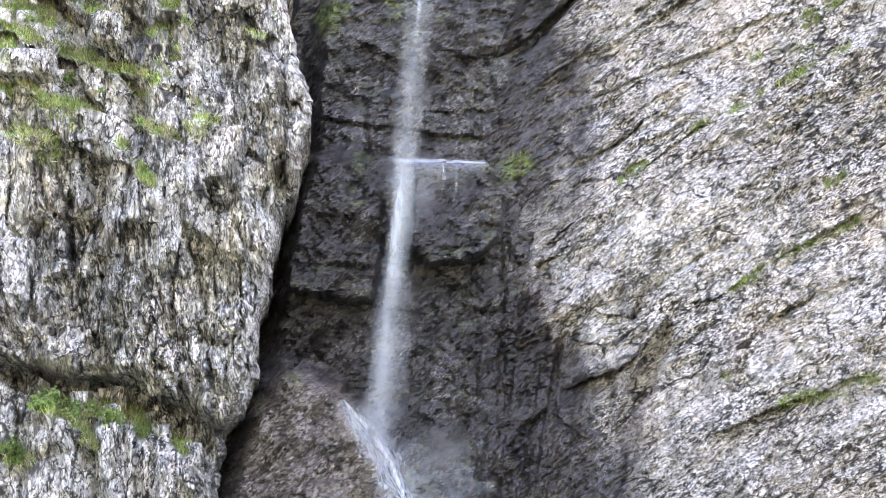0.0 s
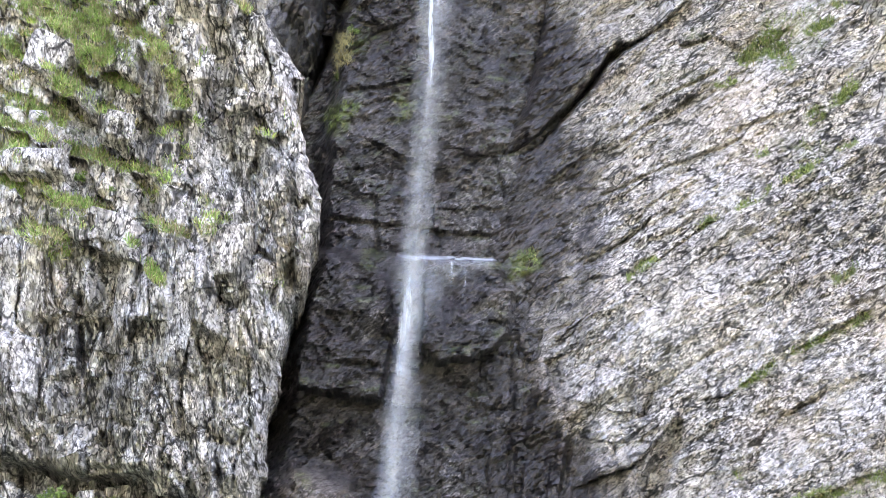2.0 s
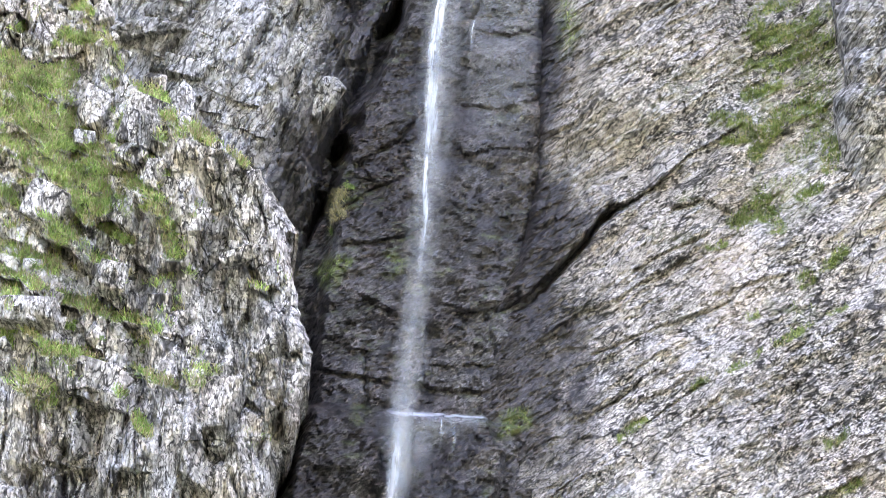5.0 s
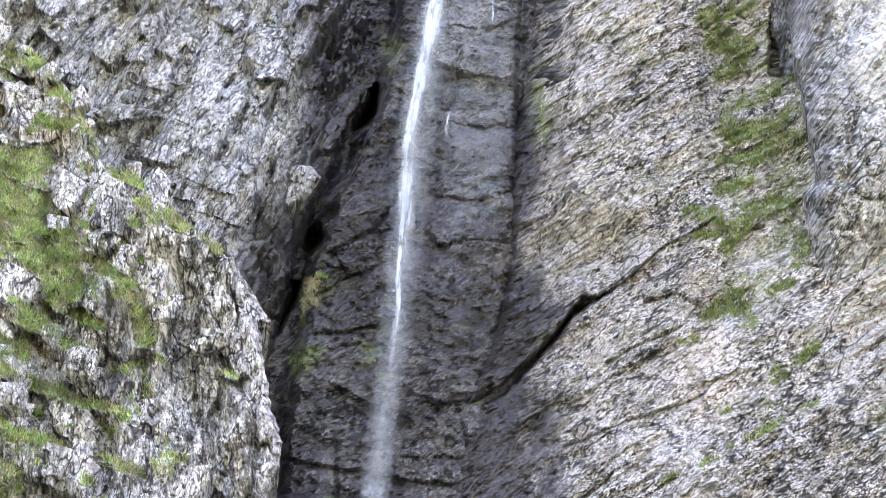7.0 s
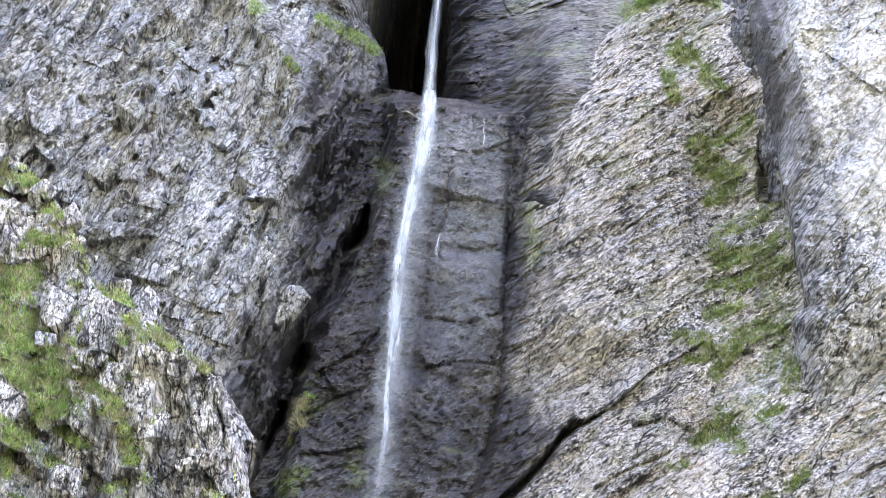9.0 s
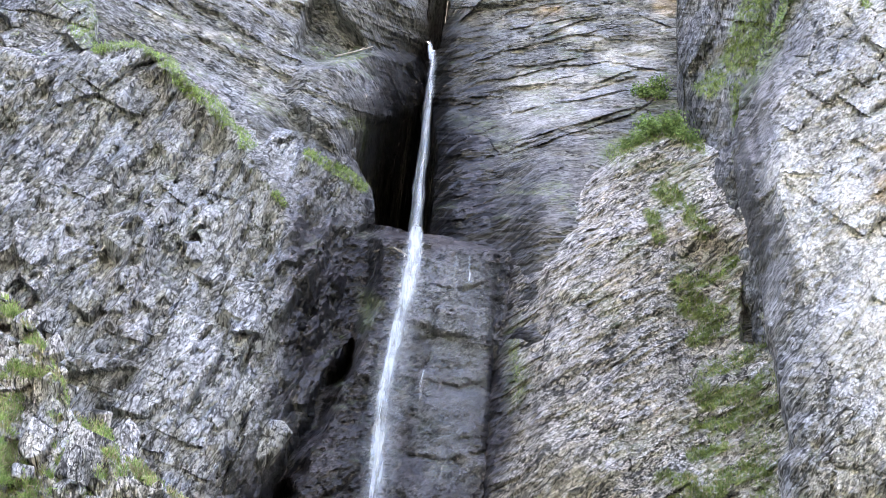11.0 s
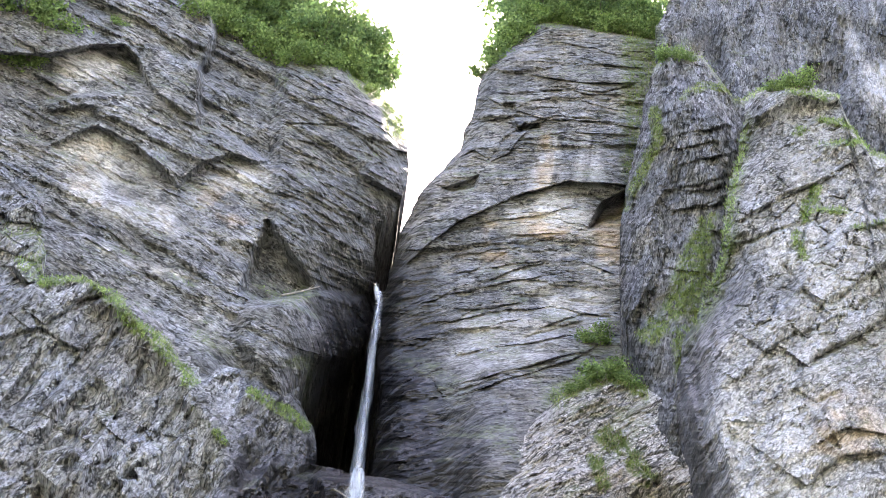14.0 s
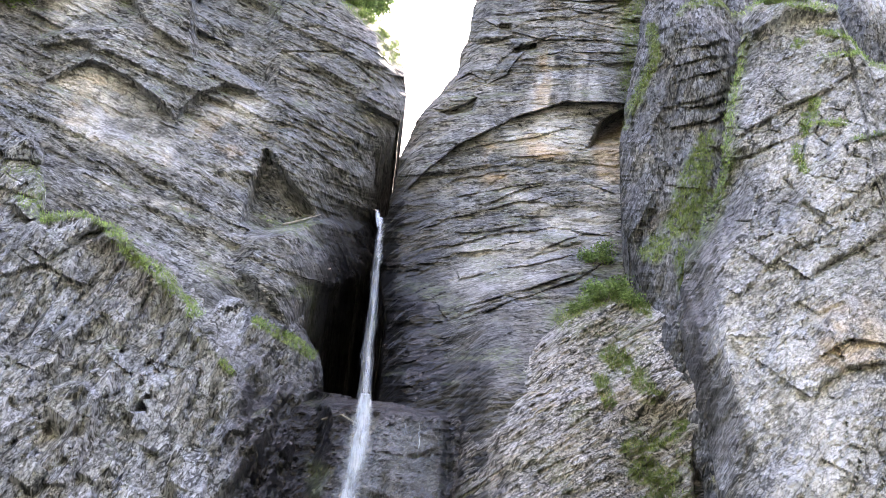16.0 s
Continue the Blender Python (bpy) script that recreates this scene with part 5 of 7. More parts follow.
BANDED_ROOFS = [([(4, 82), (5.6, 83.4), (6.4, 85.3), (7.4, 87), (8.6, 87.8)], .5, 1.0),
                ([(5.8, 84.6), (8.4, 85.8), (10.1, 86.3), (12.2, 86.3), (14.9, 86.4)], .4, 1.0),
                ([(7.5, 91.3), (10, 91.5), (11.8, 91.1), (14.8, 91.7)], .5, 1.2),
                ([(9.6, 95), (12.7, 95.3), (16.2, 94.8)], .35, 1.0),
                ([(3.4, 60.3), (5.1, 61.1), (6.8, 61.8), (8.9, 62.8), (10.7, 63.6)], .8, .6),
                ([(8, 65.2), (8.5, 65.7), (9.9, 66.5), (11.5, 67.5)], .6, .8),
                ([(5, 63.4), (8.5, 64.5), (10.8, 65.3)], .5, .7),
                ([(1.9, 66.7), (5.2, 67.2), (7.7, 68)], .4, .8)]
BANDED_LOW = [([(1.3, 69.6), (3.9, 70.7), (6.5, 71.5), (9.1, 72.2)], .4, .8),
              ([(2.9, 68.4), (5.8, 69.6), (8.4, 70.5), (11, 71.3)], .4, .8),
              ([(2.4, 64.8), (4.9, 65.5), (7.4, 66.4)], .4, .8),
              ([(-0.3, 63.5), (1.8, 64.2), (3.2, 63.8)], .4, .7),
              ([(4.8, 75.6), (7.5, 76.5), (10.2, 77.6), (11.7, 77.4)], .4, .8),
              ([(5.6, 74.2), (8.7, 74.8), (11.7, 74.8)], .3, .8),
              ([(0.1, 66.6), (2.2, 68.1), (4.4, 68.8)], .5, 1.0),
              ([(-0.3, 59.7), (2, 61.3), (3.3, 61.9)], .4, .8)]
BANDED_HOLES = [([(1.2, 78.8), (3.6, 80.5), (3.4, 79.1), (1.8, 78.5)], -1.0, 0, 0),
                ([(11.6, 75.8), (12.5, 78), (14.5, 79.9), (14.1, 77.6), (12.6, 76.5)], -1.2, 0, 0),
                ([(4.9, 89.2), (5.8, 89.4), (5.7, 88.7), (5.1, 88.6)], -.6, 0, 0),
                ([(6.1, 86.3), (7.6, 87.1), (7.8, 86.6), (6.3, 85.8)], -.7, 0, 0)]


def banded_depth(x, z):
    y = rough(x, z, 8, 701, big=0.35, mid=0.14, fine=0.18, stretch=3.0, size=0.85, slits=0.1, pits=0.25)
    sag = z + 0.035 * (x - 7) ** 2 - 0.12 * x + 0.9 * fbm(x * 0.16, z * 0.16, 711) + 0.5 * fbm(x * 0.7, z * 0.7, 713)
    layer = sag / 0.6
    y = y + 0.05 * np.abs(layer - np.floor(layer) - 0.15) ** 0.7 * (0.35 + 0.65 * smooth(-0.2, 0.4, fbm(x * 0.12, sag * 0.4, 712)))
    for line, out, tail in ((BAND_A, 0.8, 3.0), (BAND_B, 0.5, 1.5), (BAND_C, 0.25, 3.5), ([(4.6, 69.6), (7.5, 71.5), (11, 72.2), (13.4, 71)], 0.25, 1.2), ([(1.5, 65), (5, 66.8), (9, 67.6), (13.2, 67)], 0.25, 1.2),
                            ([(1.8, 82.2), (3.0, 83.4), (4.2, 82.6)], 0.8, 1.0), ([(6.5, 93.4), (10, 92.6), (15.5, 93)], 0.5, 1.5)):
        y = y + brow(x, z, line, out, tail)
    for line, width, deep, step in (([(1.0, 79.0), (1.7, 80.0), (3.4, 80.4)], 0.3, 1.0, 0.5), ([(11.5, 75.8), (12.3, 78.4), (14.1, 79.6)], 0.3, 0.8, 1.0), ([(6.4, 86.6), (8.9, 88.2), (11.8, 88.0)], 0.14, 0.5, 0.4), ([(8.9, 91.8), (12.4, 91.4), (14.7, 92.6)], 0.16, 0.6, 0.4), ([(4.1, 82.3), (5.3, 85.1), (6.7, 87.0)], 0.2, 0.7, 0.4),
                                    ([(4.9, 89.7), (5.8, 88.7)], 0.25, 0.8, 0.2), ([(3.5, 70.1), (6.4, 73.1), (10.2, 74.0), (13.3, 73.7)], 0.14, 0.5, 0.3), ([(3.5, 62.7), (6.6, 64.2), (10.8, 66.4)], 0.16, 0.6, 0.5), ([(3.0, 59.3), (7.7, 62.1), (11.5, 63.9)], 0.16, 0.6, 0.5)):
        y = y + crevice(x, z, line, width, 0.8 * deep, 0.5 * step)
    y = y + 0.6 * (roofs(x, z, BANDED_ROOFS) + roofs(x, z, BANDED_LOW)) + slabs(x, z, BANDED_HOLES, 0.18)
    course, gap = blocks((x + 1.2 * fbm(x * 0.3, z * 0.5, 731)) / 3.6, sag / 0.5, 732, 0.9)
    y = y + 0.07 * course + 0.02 * gap
    y = y + 1.3 * inside(x, z, [(11.5, 75.7), (12.5, 78.6), (14.1, 79.7), (13.9, 75.7), (12.5, 75.6)], 0.25)
    y = y + 0.25 * np.clip(3.2 - x, 0, 6) ** 1.3 * smooth(72, 62, z) - (3.0 + 3.4 * smooth(2.5, 6, x)) * smooth(68, 53, z)
    return y


def banded_coats(x, z, up):
    pale = 0.85 * inside(x, z, PALE_RIGHT, 0.8) * smooth(-0.4, 0.25, fbm(x * 0.3, z * 0.5, 721)) + 0.55 * inside(x, z, PALE_LOW, 0.8) * smooth(-0.3, 0.3, fbm(x * 0.4, z * 0.6, 729))
    pale = pale + 0.7 * inside(x, z, [(7.8, 86.1), (9.1, 86.2), (9.4, 79.7), (7.2, 79.2)], 0.4) * smooth(-0.4, 0.1, fbm(x * 1.1, z * 0.2, 722)) + 0.5 * inside(x, z, [(10.9, 86.2), (12.2, 86.1), (12.5, 80), (10.2, 80.1)], 0.4) * smooth(-0.2, 0.2, fbm(x * 1.6, z * 0.1, 723))
    warm = 0.6 * inside(x, z, [(4.6, 75.9), (7.2, 77), (10.2, 75.2), (7.6, 72.1), (4.6, 71.9)], 0.6) * smooth(-0.2, 0.3, fbm(x * 0.5, z * 0.6, 724)) + 0.45 * inside(x, z, [(8.0, 86.1), (9.0, 86.2), (9.2, 79.7), (7.6, 79.2)], 0.4) * smooth(-0.3, 0.2, fbm(x * 1.1, z * 0.3, 730)) + 0.5 * inside(x, z, [(11.7, 76.2), (13.9, 78.2), (13.5, 72.1), (12.1, 72.5)], 0.4)
    wet_shade = 0.75 * smooth(3.6, 0.2, x + 0.8 * fbm(x * 0.4, z * 0.3, 725)) * smooth(76, 68, z) + 0.3 * smooth(66, 58, z) + 0.5 * smooth(62, 54, z) * smooth(9, 4, x) + 0.2 * smooth(0.1, 0.4, fbm(x * 0.8, z * 0.1, 726))
    moss = 0.4 * smooth(0.25, 0.55, up) * smooth(0.0, 0.4, vnoise(x * 0.6, z * 0.6, 727)) + 0.7 * smooth(13.2, 14.6, x + 0.3 * fbm(x, z * 0.4, 728)) * smooth(76, 84, z) + 0.5 * smooth(-1.6, 0.2, z - R4_TOP[1][1]) + 0.8 * inside(x, z, [(9, 60.5), (13.8, 63.5), (14.5, 58), (9, 57)], 0.6)
    return wet_shade, moss, pale, warm


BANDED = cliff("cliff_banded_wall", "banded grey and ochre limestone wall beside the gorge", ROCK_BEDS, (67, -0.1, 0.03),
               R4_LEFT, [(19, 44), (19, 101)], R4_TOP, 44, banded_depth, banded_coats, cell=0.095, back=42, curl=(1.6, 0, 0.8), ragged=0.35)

# ---- the pillars on the right ----
R3_LEFT = [(16.4, 30), (15.6, 36), (15.1, 40.3), (13.8, 48), (12.9, 53.9), (11.9, 59.1), (11.9, 67.0), (12.7, 72.6), (13.6, 79), (14.4, 84.3)]
R3_TOP = [(10, 83), (14.4, 83.6), (15.8, 85.8), (17.8, 85.3), (18.7, 82.8), (19.6, 80.4), (30, 80)]


PILLAR_BEDS = [([(15.4, 72.6), (17.4, 73.6), (19.4, 74.5)], .6, 1.0),
               ([(15.3, 70), (17.2, 70.3), (18.8, 71.4)], .7, 1.0),
               ([(14.8, 68), (17.4, 68.8), (18.9, 70.2)], .7, .8),
               ([(15.7, 75.9), (17.6, 76.7), (19.5, 77.5)], .4, 1.0)]
PILLAR_TURF = [([(14.2, 78.6), (14.3, 75.1), (13.4, 72.1), (12.7, 69.8), (12.1, 68.1)], .35),
               ([(16.3, 80.1), (17.5, 81.7), (19.4, 81.5)], .35),
               ([(14.6, 84.3), (15.5, 86.4), (17.2, 85.1)], .35),
               ([(13.3, 57.1), (15, 59.8), (15.9, 63.2), (17.4, 67.5)], .7),
               ([(16.4, 62.3), (16.4, 59.4), (16.3, 55.9)], .7),
               ([(15.2, 57.5), (15.4, 54.1), (15.2, 52)], .6)]


def pillar_depth(x, z):
    y = rough(x, z, 78, 801, big=0.8, mid=0.28, fine=0.3, stretch=2.0, size=1.0, slits=0.2, pits=0.6)
    for line in ([(14.9, 70.0), (16.9, 71.0), (18.9, 72.1)], [(15.0, 68.1), (16.8, 68.9), (18.7, 70.0)], [(15.7, 74.4), (17.5, 75.3), (19.3, 75.5)], [(15.6, 74.1), (15.5, 70.0), (15.1, 67.3), (14.5, 63.1)]):
        y = y + crevice(x, z, line, 0.15, 0.3, 0.35)
    y = y + roofs(x, z, PILLAR_BEDS) + 0.10 * (x - 17) ** 2 * smooth(50, 60, z)
    return y


def pillar_coats(x, z, up):
    moss = 1.1 * strips(x, z, PILLAR_TURF) * smooth(-0.45, 0.05, fbm(x * 0.9, z * 0.6, 821)) + smooth(-1.2, 0.2, z - along(x, R3_TOP)) * 0.8
    return 0.25 * smooth(0.0, 0.4, fbm(x * 0.6, z * 0.1, 823)) + 0.2 * smooth(60, 50, z), moss, 0, 0


PILLAR = cliff("cliff_mossy_pillar", "grey limestone pillar with moss along its edge", ROCK_MOSSY, (57, -0.1, 0.05),
               R3_LEFT, [(23, 30), (23, 90)], R3_TOP, 30, pillar_depth, pillar_coats, cell=0.11, back=12, curl=(1.4, 0, 1.0), ragged=0.3)

R5_LEFT = [(15.0, 18), (14.8, 24), (14.8, 28.3), (14.6, 31.4), (15.3, 32), (15.0, 34), (14.9, 36.9), (14.1, 41.4), (13.4, 46.2), (13.3, 48), (13.9, 52.4), (15.3, 55.9), (16.5, 60.0), (17.1, 65.0), (18.1, 69.4), (18.6, 72), (18.8, 75)]
R5_TOP = [(10, 73), (18.2, 74.0), (19.5, 75.3), (22.2, 76.2), (24.5, 75.5), (24.8, 72.6), (25.7, 69.8), (26.9, 69.4), (38, 68)]
R5_CRACK = [(17.0, 62.0), (18.6, 63.6), (22.4, 66.5), (24.6, 68.6), (27.5, 72)]


NEAR_JOINTS = [([(17.6, 62.4), (19, 63.9), (20.7, 65.5), (22.1, 66.2), (23.1, 67.1)], .18, 1.0, .5),
               ([(20.1, 51.6), (21, 52.5), (22.9, 53.9), (24.8, 55.5)], .3, 1.6, .8),
               ([(21.8, 56.2), (23.8, 58.4), (25.5, 59.9)], .14, .9, .4),
               ([(18.2, 52.3), (19, 53.2), (19.7, 53.7)], .2, 1.1, .4),
               ([(16.6, 50.2), (17.9, 51.9), (18.3, 53.2)], .14, .8, .3),
               ([(19.3, 49.7), (20.3, 49), (21.5, 49.9)], .14, .8, .3),
               ([(19.7, 58.9), (20.7, 56.8), (21.4, 55.5)], .14, .8, .3),
               ([(16.2, 60), (18.4, 61.1), (20.7, 62.8)], .12, .7, .3)]
NEAR_TURF = [([(21.6, 71.1), (23.2, 72.7), (24.8, 72.1)], .35),
             ([(22.8, 69.9), (24.9, 70.5)], .3),
             ([(22.2, 66), (21.5, 63.9), (20.6, 61.3), (20.7, 59.9)], .3),
             ([(22.1, 63.9), (23.4, 64)], .25),
             ([(19.3, 75.2), (20.4, 76), (21.4, 75.8), (23.4, 74.9)], .3),
             ([(21.9, 78), (22.2, 76.2)], .3),
             ([(24.1, 62.5), (26, 63.3)], .3)]


def near_depth(x, z):
    y = rough(x, z, 62, 901, big=0.6, mid=0.28, fine=0.4, stretch=2.0, size=1.1, slits=0.15, pits=0.5)
    for line, width, deep, step in (([(20.0, 53.7), (22.6, 55.6), (25.3, 58.5)], 0.25, 0.4, 0.4), ([(17.1, 60.6), (18.1, 57.9), (17.9, 52.7)], 0.25, 0.4, 0.3), ([(15.9, 47.1), (16.0, 40.7), (15.0, 35.4)], 0.3, 0.5, -0.3), ([(19.1, 39.9), (17.2, 36.7), (16.2, 31.5)], 0.3, 0.5, -0.3), ([(19.3, 43.8), (21.1, 45.7), (23.0, 46.1)], 0.25, 0.6, 0.8)):
        y = y + crevice(x, z, line, width, deep, step)
    y = y + joints(x, z, NEAR_JOINTS) + treads(x, z, NEAR_TURF, 0.5, 1.2)
    a, b = beds(x, z, 72)
    slab, joint = blocks((a + 0.4 * fbm(x * 0.3, z * 0.3, 932)) / 3.0, (b + 0.3 * fbm(x * 0.4, z * 0.4, 933)) / 1.1, 934, 0.8)
    y = y + (0.12 * slab + 0.25 * joint ** 2) * smooth(-0.2, 0.35, fbm(x * 0.22, z * 0.22, 935))
    y = y - 0.3 * ridged(x * 0.35, z * 0.05, 911, 3) * smooth(62, 54, z)
    y = y + brow(x, z, R5_CRACK, 0.4, 2.5) + brow(x, z, [(20.8, 60), (24, 62.4), (28, 64)], 0.25, 2.5) + brow(x, z, [(19.5, 46), (21.5, 47.5), (24, 47)], 0.5, 2.5)
    gap = x - across(z, R5_LEFT)
    y = y + (1.1 * np.clip(2.2 - gap, 0, 2.2) - 0.5 * ridged(x * 1.1 + 0.12 * z, z * 0.05, 941, 3) * smooth(3.0, 1.5, gap)) * smooth(62, 55, z) * smooth(36, 41, z)
    return y + 0.5 * np.clip(15.6 - x, 0, 4) * smooth(56, 44, z) + 4.0 * smooth(36, 22, z)


def near_coats(x, z, up):
    edge = x - across(z, R5_LEFT)
    moss = 0.9 * smooth(1.0, 0.1, edge + 0.5 * fbm(x * 0.6, z * 0.25, 921)) * smooth(50, 56, z) * smooth(74, 70, z) + smooth(-1.3, 0.1, z - along(x, R5_TOP)) * 0.9 * smooth(-0.4, 0.1, vnoise(x * 0.9, z, 5))
    moss = moss + 1.1 * strips(x, z, NEAR_TURF) * smooth(-0.4, 0.05, fbm(x * 0.9, z * 0.9, 922)) + 0.3 * smooth(0.35, 0.6, up)
    pale = 0.25 * smooth(0.0, 0.4, fbm(x * 0.22, z * 0.12, 924)) + 0.3 * inside(x, z, [(17.8, 55), (19, 62), (22, 64.6), (24, 64), (22, 56), (20, 50)], 1.5) * smooth(-0.3, 0.3, fbm(x * 0.5, z * 0.3, 926))
    pale = pale + 0.38 * smooth(50, 43, z) * smooth(1.6, 2.8, edge) * smooth(-0.4, 0.2, fbm(x * 0.4, z * 0.3, 928))
    warm = 0.45 * inside(x, z, [(19.4, 46), (20.4, 49.5), (22.5, 50), (23.4, 46.5), (20.5, 44.5)], 0.8) * smooth(-0.3, 0.2, fbm(x * 0.6, z * 0.6, 925))
    # left flank darkened between these heights, plus random upright streaks
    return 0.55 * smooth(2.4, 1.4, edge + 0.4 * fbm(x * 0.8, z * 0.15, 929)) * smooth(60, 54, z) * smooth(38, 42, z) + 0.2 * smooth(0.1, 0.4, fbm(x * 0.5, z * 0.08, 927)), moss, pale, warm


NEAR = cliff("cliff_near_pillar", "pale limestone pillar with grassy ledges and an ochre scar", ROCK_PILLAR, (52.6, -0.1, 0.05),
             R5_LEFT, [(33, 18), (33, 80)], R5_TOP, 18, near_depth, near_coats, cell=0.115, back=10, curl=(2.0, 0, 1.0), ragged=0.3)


def high_depth(x, z):
    y = rough(x, z, 84, 951, big=1.0, mid=0.35, fine=0.3, stretch=3.5, size=1.1, slits=0.3, pits=0.3) - 2.5 * smooth(27.5, 30.5, x - 0.11 * (z - 85))
    return y - 0.9 * ridged(x * 0.4, z * 0.04, 955, 4)


HIGH = cliff("cliff_high_wall", "steep grey limestone wall above the pillars", ROCK_MOSSY, (62, -0.1, 0.05),
             [(15.4, 60), (15.8, 91.5), (16.0, 96.3), (17.6, 101.4), (18.1, 107)], [(40, 60), (40, 118)], [(10, 111), (60, 111)], 60, high_depth,
             lambda x, z, up: (0.15 * smooth(0, 0.4, fbm(x * 0.5, z * 0.06, 961)), 0.45 * smooth(0.3, 0.6, up) + 0.5 * smooth(20, 17, x) * smooth(0, 0.3, fbm(x, z * 0.3, 963)), 0.7 * smooth(29, 32, x) * smooth(-0.2, 0.3, fbm(x * 0.4, z * 0.2, 962)), 0),
             cell=0.14, back=20, curl=(1.4, 0, 0.5), ragged=0.4)



# ---- plain rock that closes the place on both sides ----
def side_relief(seed):
    return lambda x, z: rough(x, z, 60, seed, big=2.0, mid=1.2, fine=0.0, stretch=2.0, size=2.5)


def plain_coats(x, z, up):
    return 0, 0.8 * smooth(0.2, 0.5, up), 0.2 * smooth(0, 0.4, fbm(x * 0.1, z * 0.1, 5)), 0


cliff("cliff_far_left", "weathered grey limestone cliff running on along the valley", ROCK_UPPER, (58, 0.35, 0.12), [(-120, -2), (-120, 100)], [(-21.5, -2), (-21.5, 30), (-29, 55), (-36.5, 70), (-36.5, 100)],
      [(-130, 70), (-60, 92), (-36, 96), (-20, 96)], -2, side_relief(31), plain_coats, cell=0.8, back=30, curl=(0, 0, 0))
cliff("cliff_far_right", "weathered grey limestone cliff running on along the valley", ROCK_PILLAR, (60, -0.35, 0.1), [(19.5, -2), (20, 20), (32, 40), (32, 70), (39, 72), (39, 110)], [(120, -2), (120, 110)],
      [(10, 108), (40, 108), (70, 98), (130, 75)], -2, side_relief(41), plain_coats, cell=0.8, back=30, curl=(0, 0, 0))


# ---- the waterfall ----
def on_plan(mass, x, z):
    """The point of a mass's face that stands at (x, z) of its plan."""
    u, w = mass["plan"]
    return mass["face"].reshape(-1, 3)[np.argmin((u - x) ** 2 + (w - z) ** 2)]


def on_face(mass, x, z):
    """The point of a mass's face nearest to (x, z)."""
    f = mass["face"].reshape(-1, 3)
    return f[np.argmin((f[:, 0] - x) ** 2 + (f[:, 2] - z) ** 2)]


def strand(name, parent, path, half, thick, body, material, seed, ring=12, steps=90):
    """A falling strand: a wavering closed tube, densest where one looks through most water."""
    path = np.array(path, float)
    k = np.linspace(0, 1, steps)
    knots = np.linspace(0, 1, len(path))
    centre = np.stack([np.interp(k, knots, path[:, c]) for c in range(3)], 1)
    wide, dense = np.interp(k, np.linspace(0, 1, len(half)), half), np.interp(k, np.linspace(0, 1, len(body)), body)
    z = centre[:, 2]
    centre[:, 0] += 0.10 * fbm(z * 0.5, z * 0 + seed, seed, 3)
    wide = wide * (1 + 0.35 * fbm(z * 0.8, z * 0 + 2.2, seed + 1, 3))
    turn = np.linspace(0, 2 * np.pi, ring, endpoint=False)
    tz, tr = np.meshgrid(z, turn, indexing="ij")
    wob = 1 + 0.4 * fbm(tz * 0.35, np.cos(tr) * 1.5 + seed, seed + 3, 3) + 0.25 * fbm(tz * 0.35, np.sin(tr) * 1.5, seed + 5, 3)
    x = centre[:, :1] + wide[:, None] * np.cos(turn) * wob
    y = centre[:, 1:2] + thick * wide[:, None] * np.sin(turn) * wob
    verts = np.stack([x, y, z[:, None] + 0 * x], -1).reshape(-1, 3)
    weight = (dense[:, None] * np.abs(np.sin(turn)) ** 1.3).ravel()
    i, j = np.meshgrid(np.arange(steps - 1), np.arange(ring), indexing="ij")
    a, b = i * ring + j, i * ring + (j + 1) % ring
    faces = np.stack([a, b, b + ring, a + ring], -1).reshape(-1, 4)
    return link_mesh(name, verts, faces, material, {"body": weight}, parent)


def film(name, parent, mass, poly, lift, strength, soft=0.25, step=2, material=None):
    """A skin of running water over a stretch of rock."""
    f = mass["face"][::step, ::step]
    xs, zs = f[..., 0], f[..., 2]
    weight = inside(xs, zs, poly, soft) * strength
    keep = inside(xs, zs, poly, soft + 0.1) > 0.01
    rows, cols = np.where(keep)
    r0, r1, c0, c1 = rows.min(), rows.max() + 1, cols.min(), cols.max() + 1
    cut = f[r0:r1, c0:c1] + np.array([0, -lift, lift * 0.3])
    return link_mesh(name, cut.reshape(-1, 3), grid_faces(*cut.shape[:2]), material or FILM, {"body": weight[r0:r1, c0:c1]}, parent)


waterfall = tagged(new("waterfall"), "tall thin white waterfall dropping in three leaps over dark rock", "waterfall")
s = np.linspace(0, 1, 14)
upper = [(-2.12 + 0.5 * k, 66.7 - 4.6 * k, 65.3 - 17.3 * k ** 1.7) for k in s]
main = [(-1.62, 62.0, 48.0), (-1.55, 61.7, 45.5), (-1.72, 61.45, 42.5), (-1.98, 61.25, 39.6), (-2.1, 61.0, 36.8), (-1.98, 60.8, 33.6), (-1.98, 60.6, 31.4), (-1.85, 60.3, 28.0), (-1.88, 59.9, 24.0), (-2.0, 59.6, 19.0)]
lower = [(-2.0, 59.4, 19.2), (-2.05, 59.2, 16.0), (-2.2, 58.9, 12.0), (-2.35, 58.4, 8.0), (-2.4, 57.9, 6.4)]
strand("upper_jet", waterfall, upper, [0.26, 0.1, 0.1, 0.12, 0.15], 0.7, [1.0, 0.45, 0.28, 0.28, 0.4], JET, 11)
strand("upper_jet", waterfall, [(x + 0.06, y + 0.2, z - 0.3) for x, y, z in upper], [0.08, 0.09, 0.1], 0.8, [1.0, 0.4, 0.28], JET, 12)
strand("upper_veil", waterfall, upper, [0.2, 0.22, 0.28, 0.4], 0.6, [0.4, 0.42, 0.42, 0.5], VEIL, 13)
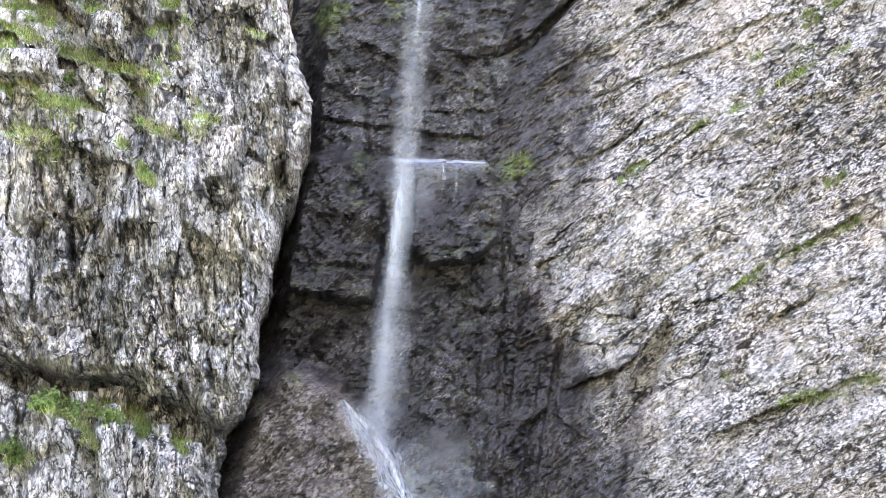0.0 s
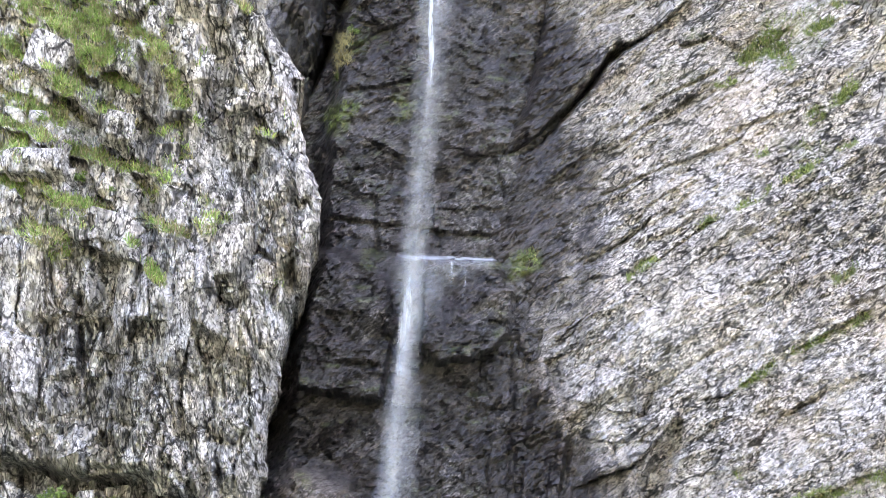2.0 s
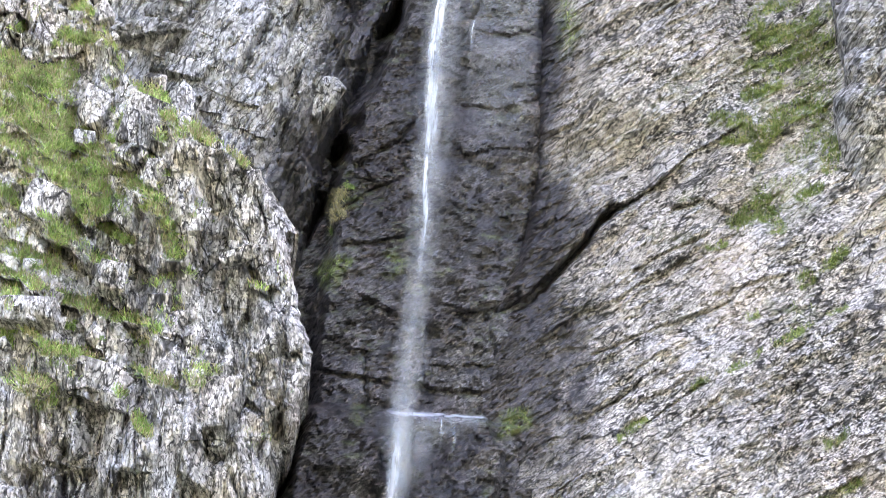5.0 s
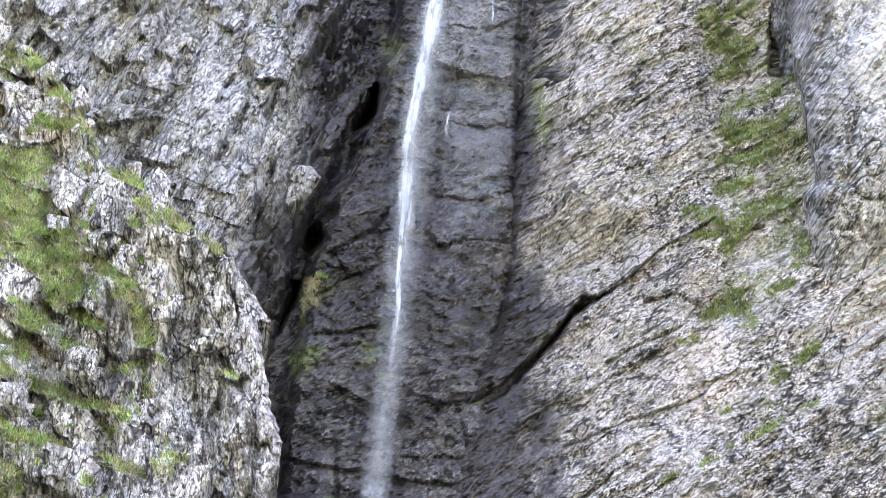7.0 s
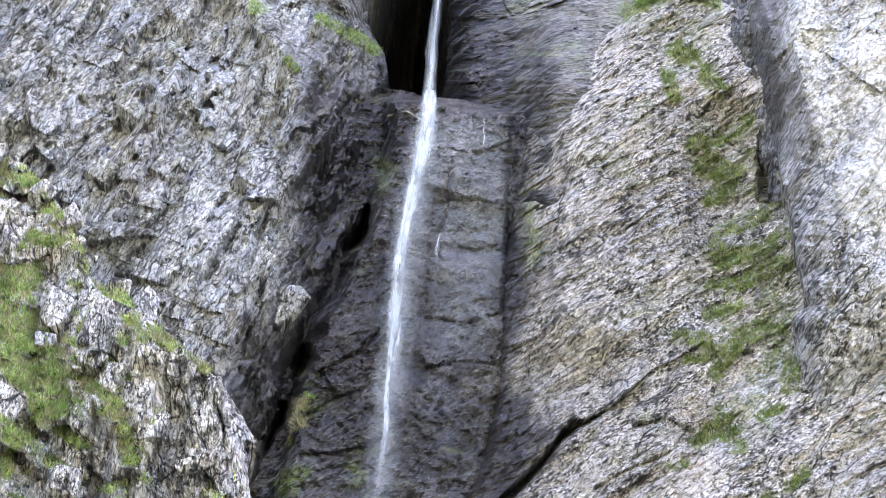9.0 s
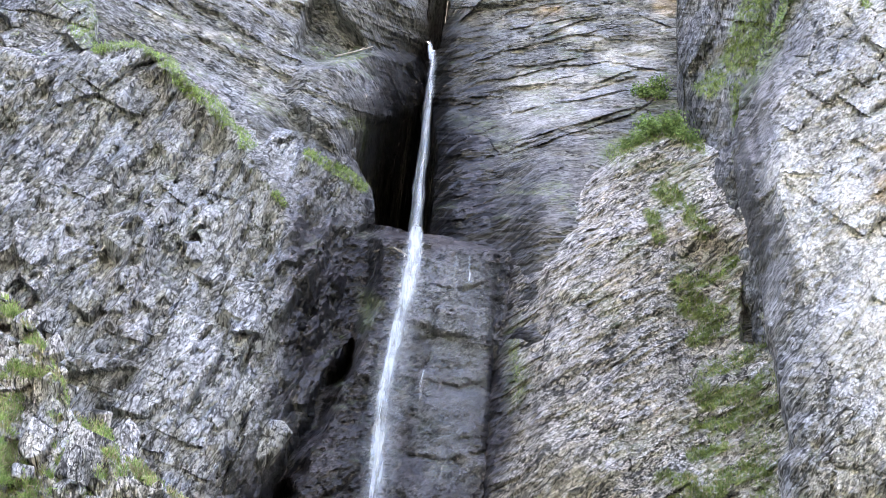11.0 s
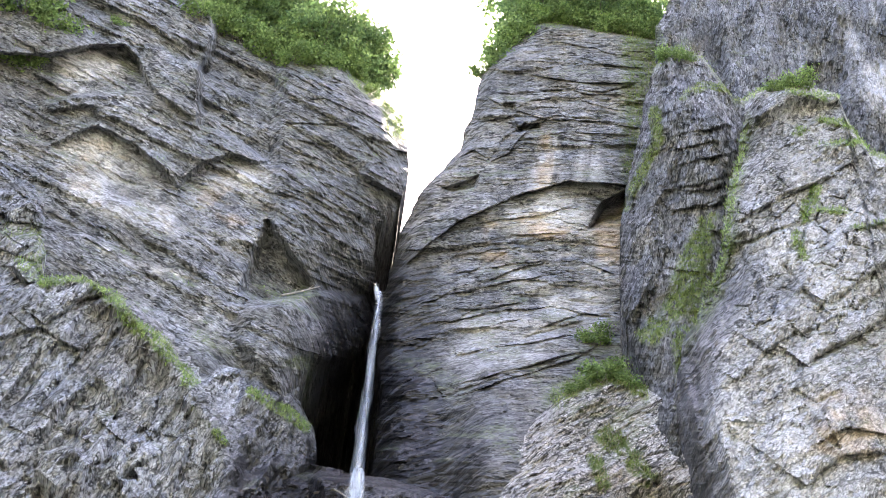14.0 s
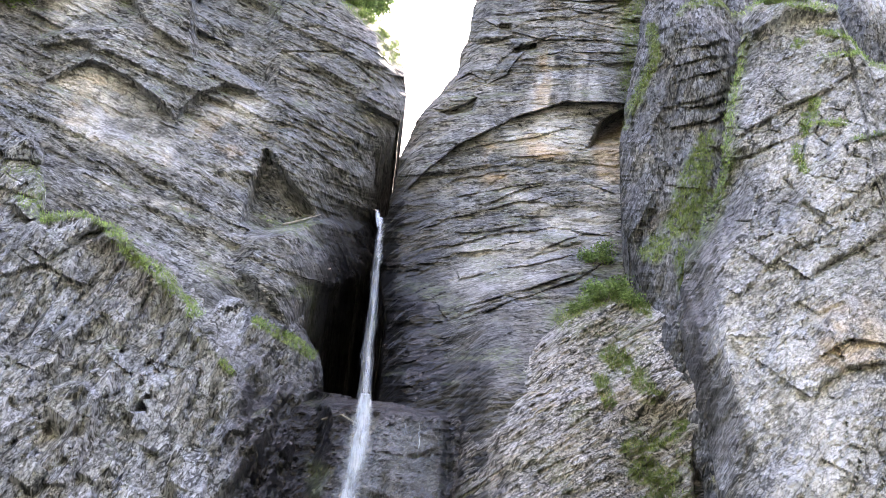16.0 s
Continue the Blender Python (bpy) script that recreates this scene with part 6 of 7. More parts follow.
strand("main_jet", waterfall, main, [0.3, 0.42, 0.38, 0.3, 0.34, 0.2, 0.2, 0.16, 0.12, 0.14], 0.6, [0.75, 0.75, 0.6, 0.7, 0.75, 0.65, 0.75, 0.6, 0.2, 0.3], JET, 14, steps=180)
strand("main_jet", waterfall, [(x + 0.2, y + 0.15, z) for x, y, z in main], [0.14, 0.28, 0.36, 0.24, 0.18, 0.26, 0.12, 0.1, 0.1], 0.7, [0.6, 0.9, 0.5, 0.35, 0.5, 0.6, 0.1, 0.0, 0.0], JET, 15, steps=180)
strand("main_jet", waterfall, [(x - 0.16, y - 0.1, z - 0.4) for x, y, z in main[:7]], [0.06, 0.12, 0.1, 0.16, 0.08], 0.7, [0.2, 0.5, 0.7, 0.5, 0.0], JET, 23, steps=140)
strand("main_veil", waterfall, main, [0.55, 0.7, 0.8, 0.75, 0.7, 0.7, 0.7, 0.75, 0.7], 0.5, [0.35, 0.4, 0.4, 0.36, 0.34, 0.34, 0.34, 0.36, 0.45], VEIL, 16, steps=150)
strand("main_veil", waterfall, [(x + 0.6, y + 0.3, z - 1.5) for x, y, z in main[1:8]], [0.3, 0.5, 0.55, 0.5, 0.45], 0.5, [0.0, 0.28, 0.32, 0.25, 0.0], VEIL, 24, steps=120)
strand("lower_jet", waterfall, lower, [0.12, 0.24, 0.22, 0.18, 0.16, 0.14], 0.6, [0.05, 0.65, 0.5, 0.35, 0.2, 0.1], JET, 17)
strand("lower_veil", waterfall, lower, [0.45, 0.5, 0.55, 0.6, 0.5], 0.55, [0.6, 0.55, 0.5, 0.45, 0.15], VEIL, 18)
strand("lower_veil", waterfall, [(x + 0.25, y + 0.1, z) for x, y, z in lower], [0.3, 0.45, 0.6, 0.75, 0.7], 0.5, [0.45, 0.5, 0.5, 0.4, 0.1], VEIL, 19)
slide = [tuple(on_face(WET, x, z) + np.array([0, -0.12, 0.05])) for x, z in ((-3.75, 8.1), (-3.3, 7.6), (-2.8, 7.1), (-2.2, 6.4), (-1.7, 5.6), (-1.25, 4.8), (-1.0, 3.6), (-0.9, 2.0), (-0.85, 0.5))]
strand("slide", waterfall, slide, [0.1, 0.18, 0.22, 0.2, 0.16, 0.15, 0.15], 0.5, [0.8, 1.0, 1.0, 1.0, 1.0, 1.0, 1.0], JET, 20)
film("slide_film", waterfall, WET, [(-3.9, 8.3), (-3.0, 7.9), (-1.4, 6.2), (-0.4, 4.0), (-0.3, 1.5), (-1.5, 1.5), (-2.0, 4.6), (-3.4, 7.0)], 0.07, 0.6, 0.3)
film("spray_film", waterfall, WET, [(-1.8, 6.6), (0.4, 7.1), (2.6, 6.2), (3.3, 4.6), (3.0, 2.0), (-0.6, 2.0)], 0.06, 0.28, 0.8)
film("ledge_film", waterfall, WET, [(-2.7, 19.15), (-2, 19.1), (1.4, 19.1), (1.4, 18.8), (-2, 18.75), (-2.7, 18.95)], 0.1, 1.0, 0.12, 1, RILL)
film("ledge_film", waterfall, WET, [(-2.6, 18.9), (1.3, 19), (1.1, 18.4), (-0.6, 17.5), (-1.3, 15.2), (-2, 15.1), (-2.8, 17.4)], 0.06, 0.25, 0.3, 1)
strand("jet_head", waterfall, [(-2.3, 66.9, 66.4), (-2.2, 66.8, 65.7), (-2.12, 66.6, 64.6)], [0.14, 0.22, 0.1], 0.7, [0.5, 0.9, 0.7], JET, 31, steps=24)
# thin running water whose pale cover also paints the sky's sheen on the slab
film("slab_sheen_film", waterfall, WET, [(-1.4, 47.6), (2.6, 47.5), (2.9, 40), (2.4, 34), (0.6, 33), (-0.8, 40)], 0.05, 0.2, 0.8)
for x0, z0, z1, wide in ((1.55, 47.9, 44.6, 0.06), (0.75, 47.9, 45.8, 0.05), (-0.35, 40.2, 37.6, 0.08), (0.2, 18.6, 16.9, 0.06), (-0.35, 18.6, 17.2, 0.05)):
    pts = [tuple(on_face(WET, x0 + 0.03 * math.sin(z0 + 3 * k), z0 + (z1 - z0) * k) + np.array([0, -0.1, 0])) for k in np.linspace(0, 1, 8)]
    strand("trickle", waterfall, pts, [wide, wide, wide * 0.6], 0.5, [0.7, 0.5, 0.15], JET, int(90 + x0 * 10), steps=30, ring=8)


# ---- what grows on the rock ----
def grass(name, label, mass, seed, per_metre, material, least=0.45, long=(0.2, 0.46), clump=0.8):
    """Tufts of blades that stand out and bend over, rooted where the rock holds soil."""
    rng = np.random.default_rng(seed)
    f, n, m = mass["face"].reshape(-1, 3), mass["normal"].reshape(-1, 3), mass["moss"].ravel()
    tufted = smooth(-0.1, 0.3, fbm(f[:, 0] * 2.4, f[:, 2] * 2.4, seed, 3)) if clump else 1.0
    chance = np.clip(m - least, 0, 1) * (1 - clump + clump * tufted)
    count = int(chance.sum() * mass["cell"] ** 2 * per_metre)
    if count < 3:
        return
    root = rng.choice(len(f), count, p=chance / chance.sum())
    p = f[root] + rng.normal(0, 0.05, (count, 3)) - n[root] * 0.02
    length = rng.uniform(*long, count)[:, None]
    lean = n[root] * 0.55 + np.array([0, -0.1, 0.75]) + rng.normal(0, 0.38, (count, 3))
    lean /= np.linalg.norm(lean, axis=1, keepdims=True)
    side = np.cross(lean, np.array([0, -1.0, 0.15])) + rng.normal(0, 0.25, (count, 3))
    side /= np.linalg.norm(side, axis=1, keepdims=True) + 1e-6
    wide = rng.uniform(0.007, 0.016, count)[:, None]
    knee, tip = p + lean * length * 0.55, p + lean * length * 0.75 + np.array([0, -0.12, -0.5]) * length
    verts = np.stack([p - side * wide, p + side * wide, knee + side * wide * 0.8, knee - side * wide * 0.8, tip, tip], 1)
    base = np.arange(count)[:, None] * 6
    faces = np.concatenate([base + [0, 1, 2, 3], base + [3, 2, 4, 5]], 0)
    verts[:, 5] += side * 0.004
    ob = link_mesh(name, verts.reshape(-1, 3), faces, material)
    tagged(ob, label, "grass", kind="stuff")


def leaf_cloud(centres, spread, count, size, rng, droop=0.2):
    """Separate leaves, each two folded faces, scattered round the given points."""
    c = centres[rng.integers(0, len(centres), count)]
    p = c + rng.normal(0, 1, (count, 3)) * spread
    d = rng.normal(0, 1, (count, 3)) + np.array([0, 0, -droop])
    d /= np.linalg.norm(d, axis=1, keepdims=True)
    side = np.cross(d, rng.normal(0, 1, (count, 3)))
    side /= np.linalg.norm(side, axis=1, keepdims=True)
    fold = np.cross(d, side) * 0.18
    k = size * rng.uniform(0.6, 1.25, (count, 1))
    verts = np.stack([p, p + (d * 0.5 + side * 0.34 + fold) * k, p + d * k, p + (d * 0.5 - side * 0.34 + fold) * k], 1)
    base = np.arange(count)[:, None] * 4
    return verts.reshape(-1, 3), np.concatenate([base + [0, 1, 2], base + [0, 2, 3]], 0)


def tube(bm, points, radii, ring=7):
    loops = []
    for (p, r) in zip(points, radii):
        loops.append([bm.verts.new((p[0] + r * math.cos(2 * math.pi * k / ring), p[1] + r * math.sin(2 * math.pi * k / ring), p[2])) for k in range(ring)])
    for one, two in zip(loops, loops[1:]):
        for k in range(ring):
            bm.faces.new((one[k], one[(k + 1) % ring], two[(k + 1) % ring], two[k]))
    bm.faces.new(loops[-1])
    bm.faces.new(list(reversed(loops[0])))


def make_tree(label, height, width, seed, leaves=5200, leaf=0.27, trunk=0.16):
    """A broadleaved tree: tapered bent trunk, limbs, and a crown of leaves in uneven clumps."""
    rng = np.random.default_rng(seed)
    tree = tagged(new("tree"), label, "tree", group="trees on the cliff edge")
    lean = rng.normal(0, 0.08, 2)
    spine = [np.array([lean[0] * k * k * height, lean[1] * k * k * height, k * height * 0.85]) for k in np.linspace(0, 1, 7)]
    bm = bmesh.new()
    tube(bm, spine, [trunk * (1.25 - k) for k in np.linspace(0, 1, 7)])
    part("trunk", bm, BARK, tree)
    centres = []
    for k in range(11):
        at = 0.28 + 0.66 * k / 10
        start = spine[int(at * 6)] * (1 - (at * 6) % 1) + spine[min(6, int(at * 6) + 1)] * ((at * 6) % 1)
        turn = k * 2.4 + rng.uniform(-0.4, 0.4)
        reach = width * 0.5 * (1 - 0.75 * abs(at - 0.45) / 0.55) * rng.uniform(0.7, 1.15)
        end = start + np.array([math.cos(turn) * reach, math.sin(turn) * reach, reach * rng.uniform(0.1, 0.55)])
        mid = (start + end) / 2 + np.array([0, 0, 0.12 * reach])
        bm = bmesh.new()
        tube(bm, [start, mid, end], [trunk * 0.42 * (1.15 - at), trunk * 0.28 * (1.15 - at), 0.012], 5)
        part("limb", bm, BARK, tree)
        for q in (0.5, 0.8, 1.05):
            centres.append(start + (end - start) * q + rng.normal(0, 0.09 * width, 3))
    centres.append(spine[-1] + np.array([0, 0, 0.1 * height]))
    verts, faces = leaf_cloud(np.array(centres), np.array([0.075, 0.075, 0.05]) * width, leaves, leaf, rng)
    link_mesh("crown", verts, faces, LEAVES, parent=tree, smooth_faces=False)
    return tree


def make_bush(label, width, seed, leaves=900, leaf=0.16, material=None, group="bushes on the rock"):
    """A low shrub: stems from one foot and uneven clumps of leaves."""
    rng = np.random.default_rng(seed)
    bush = tagged(new("bush"), label, "bush", group=group)
    centres = []
    for k in range(7):
        turn, up = k * 0.9 + rng.uniform(-0.3, 0.3), rng.uniform(0.45, 0.9)
        end = np.array([math.cos(turn) * width * 0.4, math.sin(turn) * width * 0.4, up * width * 0.7])
        bm = bmesh.new()
        tube(bm, [(0, 0, 0), end * 0.55 + np.array([0, 0, 0.06 * width]), end], [0.03, 0.02, 0.006], 5)
        part("stem", bm, BARK, bush)
        centres += [end * q for q in (0.6, 0.85, 1.05)]
    verts, faces = leaf_cloud(np.array(centres), np.array([0.12, 0.12, 0.08]) * width, leaves, leaf, rng)
    link_mesh("foliage", verts, faces, material or LEAVES, parent=bush, smooth_faces=False)
    return bush


GREEN = "fresh green mountain grass growing on rock ledges"
grass("grass_left_buttress", GREEN, LEFT, 1, 1100, GRASS, 0.25, (0.25, 0.6), 0.85)
grass("dry_grass_left_buttress", "bleached dry grass hanging from rock steps", LEFT, 2, 500, DRY_GRASS, 0.25, (0.3, 0.65), 0.6)
grass("grass_shoulder", GREEN, SHOULDER, 3, 650, GRASS, 0.35)
grass("grass_turret", GREEN, TURRET, 13, 420, GRASS, 0.4)
grass("grass_right_wall", GREEN, RIGHT, 4, 700, MOSS_TUFTS, 0.35)
grass("dry_grass_right_wall", "bleached dry grass in rock cracks", RIGHT, 5, 220, DRY_GRASS, 0.4)
grass("grass_wet_wall", "moss and small plants on the wet rock ledges", WET, 6, 400, MOSS_TUFTS, 0.45, (0.1, 0.25))
WET["moss"] = inside(WET["face"][..., 0], WET["face"][..., 2], [(-6.6, 30.8), (-5.7, 30.2), (-5.4, 28.6), (-6.2, 28.6)], 0.35)
grass("dry_grass_cleft", "bleached dry grass clump hanging in the dark cleft", WET, 12, 700, DRY_GRASS, 0.3, (0.3, 0.6), 0.2)
grass("grass_banded_wall", GREEN, BANDED, 7, 450, MOSS_TUFTS, 0.45)
grass("grass_pillar", GREEN, PILLAR, 8, 480, MOSS_TUFTS, 0.4)
grass("grass_near_pillar", GREEN, NEAR, 9, 420, GRASS, 0.4)
grass("grass_upper_wall", GREEN, UPPER, 10, 380, GRASS, 0.45)
grass("grass_high_wall", GREEN, HIGH, 11, 160, GRASS, 0.4)

# trees on the two shoulders above the gorge
TREE_A = make_tree("broadleaved green tree leaning out over the cliff edge", 9.5, 8.0, 71, 5600, 0.33)
TREE_B = make_tree("small bushy beech tree on the cliff edge", 6.5, 6.5, 72, 4600, 0.31)
TREE_C = make_tree("slender green tree on the cliff edge", 11.0, 6.5, 73, 5200, 0.34)


def crest(mass, x):
    row = mass["face"][-1]
    return row[np.argmin(np.abs(row[:, 0] - x))]


def plant(first, model, mass, spots):
    for k, (x, back, size, turn) in enumerate(spots):
        p = crest(mass, x)
        m = pose(p[0], p[1] + back, p[2] + 0.45 * back / 20 - 0.1, 0, 0, turn) @ Matrix.Scale(size, 4)
        if first and k == 0:
            model.matrix_basis = m
        else:
            tree = copy_thing(model, m)
            tree.scale = (size, size, size)


plant(True, TREE_A, UPPER, [(-16.0, 1.5, 1.0, 20), (-11.2, 1.6, 0.95, 140), (-7.4, 1.8, 0.85, 250), (-19.8, 3.5, 1.1, 80)])
plant(True, TREE_B, UPPER, [(-14.2, 0.6, 1.0, 10), (-9.4, 0.7, 1.05, 100), (-6.0, 0.9, 0.8, 200), (-12.6, 0.5, 0.75, 300), (-17.6, 0.8, 0.9, 50)])
plant(True, TREE_C, UPPER, [(-9.0, 3.5, 0.9, 0), (-13.0, 4.0, 1.0, 120), (-6.8, 4.2, 0.75, 220)])
plant(False, TREE_C, UPPER, [(-19.0, 6.5, 1.5, 40), (-15.2, 7.0, 1.6, 160), (-11.6, 6.5, 1.5, 280), (-8.6, 6.8, 1.3, 80), (-5.2, 2.2, 0.7, 200)])
plant(False, TREE_C, BANDED, [(8.0, 6.5, 1.4, 20), (11.5, 7.0, 1.5, 140), (15.0, 6.5, 1.5, 260)])
plant(False, TREE_A, BANDED, [(6.2, 1.2, 0.9, 60), (10.5, 1.5, 1.0, 170), (14.5, 1.8, 0.9, 280)])
plant(False, TREE_B, BANDED, [(7.9, 0.5, 0.95, 30), (12.2, 0.6, 1.0, 130), (15.6, 0.6, 0.9, 220), (9.6, 0.6, 0.8, 330)])
plant(False, TREE_C, BANDED, [(8.4, 3.5, 0.9, 90), (12.9, 3.6, 0.95, 210), (5.9, 2.6, 0.7, 10)])

BUSH = make_bush("low green bush rooted in the rock face", 2.2, 81, 1500, 0.19, HERB)


def shrubs(model, spots, first=True):
    for k, (mass, x, z, size, turn) in enumerate(spots):
        p = on_face(mass, x, z)
        m = pose(p[0], p[1] + 0.1, p[2] - 0.1, 18, 0, turn) @ Matrix.Scale(size, 4)
        if first and k == 0:
            model.matrix_basis = m
        else:
            copy_thing(model, m).scale = (size, size, size)


shrubs(BUSH, [(UPPER, -5.2, 87.2, 0.6, 100), (UPPER, -3.6, 85.6, 0.5, 190),
              (RIGHT, 11.0, 55.4, 1.0, 30), (RIGHT, 12.4, 54.6, 0.8, 110), (RIGHT, 9.9, 54.6, 0.6, 200), (BANDED, 11.6, 63.4, 0.9, 10),
              (PILLAR, 15.3, 84.4, 0.8, 45), (PILLAR, 16.8, 84.9, 0.6, 135), (NEAR, 22.0, 75.6, 0.9, 20), (NEAR, 20.6, 75.2, 0.6, 120)])
for mass, spots in ((UPPER, [(-17.1, 89.9, 1.5), (-15.9, 89.9, 1.3), (-14.7, 89.6, 1.6), (-13.4, 88.4, 1.3), (-12.2, 88.2, 1.5), (-11.0, 88.2, 1.2), (-9.8, 88.6, 1.4), (-8.6, 88.8, 1.2), (-7.3, 89.0, 1.3), (-6.3, 88.2, 1.0), (-30.7, 87.3, 2.2), (-29.0, 86.0, 1.5),
                             (-30.0, 80.5, 1.6), (-28.9, 82.3, 1.0), (-18.6, 91.5, 1.2), (-19.0, 94.0, 1.1), (-24.4, 88.2, 0.6), (-13.6, 90.8, 1.8), (-16.2, 91.6, 1.7), (-10.6, 90.2, 1.7), (-8.0, 90.2, 1.5)]),
                    (BANDED, [(2.9, 93.2, 1.0), (3.4, 95.0, 1.4), (4.4, 96.6, 1.5), (5.5, 98.4, 1.5), (6.8, 100.4, 1.4), (8.2, 100.8, 1.3), (10.0, 100.4, 1.4), (11.6, 99.9, 1.5), (13.2, 99.6, 1.3), (14.8, 99.6, 1.4), (16.2, 99.8, 1.2), (4.0, 98.6, 1.7), (5.2, 100.4, 1.8)])):
    for k, (x, z, size) in enumerate(spots):
        p = on_plan(mass, x, z)
        copy_thing(BUSH, pose(p[0], p[1] + 0.2, p[2] - 0.35 * size, 22, 0, 73 * k) @ Matrix.Scale(size, 4)).scale = (size, size, size)
HERBS = make_bush("clump of broad green herb leaves on a wet ledge", 1.0, 82, 420, 0.15, HERB, "herbs on the ledge")
shrubs(HERBS, [(LEFT, -14.0, 6.5, 1.0, 0), (LEFT, -13.2, 6.3, 0.9, 50), (LEFT, -12.4, 6.2, 1.0, 120), (LEFT, -11.6, 6.1, 0.8, 200), (LEFT, -10.8, 5.8, 0.7, 260), (LEFT, -14.6, 4.6, 0.9, 20), (LEFT, -15.2, 4.9, 1.0, 75),
               (LEFT, -15.0, 19.2, 0.6, 10), (LEFT, -13.6, 18.6, 0.5, 80), (LEFT, -16.4, 21.0, 0.6, 170), (WET, -5.6, 30.2, 0.6, 45), (WET, -6.2, 28.4, 0.5, 150)])


# ---- loose and jointed blocks that lie on the steps of the cliff ----
def block_mesh(seed, material):
    """An angular broken block: a hull of flat faces with uneven corners."""
    rng = np.random.default_rng(seed)
    bm = bmesh.new()
    for sx in (-1, 1):
        for sy in (-1, 1):
            for sz in (-1, 1):
                bm.verts.new(np.array([sx, sy, sz]) * rng.uniform(0.55, 1.0, 3))
    for _ in range(6):
        p = rng.normal(0, 1, 3)
        bm.verts.new(p / np.abs(p).max() * rng.uniform(0.85, 1.1))
    hull = bmesh.ops.convex_hull(bm, input=bm.verts)
    bmesh.ops.delete(bm, geom=list({g for g in hull["geom_interior"] + hull["geom_unused"] if isinstance(g, bmesh.types.BMVert)}), context="VERTS")
    bmesh.ops.dissolve_limit(bm, angle_limit=radians(9), verts=bm.verts, edges=bm.edges)
    bmesh.ops.bevel(bm, geom=list(bm.edges), offset=0.05, segments=1, affect="EDGES")
    me = bpy.data.meshes.new("block")
    bm.to_mesh(me)
    bm.free()
    me.materials.append(material)
    return me


def scatter_blocks(parent_name, mass, material, seed, count, zone, sizes, turn, sink=0.35):
    rng = np.random.default_rng(seed)
    meshes = [block_mesh(seed * 10 + k, material) for k in range(7)]
    f, n = mass["face"].reshape(-1, 3), mass["normal"].reshape(-1, 3)
    chance = np.clip(zone(f[:, 0], f[:, 2]), 0, 1) * (0.3 + 0.7 * smooth(-0.2, 0.3, fbm(f[:, 0] * 0.5, f[:, 2] * 0.5, seed)))
    home = bpy.data.objects[parent_name]
    for i in rng.choice(len(f), count, p=chance / chance.sum()):
        size = rng.uniform(*sizes) ** 1.0
        ob = new("block", meshes[rng.integers(0, 7)])
        ob.parent = home
        spread = np.array([rng.uniform(0.5, 0.9), rng.uniform(0.6, 1.0), rng.uniform(0.8, 1.7)]) * size
        spin = Euler((rng.normal(0, 0.3), radians(turn) + rng.normal(0, 0.3), rng.normal(0, 0.6)))
        ob.matrix_basis = Matrix.LocRotScale(Vector(f[i] + n[i] * size * (0.35 - sink)), spin, Vector(spread))


scatter_blocks("cliff_left_buttress", LEFT, ROCK_LEFT, 5, 75, lambda x, z: smooth(15, 18, z) * smooth(-7, -10, x + 0.25 * (z - 24)) * (1 - turf_left(x, z)), (0.3, 0.6), -8, 0.95)
scatter_blocks("cliff_left_buttress", LEFT, ROCK_LEFT, 6, 22, lambda x, z: smooth(1.6, 0.2, along(x, L1_TOP) - z), (0.3, 0.7), 20, 0.9)
scatter_blocks("cliff_left_shoulder", SHOULDER, ROCK_UPPER, 7, 55, lambda x, z: smooth(26, 29, z) * smooth(-9, -11, x) * smooth(53, 46, z), (0.3, 0.8), 30, 0.9)
scatter_blocks("cliff_left_buttress", LEFT, ROCK_LEFT, 8, 40, lambda x, z: inside(x, z, RECESS, 0.5), (0.25, 0.55), -8, 0.5)


def set_blocks(parent_name, mass, material, seed, spots):
    """Large jointed blocks bedded in a face: each at its place of the plan, with half its width and height, and its lean."""
    rng = np.random.default_rng(seed)
    meshes = [block_mesh(seed * 10 + k, material) for k in range(6)]
    home = bpy.data.objects[parent_name]
    for k, (x, z, half_wide, half_high, lean) in enumerate(spots):
        deep = 0.15 + 0.55 * min(half_wide, half_high)
        ob = new("block", meshes[k % 6])
        ob.parent = home
        spin = Euler((rng.uniform(-0.25, 0.05), radians(lean), rng.normal(0, 0.18)))
        ob.matrix_basis = Matrix.LocRotScale(Vector(on_plan(mass, x, z)) + Vector((0, 0.45 * deep, 0)), spin, Vector((1.1 * half_wide, deep, 1.1 * half_high)))


BUTTRESS_BLOCKS = [(-13.6, 28.5, 0.94, 1.2, 12), (-13.7, 26.8, 0.56, 0.42, 30), (-12.8, 26.2, 0.4, 0.59, 5), (-15.5, 28.8, 0.61, 0.89, 8), (-11.6, 27.5, 0.56, 0.52, 15), (-9, 23.1, 0.85, 0.31, -28),
                   (-7.6, 22.4, 0.52, 0.47, -20), (-10.8, 24.3, 0.45, 0.66, 5), (-13.6, 21.2, 0.61, 0.63, 8), (-12.6, 20.4, 0.23, 0.42, 0), (-16.3, 19.4, 1.1, 0.61, 0)]
BUTTRESS_SLABS = [(-13.4, 17.1, 1.2, 0.61, 18), (-16.6, 24, 0.85, 0.85, 20), (-17.7, 22.9, 0.7, 0.56, 15), (-7, 21.5, 0.52, 0.61, -10), (-12, 25.6, 0.47, 0.52, 10), (-10.2, 26, 0.61, 0.7, 12),
                  (-8.9, 25, 0.56, 0.61, -15), (-15.7, 27.2, 0.47, 0.38, 0), (-9.1, 16.5, 1.1, 1.2, 5), (-10.3, 14.3, 0.42, 2.1, 3), (-12.4, 14.9, 0.28, 1.8, 2)]
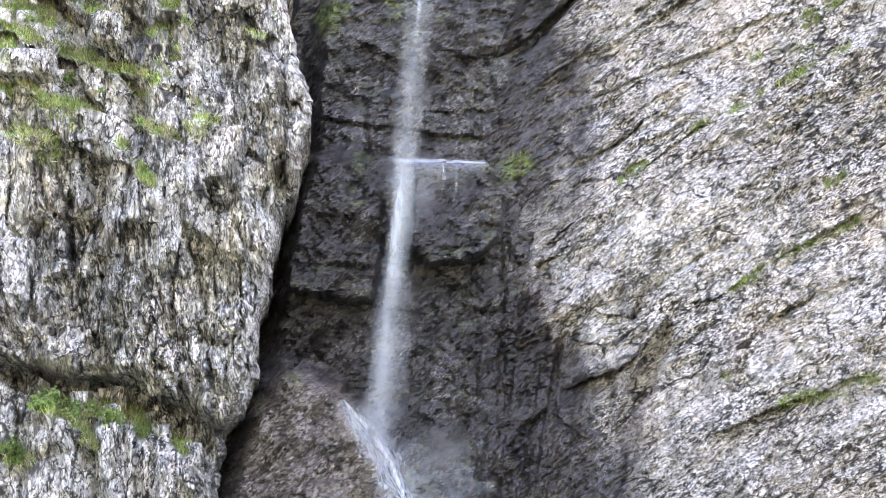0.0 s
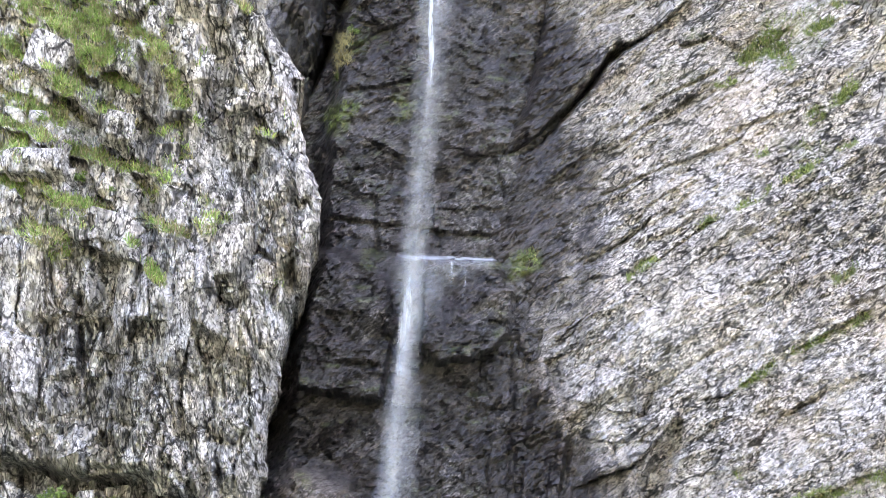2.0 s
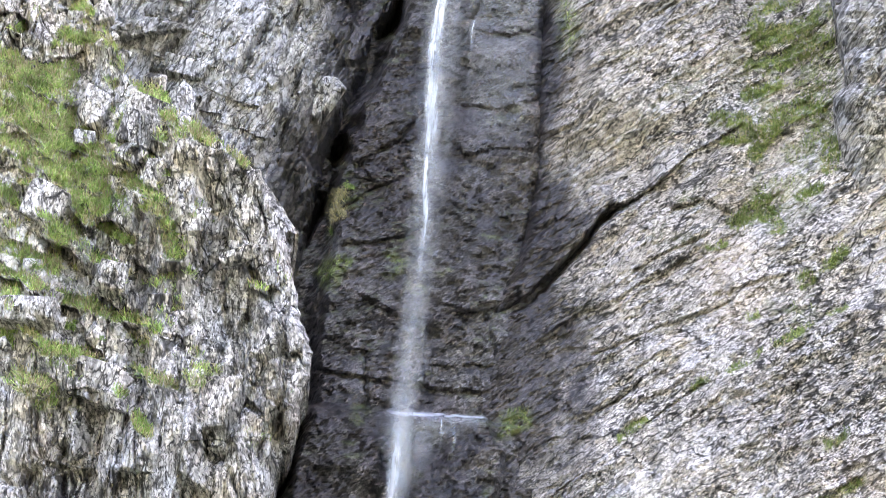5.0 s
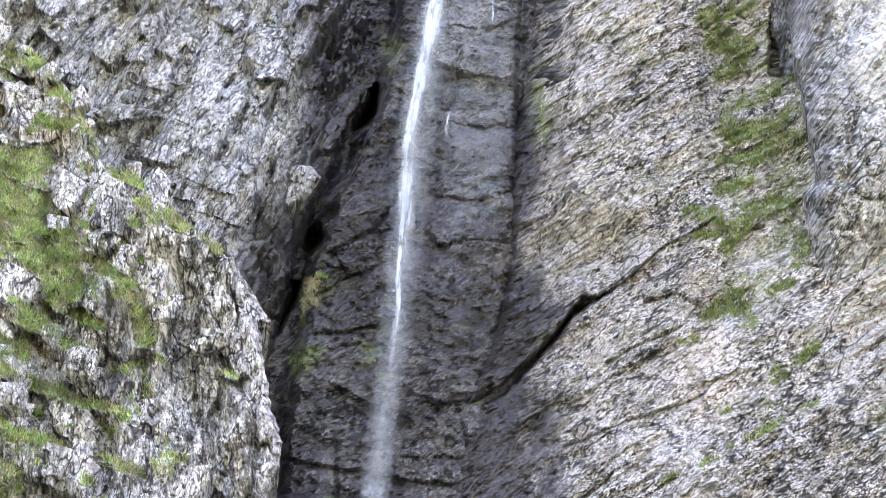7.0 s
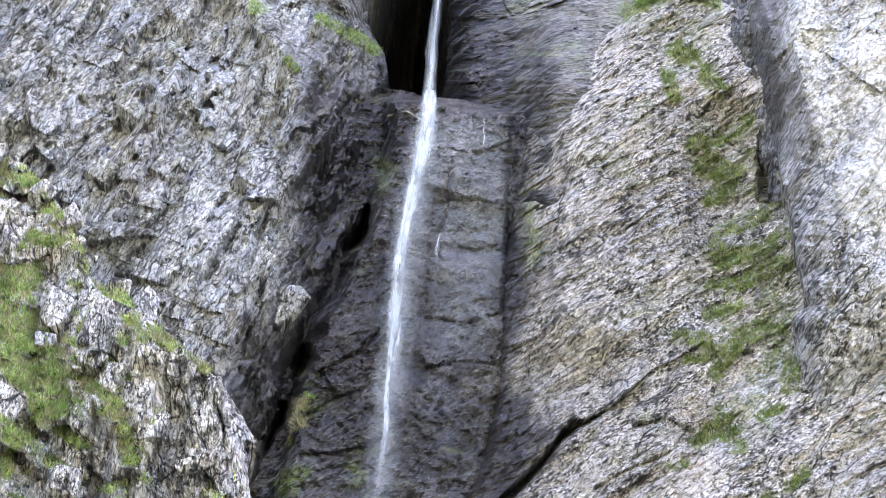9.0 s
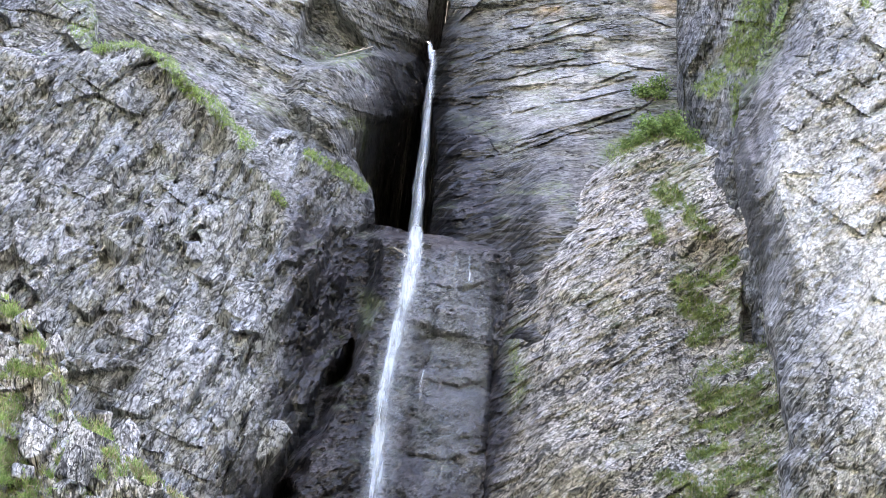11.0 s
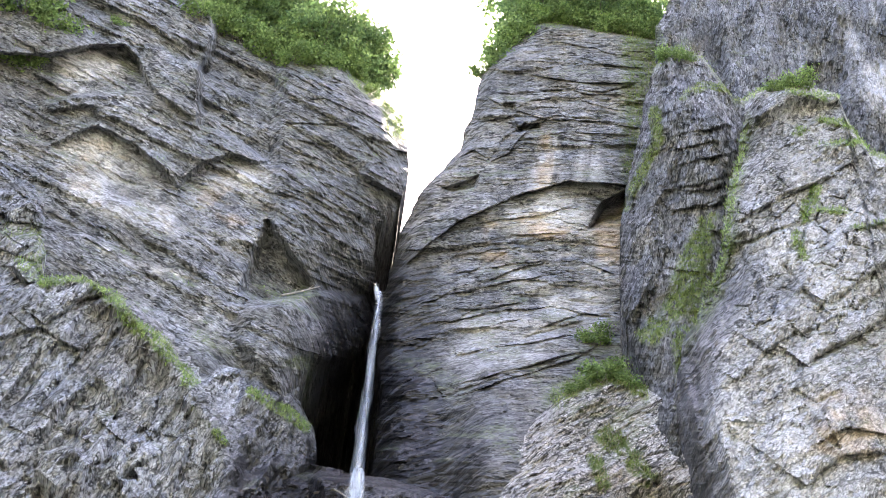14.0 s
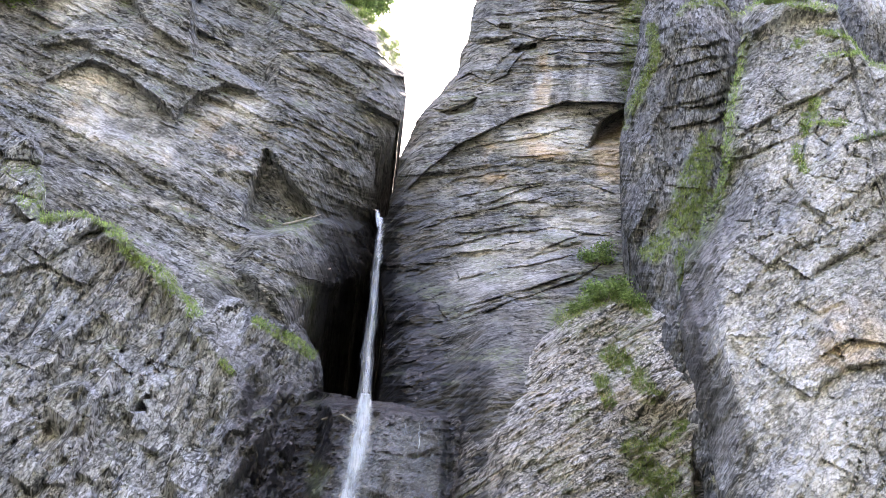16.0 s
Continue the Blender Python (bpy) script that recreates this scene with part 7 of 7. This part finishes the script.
SHOULDER_BLOCKS = [(-16.2, 44.7, 1.2, 1.3, 30), (-9.8, 41.7, 0.9, 1.2, 18), (-20.3, 43.6, 0.95, 1.5, 20), (-12.8, 44.7, 0.36, 0.45, 10), (-11.1, 39, 0.42, 0.42, 20), (-15.4, 38, 0.67, 0.56, 25), (-14.1, 41.4, 0.73, 1.1, 28),
                   (-17.2, 40.4, 0.73, 0.84, 25), (-11.8, 43.8, 0.62, 0.73, 20), (-12.7, 38.3, 0.62, 0.95, 30), (-9.4, 36, 0.67, 1.4, 28), (-13.8, 35.1, 1, 0.56, 10), (-17.3, 36.6, 0.78, 0.39, 20), (-7.5, 34.4, 0.73, 1.4, 30)]
set_blocks("cliff_left_buttress", LEFT, ROCK_LEFT, 15, BUTTRESS_BLOCKS + BUTTRESS_SLABS)
set_blocks("cliff_left_shoulder", SHOULDER, ROCK_UPPER, 16, SHOULDER_BLOCKS)


# ---- dead wood washed down and caught on the rock ----
def dead_wood(label, points, thick, twigs, seed):
    rng = np.random.default_rng(seed)
    log = tagged(new("dead_branch"), label, "branch")
    pts = [np.array(p) for p in points]
    base = pts[0].copy()
    log.location = base
    bm = bmesh.new()
    tube(bm, [p - base for p in pts], [thick * (1.1 - 0.7 * k / (len(pts) - 1)) for k in range(len(pts))], 7)
    part("stem", bm, DEAD_WOOD, log)
    for k in range(twigs):
        at = pts[-1] * (k + 1) / (twigs + 1) + pts[0] * (twigs - k) / (twigs + 1) - base
        tip = at + np.array([rng.normal(0, 0.3), -0.2, rng.uniform(0.1, 0.5)])
        bm = bmesh.new()
        tube(bm, [at, (at + tip) / 2 + rng.normal(0, 0.04, 3), tip], [thick * 0.4, thick * 0.25, 0.008], 5)
        part("twig", bm, DEAD_WOOD, log)


dead_wood("bleached dead branch caught on the wet ledge beside the falls", [on_face(WET, -3.7, 48.2) + np.array([0, -0.25, 0.15]), on_face(WET, -2.7, 47.5) + np.array([0, -0.3, 0.1]), on_face(WET, -1.5, 46.8) + np.array([0, -0.35, 0.1])], 0.1, 3, 5)
dead_wood("thin grey dead branch lying across the rock above the cave", [on_plan(UPPER, -8.0, 63.6) + np.array([0, -0.1, 0.1]), on_plan(UPPER, -6.9, 64.2) + np.array([0, -0.15, 0.1]), on_plan(UPPER, -5.8, 65.0) + np.array([0, -0.15, 0.1])], 0.09, 2, 6)
